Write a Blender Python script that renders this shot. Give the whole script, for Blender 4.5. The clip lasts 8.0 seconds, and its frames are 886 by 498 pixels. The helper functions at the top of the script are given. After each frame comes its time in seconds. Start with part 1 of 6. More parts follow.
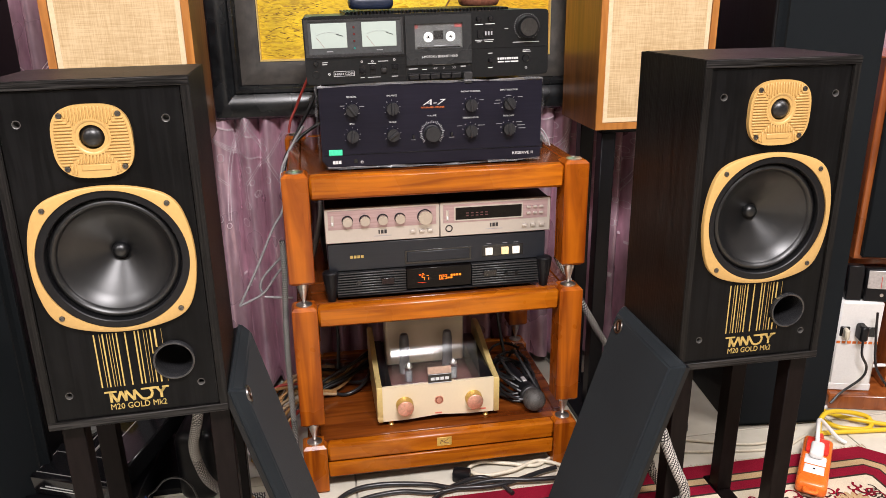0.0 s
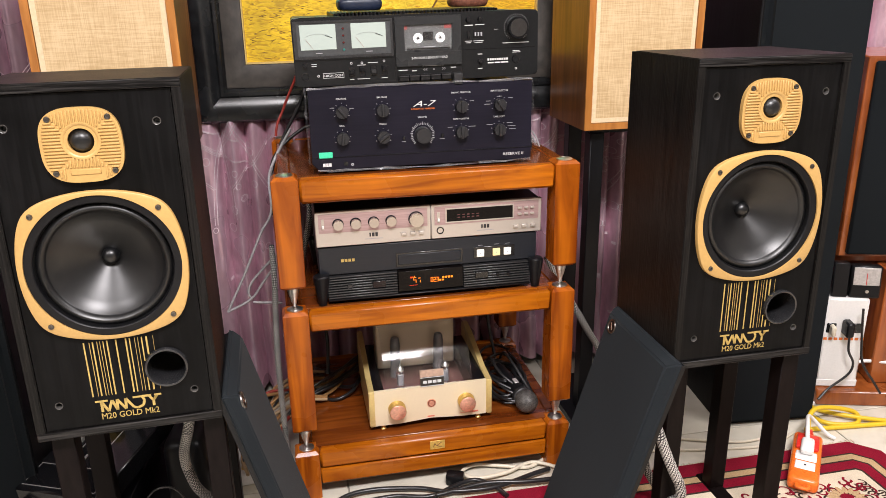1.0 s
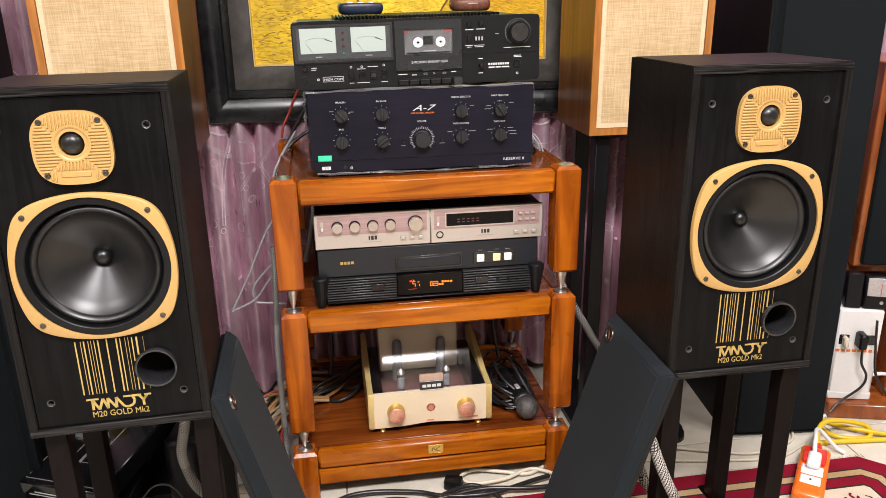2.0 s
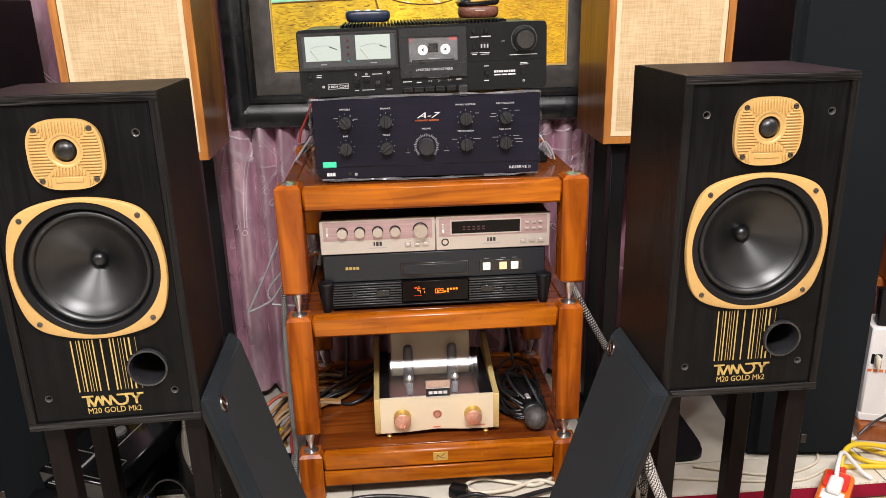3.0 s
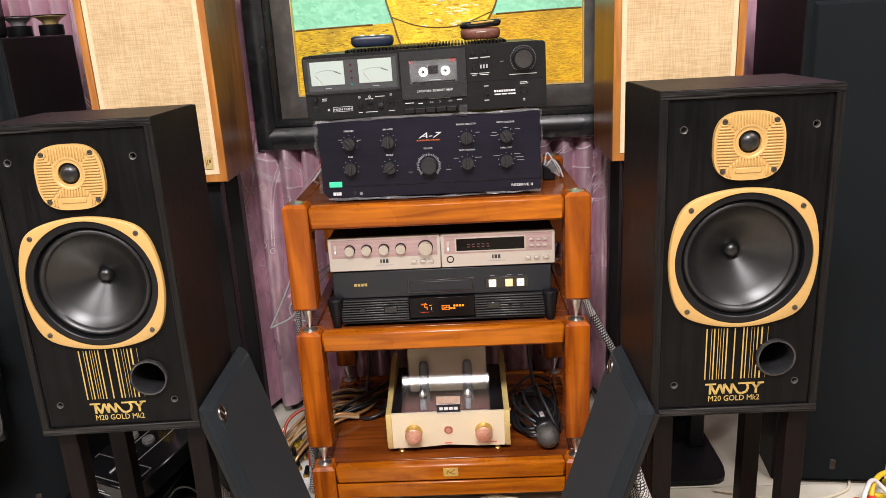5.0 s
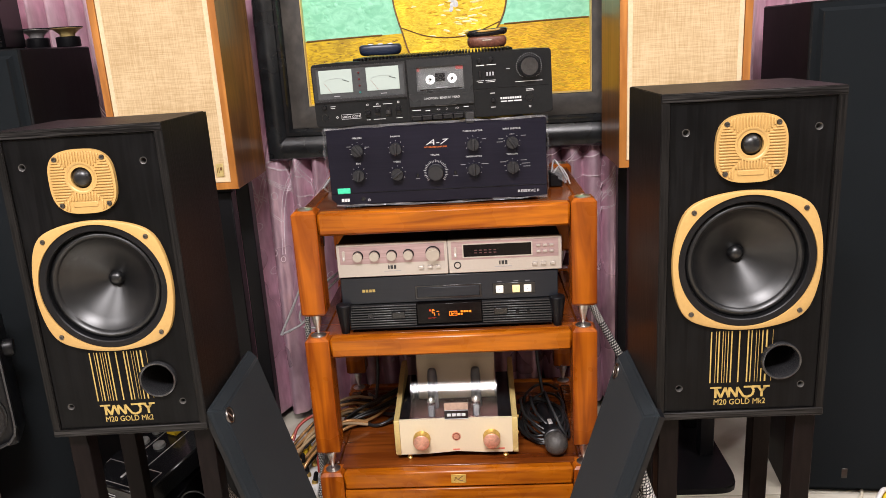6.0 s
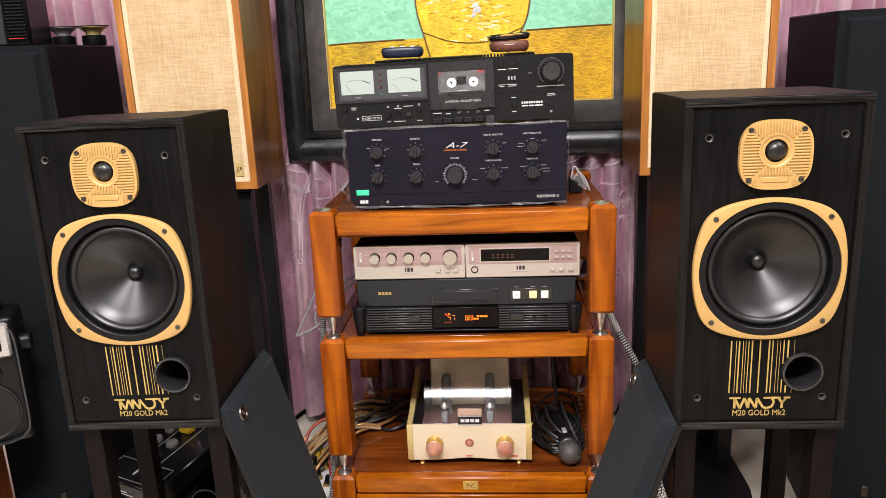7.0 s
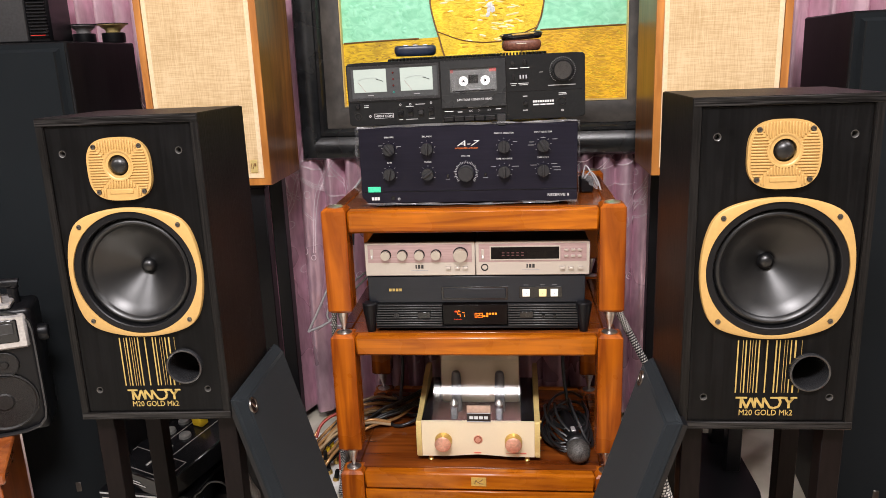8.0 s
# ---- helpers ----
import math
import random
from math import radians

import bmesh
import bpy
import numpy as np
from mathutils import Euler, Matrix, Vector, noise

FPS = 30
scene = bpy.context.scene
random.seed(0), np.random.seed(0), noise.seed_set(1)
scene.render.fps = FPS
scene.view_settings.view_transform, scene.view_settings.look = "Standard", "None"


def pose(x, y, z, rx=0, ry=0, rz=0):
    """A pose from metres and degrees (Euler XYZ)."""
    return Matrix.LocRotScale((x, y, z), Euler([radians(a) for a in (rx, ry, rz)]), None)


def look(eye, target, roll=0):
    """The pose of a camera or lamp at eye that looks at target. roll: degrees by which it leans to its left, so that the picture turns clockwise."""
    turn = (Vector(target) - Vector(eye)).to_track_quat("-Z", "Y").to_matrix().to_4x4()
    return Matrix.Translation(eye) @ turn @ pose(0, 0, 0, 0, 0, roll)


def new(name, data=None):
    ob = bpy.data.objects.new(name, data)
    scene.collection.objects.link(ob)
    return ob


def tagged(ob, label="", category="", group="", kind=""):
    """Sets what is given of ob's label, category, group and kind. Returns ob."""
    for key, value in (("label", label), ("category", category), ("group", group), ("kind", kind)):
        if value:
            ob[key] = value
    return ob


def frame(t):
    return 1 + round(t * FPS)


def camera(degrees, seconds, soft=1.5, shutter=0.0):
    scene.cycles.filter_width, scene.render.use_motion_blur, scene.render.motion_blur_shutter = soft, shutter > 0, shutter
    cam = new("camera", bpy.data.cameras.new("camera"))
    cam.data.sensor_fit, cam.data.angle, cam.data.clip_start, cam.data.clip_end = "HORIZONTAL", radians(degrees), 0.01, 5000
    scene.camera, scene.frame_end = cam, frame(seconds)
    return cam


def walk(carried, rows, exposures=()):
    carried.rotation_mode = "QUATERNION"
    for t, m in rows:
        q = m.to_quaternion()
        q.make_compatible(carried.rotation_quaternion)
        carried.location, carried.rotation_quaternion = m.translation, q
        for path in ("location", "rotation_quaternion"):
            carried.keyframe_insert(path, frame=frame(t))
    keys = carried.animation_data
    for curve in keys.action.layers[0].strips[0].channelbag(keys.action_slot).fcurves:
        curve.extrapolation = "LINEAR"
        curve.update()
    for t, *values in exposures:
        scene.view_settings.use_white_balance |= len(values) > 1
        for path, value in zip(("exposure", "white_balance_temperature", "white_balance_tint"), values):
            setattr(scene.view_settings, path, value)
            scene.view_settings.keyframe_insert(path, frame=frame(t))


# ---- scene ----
cam = camera(60.8, 8.0, 0.85)
PATH = [
    (0, (0.002, 0.002, 1.047), (0.326, 1.865, 0.395), -0.7),
    (0.5, (-0.016, 0.012, 1.040), (0.347, 1.869, 0.393), -0.9),
    (1, (-0.021, 0.014, 1.042), (0.357, 1.869, 0.398), -0.9),
    (1.5, (0.001, 0.011, 1.044), (0.358, 1.871, 0.400), -0.8),
    (3, (0.16, 0.002, 1.060), (0.295, 1.891, 0.420), -1.2),
    (3.5, (0.228, -0.004, 1.055), (0.287, 1.893, 0.424), -1.6),
    (4, (0.264, -0.007, 1.060), (0.265, 1.896, 0.445), -2.1),
    (4.5, (0.287, -0.016, 1.061), (0.249, 1.891, 0.460), -2.6),
    (6, (0.322, -0.043, 1.041), (0.218, 1.879, 0.499), -3.4),
    (6.5, (0.32, -0.044, 1.035), (0.195, 1.881, 0.509), -3.0),
    (7, (0.318, -0.041, 1.025), (0.173, 1.887, 0.513), -2.4),
    (7.5, (0.319, -0.047, 1.022), (0.145, 1.879, 0.515), -2.1),
    (8, (0.334, -0.052, 1.020), (0.142, 1.873, 0.512), -2.1),
]
walk(cam, [(t, look(eye, target, roll)) for t, eye, target, roll in PATH])

# ---- world and lights ----
world = bpy.data.worlds.new("room_world")
scene.world = world
world.use_nodes = True
world.node_tree.nodes["Background"].inputs[0].default_value = (0.9, 0.95, 1.0, 1)
world.node_tree.nodes["Background"].inputs[1].default_value = 0.02
scene.view_settings.exposure = 0.33


def area(name, m, sx, sy, power, colour):
    d = bpy.data.lights.new(name, "AREA")
    d.shape, d.size, d.size_y, d.energy, d.color = "RECTANGLE", sx, sy, power, colour
    ob = new(name, d)
    ob.matrix_world = m
    return ob


LAMPS = [(-1.45, -0.45, 0.9, 40), (0.22, -0.35, 0.9, 104), (1.75, 0.60, 0.9, 24)]
for lx, ly, long, power in LAMPS:
    area("panel_light", pose(lx, ly, 2.50), long, 0.42, power, (1.0, 0.95, 0.97))

# ---- materials ----


def mat(name, a, b, rough=0.5, metal=0.0, scale=(40, 40, 40), big=3.0, mix=0.25, bump=0.1, dist=0.001, detail=6.0,
        rough_var=0.1, spec=0.5, coat=0.0, ramp=(0.35, 0.65), sheen=0.0, rand=0.0, distort=0.0):
    m = bpy.data.materials.new(name)
    m.use_nodes = True
    nt = m.node_tree
    n, link = nt.nodes, nt.links.new
    bsdf = n["Principled BSDF"]
    co = n.new("ShaderNodeTexCoord")
    mp = n.new("ShaderNodeMapping")
    mp.inputs["Scale"].default_value = scale
    link(co.outputs["Object"], mp.inputs["Vector"])
    fine = n.new("ShaderNodeTexNoise")
    fine.inputs["Scale"].default_value = 1.0
    fine.inputs["Detail"].default_value = detail
    fine.inputs["Distortion"].default_value = distort
    link(mp.outputs[0], fine.inputs["Vector"])
    rp = n.new("ShaderNodeValToRGB")
    rp.color_ramp.elements[0].position, rp.color_ramp.elements[1].position = ramp
    rp.color_ramp.elements[0].color, rp.color_ramp.elements[1].color = (*a, 1), (*b, 1)
    link(fine.outputs["Fac"], rp.inputs[0])
    wide = n.new("ShaderNodeTexNoise")
    wide.inputs["Scale"].default_value = big
    wide.inputs["Detail"].default_value = 3
    link(co.outputs["Object"], wide.inputs["Vector"])
    mr = n.new("ShaderNodeMapRange")
    mr.inputs[1].default_value, mr.inputs[2].default_value = 0.3, 0.7
    mr.inputs[3].default_value, mr.inputs[4].default_value = 1 - mix, 1 + mix
    link(wide.outputs["Fac"], mr.inputs[0])
    mul = n.new("ShaderNodeVectorMath")
    mul.operation = "SCALE"
    link(rp.outputs[0], mul.inputs[0])
    link(mr.outputs[0], mul.inputs["Scale"])
    colour = mul.outputs[0]
    if rand:
        info = n.new("ShaderNodeObjectInfo")
        r2 = n.new("ShaderNodeMapRange")
        r2.inputs[3].default_value, r2.inputs[4].default_value = 1 - rand, 1 + rand
        link(info.outputs["Random"], r2.inputs[0])
        m2 = n.new("ShaderNodeVectorMath")
        m2.operation = "SCALE"
        link(colour, m2.inputs[0])
        link(r2.outputs[0], m2.inputs["Scale"])
        colour = m2.outputs[0]
    link(colour, bsdf.inputs["Base Color"])
    rr = n.new("ShaderNodeMapRange")
    rr.inputs[3].default_value, rr.inputs[4].default_value = max(0.02, rough - rough_var), min(1, rough + rough_var)
    link(wide.outputs["Fac"], rr.inputs[0])
    link(rr.outputs[0], bsdf.inputs["Roughness"])
    bsdf.inputs["Metallic"].default_value = metal
    bsdf.inputs["Specular IOR Level"].default_value = spec
    bsdf.inputs["Coat Weight"].default_value = coat
    bsdf.inputs["Coat Roughness"].default_value = 0.12
    bsdf.inputs["Sheen Weight"].default_value = sheen
    if bump:
        bp = n.new("ShaderNodeBump")
        bp.inputs["Strength"].default_value = bump
        bp.inputs["Distance"].default_value = dist
        link(fine.outputs["Fac"], bp.inputs["Height"])
        link(bp.outputs[0], bsdf.inputs["Normal"])
    return m


def plain(name, c, rough=0.5, metal=0.0, spec=0.5, var=0.12, bump=0.03, coat=0.0):
    lo = tuple(v * (1 - var) for v in c)
    hi = tuple(min(1, v * (1 + var)) for v in c)
    return mat(name, lo, hi, rough, metal, (180, 180, 180), 6, var, bump, 0.0003, 3, 0.06, spec, coat)


def glow(name, c, strength):
    m = bpy.data.materials.new(name)
    m.use_nodes = True
    bsdf = m.node_tree.nodes["Principled BSDF"]
    bsdf.inputs["Base Color"].default_value = (*c, 1)
    bsdf.inputs["Emission Color"].default_value = (*c, 1)
    bsdf.inputs["Emission Strength"].default_value = strength
    return m


def clear(name, c, rough=0.03, ior=1.45):
    m = bpy.data.materials.new(name)
    m.use_nodes = True
    bsdf = m.node_tree.nodes["Principled BSDF"]
    bsdf.inputs["Base Color"].default_value = (*c, 1)
    bsdf.inputs["Roughness"].default_value = rough
    bsdf.inputs["Transmission Weight"].default_value = 1.0
    bsdf.inputs["IOR"].default_value = ior
    return m


def weave(name, a, b, pitch=900.0, rough=0.9, bump=0.4, wide_mix=0.15, stretch=0.05):
    """Woven cloth: threads along local x and local z."""
    m = bpy.data.materials.new(name)
    m.use_nodes = True
    nt = m.node_tree
    n, link = nt.nodes, nt.links.new
    bsdf = n["Principled BSDF"]
    co = n.new("ShaderNodeTexCoord")
    outs = []
    for s in ((pitch * stretch, pitch, pitch), (pitch, pitch, pitch * stretch)):
        mp = n.new("ShaderNodeMapping")
        mp.inputs["Scale"].default_value = s
        link(co.outputs["Object"], mp.inputs["Vector"])
        t = n.new("ShaderNodeTexNoise")
        t.inputs["Scale"].default_value = 1.0
        t.inputs["Detail"].default_value = 3
        link(mp.outputs[0], t.inputs["Vector"])
        outs.append(t.outputs["Fac"])
    ad = n.new("ShaderNodeMath")
    ad.operation = "ADD"
    link(outs[0], ad.inputs[0])
    link(outs[1], ad.inputs[1])
    wide = n.new("ShaderNodeTexNoise")
    wide.inputs["Scale"].default_value = 9
    wide.inputs["Detail"].default_value = 5
    link(co.outputs["Object"], wide.inputs["Vector"])
    ws = n.new("ShaderNodeMath")
    ws.operation = "MULTIPLY_ADD"
    ws.inputs[1].default_value = wide_mix * 3
    link(wide.outputs["Fac"], ws.inputs[0])
    link(ad.outputs[0], ws.inputs[2])
    rp = n.new("ShaderNodeValToRGB")
    off = wide_mix * 1.5
    rp.color_ramp.elements[0].position, rp.color_ramp.elements[1].position = 0.0, 1.0
    rp.color_ramp.elements[0].color, rp.color_ramp.elements[1].color = (*a, 1), (*b, 1)
    mr = n.new("ShaderNodeMapRange")
    mr.inputs[1].default_value, mr.inputs[2].default_value = 0.72 + off, 1.25 + off
    link(ws.outputs[0], mr.inputs[0])
    link(mr.outputs[0], rp.inputs[0])
    link(rp.outputs[0], bsdf.inputs["Base Color"])
    bsdf.inputs["Roughness"].default_value = rough
    bsdf.inputs["Specular IOR Level"].default_value = 0.2
    bp = n.new("ShaderNodeBump")
    bp.inputs["Strength"].default_value = bump
    bp.inputs["Distance"].default_value = 0.0006
    link(ad.outputs[0], bp.inputs["Height"])
    link(bp.outputs[0], bsdf.inputs["Normal"])
    return m


CHERRY_X = mat("cherry_wood_lengthwise", (0.25, 0.056, 0.002), (0.44, 0.124, 0.004), 0.28, 0, (4, 40, 40), 7, 0.18, 0.05, coat=0.08, distort=1.6, spec=0.25)
CHERRY_Z = mat("cherry_wood_upright", (0.19, 0.035, 0.002), (0.44, 0.112, 0.005), 0.28, 0, (26, 26, 2.4), 8, 0.20, 0.04, coat=0.08, distort=1.6, rand=0.12, spec=0.25)
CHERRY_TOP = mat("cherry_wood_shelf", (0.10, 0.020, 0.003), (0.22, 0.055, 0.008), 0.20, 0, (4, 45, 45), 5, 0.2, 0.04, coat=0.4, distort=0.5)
BLACK_ASH = mat("black_ash_veneer", (0.0022, 0.0019, 0.0018), (0.0092, 0.0082, 0.0077), 0.46, 0, (420, 420, 9), 6, 0.25, 0.45, 0.0012, ramp=(0.4, 0.62), spec=0.18)
BLACK_ASH_X = mat("black_ash_veneer_lengthwise", (0.0020, 0.0017, 0.0016), (0.030, 0.028, 0.027), 0.42, 0, (10, 420, 420), 6, 0.25, 0.45, 0.0012, ramp=(0.4, 0.62), spec=0.15)
BAFFLE = mat("black_ash_baffle", (0.0026, 0.0025, 0.0026), (0.0047, 0.0046, 0.0048), 0.42, 0, (150, 150, 5), 12, 0.30, 0.12, 0.0006, ramp=(0.42, 0.58), distort=1.0, spec=0.10)
GOLD_CAST = plain("gold_painted_casting", (0.465, 0.285, 0.094), 0.40, 0.05, 0.5, 0.035, 0.03)
GOLD_INK = plain("gold_ink", (0.55, 0.40, 0.13), 0.38, 0.5)
CONE = plain("black_polymer_cone", (0.0028, 0.0029, 0.0034), 0.37, 0, 0.58, 0.2, 0.02)
RUBBER = plain("black_rubber", (0.012, 0.012, 0.012), 0.30, 0, 0.5)
PORT_RIM = plain("glossy_port_rim", (0.016, 0.016, 0.017), 0.20, 0, 0.7)
GLOSS_BLACK = plain("gloss_black_plastic", (0.008, 0.008, 0.009), 0.16, 0, 0.5)
SATIN_BLACK = plain("satin_black_paint", (0.005, 0.005, 0.006), 0.38, 0, 0.25)
AMP_BLACK = mat("brushed_blue_black_panel", (0.0094, 0.0086, 0.0148), (0.0118, 0.0107, 0.0180), 0.36, 0.0, (12, 300, 300), 4, 0.25, 0.05, 0.0004, spec=0.13)
DECK_BLACK = plain("deck_black_panel", (0.0088, 0.0092, 0.0098), 0.30, 0.0, 0.28)
DOOR_SMOKE = plain("smoked_grey_plastic", (0.022, 0.023, 0.024), 0.28, 0.0, 0.35)
DARK_METAL = plain("dark_grey_metal", (0.05, 0.05, 0.052), 0.35, 0.6)
STEEL = plain("turned_steel", (0.66, 0.64, 0.61), 0.34, 1.0, 0.5, 0.1)
SOCKET_GREY = plain("grey_socket_plastic", (0.07, 0.066, 0.062), 0.35, 0.2)
SCREW = plain("screw_steel", (0.15, 0.14, 0.13), 0.35, 1.0)
CHAMPAGNE = plain("champagne_aluminium", (0.53, 0.48, 0.43), 0.32, 0.50, 0.5, 0.012, 0.0)
ROSE_PANEL = mat("rose_brushed_aluminium", (0.40, 0.275, 0.275), (0.50, 0.355, 0.35), 0.36, 0.5, (8, 400, 400), 5, 0.06, 0.04, 0.0003)
CREAM_METAL = plain("pale_gold_metal", (0.76, 0.65, 0.46), 0.36, 0.15, 0.5, 0.010, 0.0)
CREAM_EDGE = plain("yellow_gold_edge", (0.66, 0.50, 0.20), 0.35, 0.35, 0.5, 0.06, 0.02)
BRASS = plain("brass", (0.64, 0.43, 0.13), 0.34, 0.8)
COPPER = plain("rose_copper", (0.82, 0.44, 0.32), 0.42, 0.75)
WHITE_INK = plain("white_ink", (0.58, 0.58, 0.58), 0.5, 0)
FINE_INK = plain("fine_white_ink", (0.27, 0.27, 0.28), 0.5, 0)
KNOB_SILVER = plain("silver_knob_metal", (0.54, 0.50, 0.46), 0.27, 0.95, 0.5, 0.02, 0.0)
GREY_INK = plain("grey_ink", (0.32, 0.32, 0.34), 0.5, 0)
ORANGE_INK = plain("orange_ink", (0.70, 0.16, 0.02), 0.5, 0)
GREEN_TAG = plain("green_sticker", (0.05, 0.62, 0.34), 0.5, 0)
METER_FACE = glow("lit_meter_face", (0.35, 0.41, 0.375), 0.03)
VFD_RED = glow("red_display_segments", (0.9, 0.05, 0.01), 0.7)
VFD_ORANGE = glow("orange_display_segments", (1.0, 0.24, 0.01), 0.55)
DISPLAY_BLACK = plain("display_window", (0.004, 0.003, 0.003), 0.16, 0, 0.14)
BUTTON_WHITE = glow("lit_white_button", (0.85, 0.80, 0.70), 0.15)
BUTTON_AMBER = glow("lit_amber_button", (0.90, 0.68, 0.34), 0.15)
GRILLE_CLOTH = mat("dark_grille_cloth", (0.0096, 0.0122, 0.0145), (0.0150, 0.0184, 0.0214), 0.85, 0, (1500, 1500, 1500), 4, 0.18, 0.3, 0.0004, 2, sheen=0.03, spec=0.1)
TOWER_CLOTH = mat("tower_grille_cloth", (0.0045, 0.0062, 0.0075), (0.0076, 0.0097, 0.0114), 0.82, 0, (1200, 1200, 1200), 3, 0.16, 0.25, 0.0004, 2, sheen=0.03, spec=0.1)
TOWER_BLACK = mat("tower_black_veneer", (0.003, 0.003, 0.0035), (0.007, 0.007, 0.008), 0.45, 0, (200, 200, 6), 4, 0.3, 0.15, 0.0005, spec=0.10)
LINEN = weave("natural_linen_cloth", (0.43, 0.300, 0.152), (0.60, 0.445, 0.262), 620.0, wide_mix=0.24)
LINEN_EDGE = plain("linen_hem", (0.64, 0.50, 0.32), 0.85, 0, 0.2, 0.06, 0.1)
WALNUT = mat("oiled_walnut", (0.10, 0.036, 0.009), (0.21, 0.082, 0.020), 0.36, 0, (40, 40, 4), 6, 0.25, 0.08, distort=0.8)
WALNUT_EDGE = mat("walnut_edge", (0.30, 0.11, 0.022), (0.44, 0.18, 0.04), 0.34, 0, (50, 50, 5), 6, 0.2, 0.06, distort=0.6)
FRAME_BLACK = mat("black_lacquered_moulding", (0.006, 0.0065, 0.007), (0.012, 0.013, 0.014), 0.26, 0, (60, 60, 60), 8, 0.3, 0.08, 0.0006)
FRAME_GREY = mat("worn_grey_frame_liner", (0.034, 0.030, 0.026), (0.062, 0.055, 0.047), 0.55, 0, (30, 200, 30), 9, 0.3, 0.2, 0.0005)
OCHRE = mat("ochre_oil_paint", (0.45, 0.27, 0.005), (0.68, 0.45, 0.010), 0.6, 0, (38, 120, 120), 14, 0.22, 0.5, 0.0018, 4, ramp=(0.36, 0.56), distort=1.5)
OCHRE_DEEP = mat("deep_ochre_oil_paint", (0.48, 0.25, 0.004), (0.78, 0.45, 0.008), 0.6, 0, (50, 120, 160), 14, 0.22, 0.8, 0.0018, 4, distort=1.5)
VASE_YELLOW = mat("yellow_oil_paint", (0.64, 0.41, 0.006), (0.86, 0.62, 0.03), 0.6, 0, (50, 120, 110), 18, 0.2, 0.6, 0.002, 4, ramp=(0.38, 0.6), distort=2.0)
VASE_LIGHT = mat("pale_yellow_oil_paint", (0.80, 0.62, 0.16), (0.95, 0.86, 0.52), 0.4, 0, (80, 120, 130), 20, 0.1, 0.8, 0.002, 4)
TURQUOISE = mat("turquoise_oil_paint", (0.22, 0.60, 0.37), (0.33, 0.74, 0.50), 0.6, 0, (40, 120, 60), 9, 0.10, 0.35, 0.0018, 5, distort=1.0)
OUTLINE = plain("brown_outline_paint", (0.16, 0.075, 0.02), 0.5, 0)
SATIN = mat("mauve_satin", (0.58, 0.38, 0.455), (0.72, 0.50, 0.585), 0.29, 0.50, (60, 60, 20), 3, 0.18, 0.06, 0.0006, 3, spec=0.6)
THREAD = plain("pale_embroidery_thread", (0.78, 0.66, 0.70), 0.5, 0.0)
TILE = mat("cream_polished_tile", (0.57, 0.53, 0.435), (0.66, 0.62, 0.525), 0.16, 0, (14, 14, 14), 3, 0.05, 0.01, 0.0003, 6, rand=0.03)
GROUT = plain("grey_grout", (0.34, 0.31, 0.26), 0.9, 0)
# tone of the unseen walls, kept low to cut bounced light
PAINT = mat("beige_wall_paint", (0.30, 0.28, 0.25), (0.35, 0.325, 0.29), 0.7, 0, (60, 60, 60), 1.5, 0.05, 0.1, 0.0005)
CEILING = mat("white_ceiling_paint", (0.76, 0.75, 0.72), (0.82, 0.81, 0.78), 0.8, 0, (50, 50, 50), 1.5, 0.04, 0.08, 0.0005)
RUG_RED = mat("crimson_wool_pile", (0.14, 0.003, 0.013), (0.24, 0.009, 0.026), 0.95, 0, (900, 900, 900), 8, 0.2, 0.6, 0.001, 2, sheen=0.0, spec=0.1)
RUG_CREAM = mat("cream_wool_pile", (0.46, 0.38, 0.27), (0.64, 0.56, 0.43), 0.95, 0, (900, 900, 900), 8, 0.15, 0.6, 0.001, 2, sheen=0.2, spec=0.1)
RUG_DARK = mat("dark_brown_wool_pile", (0.022, 0.012, 0.010), (0.05, 0.03, 0.024), 0.95, 0, (900, 900, 900), 8, 0.2, 0.6, 0.001, 2, spec=0.1)
RUG_TAN = mat("tan_wool_pile", (0.34, 0.22, 0.11), (0.48, 0.34, 0.19), 0.95, 0, (900, 900, 900), 8, 0.2, 0.6, 0.001, 2, spec=0.1)
STAND_PAINT = mat("dark_brown_black_steel", (0.0030, 0.0016, 0.0016), (0.0065, 0.0040, 0.0038), 0.45, 0.0, (120, 120, 20), 6, 0.25, 0.1, 0.0005, spec=0.10)
BLACK_CABLE = plain("black_cable_sheath", (0.014, 0.014, 0.015), 0.30, 0)
GREY_CABLE = plain("silver_grey_cable", (0.36, 0.35, 0.36), 0.35, 0.1)
WHITE_PLASTIC = plain("white_plastic", (0.74, 0.73, 0.71), 0.35, 0, 0.5, 0.025, 0.0)
TAN_CABLE = plain("tan_cable_sheath", (0.36, 0.25, 0.14), 0.35, 0, 0.5, 0.05, 0.0)
CREAM_CABLE = plain("cream_cable_sheath", (0.62, 0.56, 0.44), 0.4, 0, 0.5, 0.05, 0.0)
YELLOW_CABLE = plain("yellow_cable_sheath", (0.70, 0.47, 0.02), 0.38, 0, 0.5, 0.03, 0.0)
ORANGE_PLASTIC = plain("orange_plastic", (0.80, 0.16, 0.02), 0.28, 0)
RED_PLASTIC = plain("red_plastic", (0.62, 0.03, 0.02), 0.32, 0)
RED_SHEATH = plain("dull_red_sheath", (0.30, 0.030, 0.020), 0.4, 0)
COPPER_CABLE = plain("clear_copper_speaker_cable", (0.46, 0.25, 0.10), 0.25, 0.4)
LEATHER = mat("brown_leather", (0.085, 0.028, 0.016), (0.16, 0.058, 0.034), 0.45, 0, (260, 260, 260), 12, 0.2, 0.3, 0.0006)
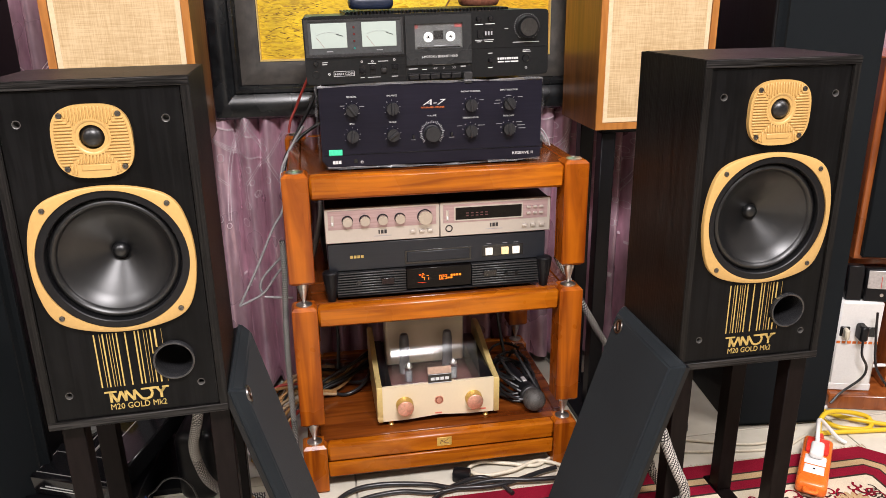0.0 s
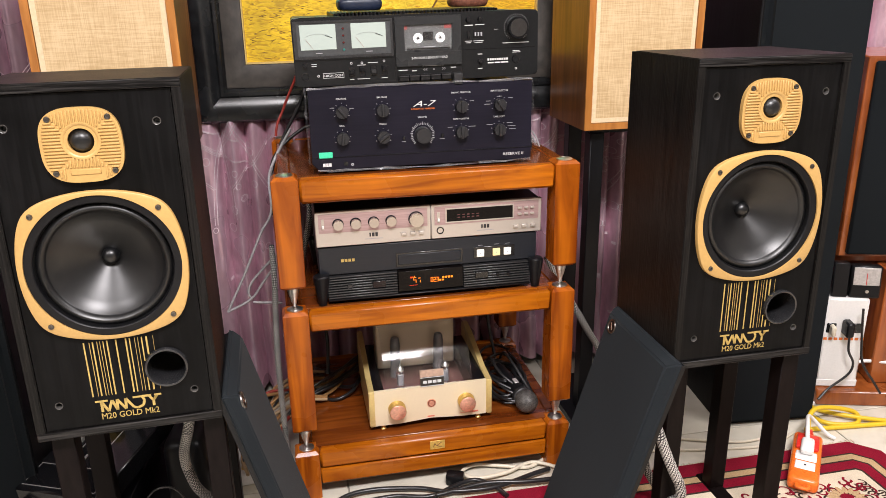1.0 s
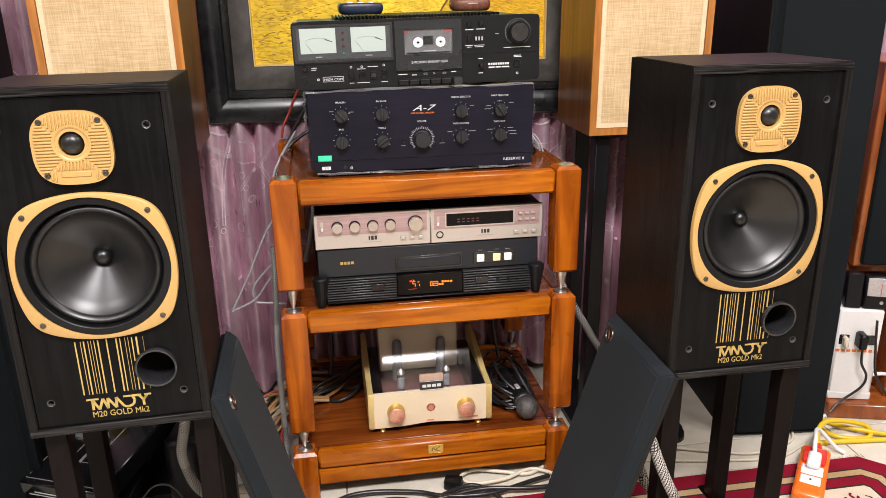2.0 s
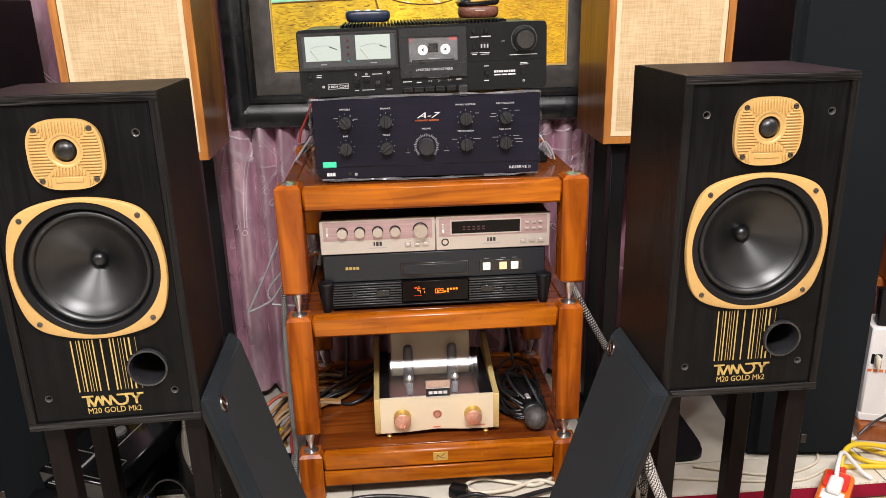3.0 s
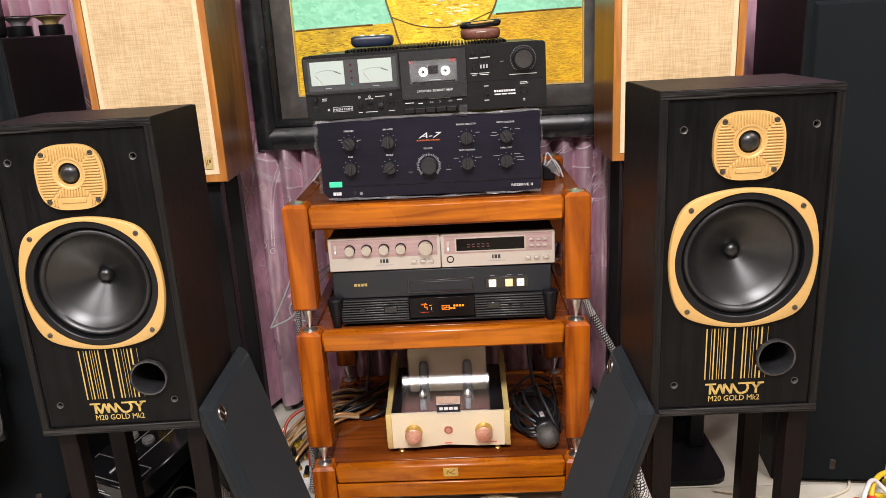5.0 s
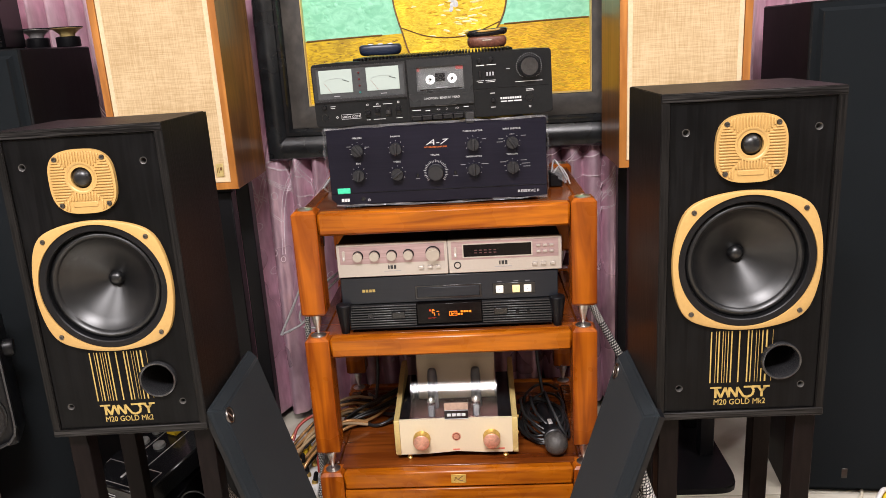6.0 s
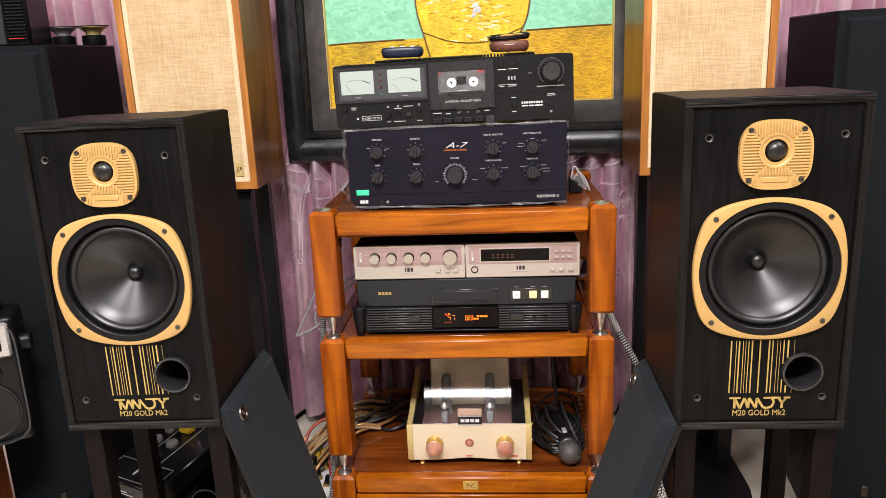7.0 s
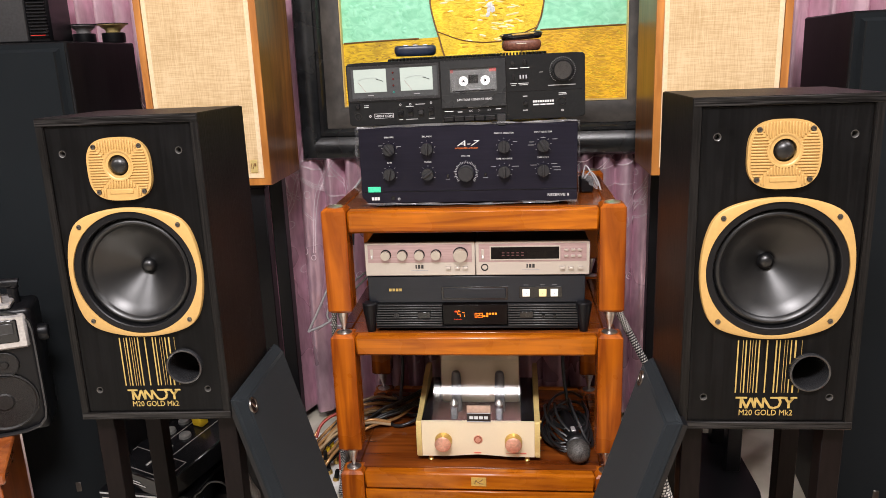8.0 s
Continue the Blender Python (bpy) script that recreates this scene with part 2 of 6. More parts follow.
NAVY = plain("navy_plastic", (0.010, 0.016, 0.035), 0.35, 0)
SILVER = plain("silver_plastic", (0.50, 0.48, 0.47), 0.3, 0.5)
BLUE_CARD = plain("blue_printed_card", (0.02, 0.12, 0.55), 0.4, 0)
CABINET_RED = mat("red_brown_cabinet_wood", (0.20, 0.045, 0.010), (0.36, 0.10, 0.022), 0.3, 0, (24, 24, 3), 5, 0.25, 0.05, coat=0.3, distort=1.0)
GLASS = clear("clear_acrylic", (0.97, 0.97, 0.96), 0.07, 1.32)
TUBE_GLASS = clear("valve_glass", (0.98, 0.98, 0.98), 0.01, 1.3)
FILM = plain("clear_wrapping_film", (0.70, 0.70, 0.72), 0.12, 0, 0.8)
FILM.node_tree.nodes["Principled BSDF"].inputs["Alpha"].default_value = 0.13
KNOB_BLACK = plain("worn_knob_black", (0.014, 0.014, 0.016), 0.42, 0.1, 0.5)
BRAID_DARK = plain("black_braid_sleeve", (0.012, 0.012, 0.013), 0.55, 0)
BRAID_PALE = plain("pale_braid_thread", (0.52, 0.50, 0.47), 0.5, 0.1)

# ---- helpers ----


def thing(name, m, label, category, group="", kind=""):
    ob = new(name)
    ob.empty_display_size = 0.05
    ob.matrix_world = m
    return tagged(ob, label, category, group, kind)


def part(name, bm, material, parent=None, label="", m=None):
    me = bpy.data.meshes.new(name)
    bmesh.ops.recalc_face_normals(bm, faces=bm.faces)
    bm.to_mesh(me)
    bm.free()
    me.materials.append(material)
    for p in me.polygons:
        p.use_smooth = True
    me.set_sharp_from_angle(angle=radians(38))
    ob = new(name, me)
    if parent:
        ob.parent = parent
    if m is not None:
        ob.matrix_basis = m
    if label:
        ob["label"] = label
    return ob


def again(ob, m, parent=None):
    """Another part on the same mesh."""
    o = new(ob.name.split(".")[0], ob.data)
    o.parent = parent or ob.parent
    o.matrix_basis = m
    if ob.get("label"):
        o["label"] = ob["label"]
    return o


def box(x0, x1, y0, y1, z0, z1, b=0.001, seg=1, bm=None):
    bm = bm or bmesh.new()
    c = Matrix.Translation(((x0 + x1) / 2, (y0 + y1) / 2, (z0 + z1) / 2)) @ Matrix.Diagonal((x1 - x0, y1 - y0, z1 - z0, 1))
    v = bmesh.ops.create_cube(bm, size=1, matrix=c)["verts"]
    if b:
        edges = list({e for q in v for e in q.link_edges})
        bmesh.ops.bevel(bm, geom=edges, offset=b, segments=seg, profile=0.5, affect="EDGES")
    return bm


def lathe(profile, seg=32, m=None, bm=None):
    """Turns (radius, height) pairs round local z."""
    bm = bm or bmesh.new()
    rings = []
    for r, h in profile:
        if r < 1e-6:
            rings.append([bm.verts.new((0, 0, h))])
        else:
            rings.append([bm.verts.new((r * math.cos(2 * math.pi * i / seg), r * math.sin(2 * math.pi * i / seg), h)) for i in range(seg)])
    made = [v for r in rings for v in r]
    for p, q in zip(rings, rings[1:]):
        for i in range(seg):
            j = (i + 1) % seg
            if len(p) == 1 and len(q) == 1:
                continue
            if len(p) == 1:
                bm.faces.new((p[0], q[i], q[j]))
            elif len(q) == 1:
                bm.faces.new((p[i], q[0], p[j]))
            else:
                bm.faces.new((p[i], q[i], q[j], p[j]))
    if m is not None:
        bmesh.ops.transform(bm, matrix=m, verts=made)
    return bm


FRONT = pose(0, 0, 0, 90)  # local z turns to face -y


def at_front(x, z, y=0.0):
    return Matrix.Translation((x, y, z)) @ FRONT


def prism(outline, y0, y1, bm=None, b=0.0):
    """An outline in x and z, from y0 to y1."""
    bm = bm or bmesh.new()
    f = [bm.verts.new((x, y0, z)) for x, z in outline]
    g = [bm.verts.new((x, y1, z)) for x, z in outline]
    n = len(outline)
    face = bm.faces.new(f)
    bm.faces.new(list(reversed(g)))
    for i in range(n):
        bm.faces.new((f[i], g[i], g[(i + 1) % n], f[(i + 1) % n]))
    if b:
        bmesh.ops.bevel(bm, geom=list(face.edges), offset=b, segments=2, affect="EDGES")
    return bm


def ring(outer, inner, y0, y1, bm=None):
    bm = bm or bmesh.new()
    n = len(outer)
    loops = [[bm.verts.new((x, y, z)) for x, z in o] for o, y in ((outer, y0), (outer, y1), (inner, y1), (inner, y0))]
    for a, c in zip(loops, loops[1:] + loops[:1]):
        for i in range(n):
            bm.faces.new((a[i], c[i], c[(i + 1) % n], a[(i + 1) % n]))
    return bm


def squircle(a, b, n, count=72, cx=0.0, cz=0.0):
    pts = []
    for i in range(count):
        t = 2 * math.pi * i / count
        c, s = math.cos(t), math.sin(t)
        k = (abs(c) ** n + abs(s) ** n) ** (-1 / n)
        pts.append((cx + a * k * c, cz + b * k * s))
    return pts


def circle(r, count=48, cx=0.0, cz=0.0):
    return squircle(r, r, 2, count, cx, cz)


def rect(x0, x1, z0, z1):
    return [(x0, z0), (x1, z0), (x1, z1), (x0, z1)]


def holed(outline, holes, y0, y1):
    """A flat board with an outline and holes in x and z."""
    bm = bmesh.new()
    edges = []
    for loop in (outline, *holes):
        v = [bm.verts.new((x, y0, z)) for x, z in loop]
        edges += [bm.edges.new((v[i], v[(i + 1) % len(v)])) for i in range(len(v))]
    bmesh.ops.triangle_fill(bm, use_beauty=True, edges=edges)
    ext = bmesh.ops.extrude_face_region(bm, geom=list(bm.faces))
    bmesh.ops.translate(bm, vec=(0, y1 - y0, 0), verts=[g for g in ext["geom"] if isinstance(g, bmesh.types.BMVert)])
    return bm


def smooth_path(pts, step=6):
    p = [Vector(q) for q in pts]
    p = [p[0] * 2 - p[1]] + p + [p[-1] * 2 - p[-2]]
    out = []
    for i in range(1, len(p) - 2):
        a, b, c, d = p[i - 1:i + 3]
        for k in range(step):
            t = k / step
            out.append(0.5 * (2 * b + (c - a) * t + (2 * a - 5 * b + 4 * c - d) * t * t + (3 * b - a - 3 * c + d) * t ** 3))
    out.append(p[-2])
    return out


def tube(pts, r, seg=8, step=6, bm=None, flat=1.0):
    bm = bm or bmesh.new()
    path = smooth_path(pts, step) if step else [Vector(q) for q in pts]
    rings = []
    up = Vector((0.13, 0.21, 0.97)).normalized()
    for i, c in enumerate(path):
        d = (path[min(i + 1, len(path) - 1)] - path[max(i - 1, 0)]).normalized()
        s = d.cross(up)
        if s.length < 1e-3:
            s = d.cross(Vector((1, 0, 0)))
        s.normalize()
        u = s.cross(d)
        rings.append([bm.verts.new(c + r * (math.cos(2 * math.pi * k / seg) * s + flat * math.sin(2 * math.pi * k / seg) * u)) for k in range(seg)])
    for p, q in zip(rings, rings[1:]):
        for k in range(seg):
            bm.faces.new((p[k], p[(k + 1) % seg], q[(k + 1) % seg], q[k]))
    bm.faces.new(rings[0])
    bm.faces.new(list(reversed(rings[-1])))
    return bm


def lettering(name, body, size, x, z, material, parent, y=-0.0006, align="CENTER", width=None, shear=0.0):
    c = bpy.data.curves.new(name, "FONT")
    c.body, c.size, c.align_x, c.extrude, c.shear = body, size, align, 0.0002, shear
    c.resolution_u = 2
    tmp = bpy.data.objects.new("tmp", c)
    me = bpy.data.meshes.new_from_object(tmp)
    bpy.data.objects.remove(tmp)
    bpy.data.curves.remove(c)
    me.materials.append(material)
    k = 1.0
    if width:
        xs = [v.co.x for v in me.vertices]
        k = width / (max(xs) - min(xs))
    ob = new(name, me)
    ob.parent = parent
    ob.matrix_basis = Matrix.Translation((x, y, z)) @ FRONT @ Matrix.Diagonal((k, 1, 1, 1))
    return ob


def bars(name, rows, material, parent, y=-0.0006, t=0.0004):
    """Thin printed bars (x0, x1, z0, z1) on a front."""
    bm = bmesh.new()
    for x0, x1, z0, z1 in rows:
        box(x0, x1, y - t / 2, y + t / 2, z0, z1, 0, bm=bm)
    return tagged(part(name, bm, material, parent), kind="stuff" if len(rows) > 1 else "")


def knob_mesh(r, depth, flutes=24, cut=0.05, skirt=0.0):
    """A fluted knob with its axis along -y, its back at y = 0."""
    bm = bmesh.new()
    n = flutes * 2
    pts = [(r * (1 - (cut if i % 2 else 0)) * math.cos(2 * math.pi * i / n), r * (1 - (cut if i % 2 else 0)) * math.sin(2 * math.pi * i / n)) for i in range(n)]
    prism(pts, -depth, 0, bm, b=r * 0.08)
    if skirt:
        lathe([(0, 0.0), (skirt, 0.0), (skirt, depth * 0.25), (r, depth * 0.3)], 32, FRONT, bm)
    return bm

# ---- the room ----
WX0, WX1, WY0, WY1, WH = -2.1, 2.4, -2.6, 2.06, 2.56


def slab(name, x0, x1, y0, y1, z0, z1, material, label, category):
    ob = part(name, box(x0, x1, y0, y1, z0, z1, 0), material)
    return tagged(ob, label, category, kind="structure")


floor = slab("floor", WX0, WX1, WY0, WY1, -0.12, -0.004, GROUT, "cream polished tile floor with thin grey joints", "floor")
slab("ceiling", WX0 - 0.1, WX1 + 0.1, WY0 - 0.1, WY1 + 0.1, WH, WH + 0.1, CEILING, "plain white painted ceiling", "ceiling")
slab("wall_north", WX0 - 0.1, WX1 + 0.1, WY1, WY1 + 0.12, -0.12, WH, PAINT, "beige painted wall behind the curtain", "wall")
# walls out of view, added to enclose the room and limit its fill light
slab("wall_south", WX0 - 0.1, WX1 + 0.1, WY0 - 0.12, WY0, -0.12, WH, PAINT, "plain beige painted wall, unseen, added to close the room", "wall")
slab("wall_west", WX0 - 0.1, WX0, WY0, WY1, -0.12, WH, PAINT, "plain beige painted wall, unseen, added to close the room", "wall")
slab("wall_east", WX1, WX1 + 0.1, WY0, WY1, -0.12, WH, PAINT, "plain beige painted wall, unseen, added to close the room", "wall")

# ceiling lamps above and behind the viewer
for lx, ly, long, power in LAMPS:
    t = thing("ceiling_light", pose(lx, ly, WH), "white linear ceiling light fitting", "ceiling light", "ceiling lights")
    part("housing", box(-long / 2 - 0.03, long / 2 + 0.03, -0.24, 0.24, -0.05, 0.0, 0.006), WHITE_PLASTIC, t)

# ---- curtain ----


def fold(x, z):
    """Depth of the curtain cloth."""
    w = 0.026 - 0.056 * abs(math.cos(x * 52 + 1.5 * math.sin(x * 9.1) + 0.25 * math.sin(z * 4))) ** 0.85 + 0.0065 * math.sin(x * 143 + 2.0 + 1.4 * math.sin(x * 6.3 + z))
    w += 0.007 * noise.noise((x * 9, z * 3.0, 3.1)) * (1 + 1.5 * max(0.0, 0.8 - z)) + 0.006 * noise.noise((x * 24, z * 9, 7.0)) * max(0.0, 1.2 - z)
    w += 0.0045 * noise.noise((x * 46, z * 30, 1.7)) * max(0.0, 1 - abs(z - 0.42) / 0.33)  # puckers round the needlework
    k = min(1.0, max(0.0, (z - 0.752) / 0.07))
    return 1.928 + 0.055 * k * k * (3 - 2 * k) - 0.02 * max(0.0, 0.75 - z) + w


curtain = thing("curtain", pose(0, 0, 0), "mauve satin curtain with embroidered pale twigs and rings", "curtain")
bm = bmesh.new()
NX, NZ = 1500, 125
grid = []
for j in range(NZ + 1):
    row = []
    for i in range(NX + 1):
        x = -2.05 + 4.4 * i / NX
        z = 0.03 + 2.42 * (j / NZ) ** 1.3
        row.append(bm.verts.new((x, fold(x, z), z)))
    grid.append(row)
for j in range(NZ):
    for i in range(NX):
        bm.faces.new((grid[j][i], grid[j][i + 1], grid[j + 1][i + 1], grid[j + 1][i]))
cloth = part("cloth", bm, SATIN, curtain)

rng = random.Random(5)
bm = bmesh.new()


def stitch(pts, w=0.0014):
    """A flat band of thread along the cloth."""
    q = smooth_path([(x, 0, z) for x, z in pts], 5)
    prev = None
    for i, p in enumerate(q):
        d = q[min(i + 1, len(q) - 1)] - q[max(i - 1, 0)]
        d.y = 0
        d.normalize()
        n = Vector((-d.z, 0, d.x)) * w
        a, b = p + n, p - n
        a.y, b.y = fold(a.x, a.z) - 0.0036, fold(b.x, b.z) - 0.0036
        cur = (bm.verts.new(a), bm.verts.new(b))
        if prev:
            bm.faces.new((prev[0], prev[1], cur[1], cur[0]))
        prev = cur


def twig(x, z, ang, length, depth):
    pts = [(x, z)]
    a = ang
    for k in range(4):
        a += rng.uniform(-0.25, 0.25)
        x += math.cos(a) * length / 4
        z += math.sin(a) * length / 4
        pts.append((x, z))
        if depth and rng.random() < 0.75:
            twig(x, z, a + rng.choice((-1, 1)) * rng.uniform(0.5, 1.0), length * 0.55, depth - 1)
    for off in (-0.0032, 0.0032):
        stitch([(px + off, pz) for px, pz in pts], 0.00085)


for i in range(30):
    x = -0.80 + i * 0.0715 + rng.uniform(-0.02, 0.02)
    twig(x, rng.uniform(0.34, 0.62), rng.uniform(1.1, 2.05), rng.uniform(0.20, 0.36), 1)
for i in range(250):
    cx, cz = rng.uniform(-0.8, 1.3), rng.triangular(0.08, 0.95, 0.50)
    r = 0.004 if cz < 0.40 else rng.choice((0.007, 0.008, 0.010))
    if r > 0.005:
        stitch([(cx + r * 0.8 * math.cos(a * 0.628), cz + r * math.sin(a * 0.628)) for a in range(11)], 0.0009)
    else:
        stitch([(cx, cz - r), (cx, cz), (cx, cz + r)], r * 0.9)
tagged(part("embroidery", bm, THREAD, curtain, "pale thread twigs and rings"), kind="stuff")
curtain_rail = thing("curtain_rail", pose(0.25, 1.99, 2.47), "white metal curtain rail on the wall", "curtain rail")
part("rail", box(-2.2, 2.1, -0.012, 0.012, -0.012, 0.012, 0.003), WHITE_PLASTIC, curtain_rail)

# ---- bookshelf loudspeakers with gold rings ----
SW, SH, SD, EDGE = 0.2635, 0.516, 0.229, 0.0130
STRIPES = ((-0.047, 0.0024), (-0.0395, 0.001), (-0.035, 0.0024), (-0.029, 0.0012), (-0.0252, 0.0008), (-0.0208, 0.0014), (-0.0155, 0.0024),
           (-0.0035, 0.0024), (0.0100, 0.0026), (0.0152, 0.0018), (0.0222, 0.0008), (0.0265, 0.0008), (0.0318, 0.0020), (0.0383, 0.0030), (0.0475, 0.0005))


def pillow(a, b, count, cx, cz):
    """A square of four wide arcs with tight round corners."""
    pts = []
    for i in range(count):
        t = 2 * math.pi * i / count
        c, s = math.cos(t), math.sin(t)
        r1 = math.sqrt(0.22 ** 2 - ((0.22 - a) * s) ** 2) - (0.22 - a) * abs(c)
        r2 = math.sqrt(0.22 ** 2 - ((0.22 - b) * c) ** 2) - (0.22 - b) * abs(s)
        r = (r1 ** -18 + r2 ** -18) ** (-1 / 18)
        pts.append((cx + r * c, cz + r * s))
    return pts


def bookshelf_speaker(m, label):
    """Root at the middle of the lower front edge, facing -y."""
    t = thing("bookshelf_speaker", m, label, "loudspeaker", "pair of gold-ringed loudspeakers")
    h = SW / 2
    bm = ring(rect(-h, h, 0, SH), rect(-h + EDGE, h - EDGE, EDGE, SH - EDGE), 0.0, SD - 0.018)
    box(-h + 0.002, h - 0.002, SD - 0.018, SD, 0.002, SH - 0.002, 0.001, bm=bm)
    bmesh.ops.bevel(bm, geom=[e for e in bm.edges if all(abs(v.co.y) < 1e-6 for v in e.verts) or (abs(abs(e.verts[0].co.x) - h) < 1e-6 and abs(abs(e.verts[1].co.x) - h) < 1e-6 and abs(e.verts[0].co.z - e.verts[1].co.z) < 1e-6)],
                    offset=0.0012, segments=2, affect="EDGES")
    part("cabinet", bm, BLACK_ASH, t, "black ash veneer cabinet")
    part("front_edge", box(-h + 0.0008, h - 0.0008, -0.0012, 0.004, SH - EDGE, SH - 0.0008, 0.0008), BLACK_ASH_X, t)
    part("front_edge", box(-h + 0.0008, h - 0.0008, -0.0012, 0.004, 0.0008, EDGE, 0.0008), BLACK_ASH_X, t)
    wv, tv, pu, pv = 0.2612, 0.433, 0.061, 0.0963
    dv = tv + 0.006  # the dome sits above the middle of its plate
    outline = rect(-h + EDGE + 0.0012, h - EDGE - 0.0012, EDGE + 0.0012, SH - EDGE - 0.0012)
    part("baffle", holed(outline, [circle(0.1022, 64, 0, wv), circle(0.022, 32, -0.002, dv), circle(0.0262, 32, pu, pv)] + [circle(0.0050, 14, 0.095 * sx, v) for sx in (-1, 1) for v in (0.0535, 0.459)], 0.0035, 0.022), BAFFLE, t, "black front board")
    # woofer
    w = part("woofer", lathe([(0.0912, 0.0005), (0.0905, -0.004), (0.0905, -0.0075),
                              (0.0885, -0.0062), (0.086, -0.0035), (0.083, -0.003), (0.080, -0.0048), (0.0782, -0.0085), (0.077, -0.0105),
                              (0.060, -0.0205), (0.040, -0.0335), (0.0165, -0.0480), (0.0128, -0.0502), (0.0120, -0.0470),
                              (0.0098, -0.0425), (0.0055, -0.0398), (0, -0.0390)], 72, at_front(0, wv, 0.0)), CONE, t, "black cone with rubber surround")
    part("basket_rim", lathe([(0.1038, -0.001), (0.1032, 0.0022), (0.0935, 0.0022), (0.0920, 0.0010), (0.0910, -0.002)], 72, at_front(0, wv, 0.0)), SATIN_BLACK, w)
    bm = bmesh.new()
    loops = [[bm.verts.new((x, y, z)) for x, z in o] for o, y in
             [(pillow(0.1118 - d, 0.1092 - d, 96, 0, wv), y) for d, y in ((0, 0.0034), (0, -0.0026), (0.0007, -0.0042), (0.0022, -0.0050))]
             + [(circle(0.1034, 96, 0, wv), -0.0050), (circle(0.1034, 96, 0, wv), 0.0034)]]
    for a, c in zip(loops, loops[1:] + loops[:1]):
        for i in range(96):
            bm.faces.new((a[i], c[i], c[(i + 1) % 96], a[(i + 1) % 96]))
    gold = part("gold_ring", bm, GOLD_CAST, t, "gold painted cast ring")
    bolt = None
    for sx in (-1, 1):
        for sz in (-1, 1):
            mm = at_front(0.082 * sx, wv + 0.080 * sz, -0.0048)
            if bolt is None:
                bolt = part("bolt", lathe([(0, 0.0004), (0.0018, 0.0004), (0.0019, 0.0016), (0.0036, 0.0018), (0.0042, 0.0005), (0.0042, -0.001)], 12), SCREW, gold, m=mm)
            else:
                again(bolt, mm, gold)
    # tweeter
    plate = part("tweeter_plate", holed(squircle(0.0515, 0.0500, 2.95, 72, -0.002, tv), [circle(0.0165, 72, -0.002, dv)], -0.0045, 0.0033), GOLD_CAST, t, "gold ribbed tweeter plate")
    bm = bmesh.new()

    def reach(v):
        return 0.0488 * max(0.0, 1 - (abs(v) / 0.0488) ** 2.95) ** (1 / 2.95)
    k = -9
    while k <= 9:
        v = k * 0.0044
        out = reach(v) - 0.0015
        for s in (-1, 1):
            side = max(abs(v) + 0.002, math.sqrt(max(0.0, 0.0245 ** 2 - (v - 0.006) ** 2)))
            if out - side > 0.003:
                a, b = sorted((s * side, s * out))
                box(-0.002 + a, -0.002 + b, -0.0062, -0.004, tv + v - 0.0012, tv + v + 0.0012, 0.0005, bm=bm)
            stem = max(abs(v) + 0.002, 0.006 * s + math.sqrt(max(0.0, 0.0245 ** 2 - v * v)))
            tip = out if s > 0 or abs(v) > 0.024 else 0.0295
            if tip - stem > 0.003:
                a, b = sorted((s * stem, s * tip))
                box(-0.002 + v - 0.0012, -0.002 + v + 0.0012, -0.0062, -0.004, tv + a, tv + b, 0.0005, bm=bm)
        k += 1
    box(-0.002 - 0.019, -0.002 + 0.019, -0.0058, -0.004, tv - 0.0395, tv - 0.0315, 0.0008, bm=bm)
    part("ribs", bm, GOLD_CAST, plate)
    part("horn_lip", lathe([(0.0255, 0.0040), (0.0250, 0.0060), (0.0235, 0.0062), (0.0205, 0.0046), (0.0175, 0.0012), (0.0160, -0.0020), (0.0158, -0.006)], 48, at_front(-0.002, dv)), GOLD_CAST, plate)
    part("dome", lathe([(0.0168, -0.001), (0.0150, 0.0005), (0.0138, 0.004), (0.0105, 0.0082), (0.006, 0.0106), (0, 0.0114)], 40, at_front(-0.002, dv)), CONE, plate, "black dome")
    for sx in (-1, 1):
        for sz in (-1, 1):
            again(bolt, at_front(-0.002 + 0.037 * sx, tv + 0.036 * sz, -0.0045), plate)
    # port
    part("port", lathe([(0.0310, -0.0036), (0.0310, 0.0010), (0.0302, 0.0034), (0.0288, 0.0042), (0.0272, 0.0032), (0.0258, -0.001), (0.0252, -0.006), (0.0250, -0.10), (0, -0.10)], 48, at_front(pu, pv)), PORT_RIM, t, "round bass port with rim")
    # grille sockets
    sock = None
    for sx in (-1, 1):
        for v in (0.0535, 0.459):
            mm = at_front(0.095 * sx, v, 0.0033)
            if sock is None:
                sock = part("grille_socket", lathe([(0, -0.013), (0.0034, -0.013), (0.0040, -0.003), (0.0047, 0.0), (0.0056, 0.0005), (0.0058, -0.0002)], 18), SOCKET_GREY, t, m=mm)
            else:
                again(sock, mm, t)
    # gold print
    rows = []
    for u, s in STRIPES:
        gap = math.sqrt(max(0.0, 0.031 ** 2 - (u + s / 2 - pu) ** 2)) if u + s / 2 > pu - 0.031 else 0.0
        rows += [(u - s * 0.4, u + s * 0.4, pv + gap, 0.148), (u - s * 0.4, u + s * 0.4, 0.0612, pv - gap)] if pv - gap > 0.062 else [(u - s * 0.4, u + s * 0.4, pv + gap, 0.148)]
    bars("gold_stripes", rows, GOLD_INK, t, 0.0031)
    bm = bmesh.new()
    for xa, xb in ((-0.0460, -0.0285), (0.0065, 0.0200), (0.0245, 0.0325), (0.0370, 0.0470)):
        box(xa, xb, 0.0028, 0.0033, 0.0512, 0.0540, 0, bm=bm)
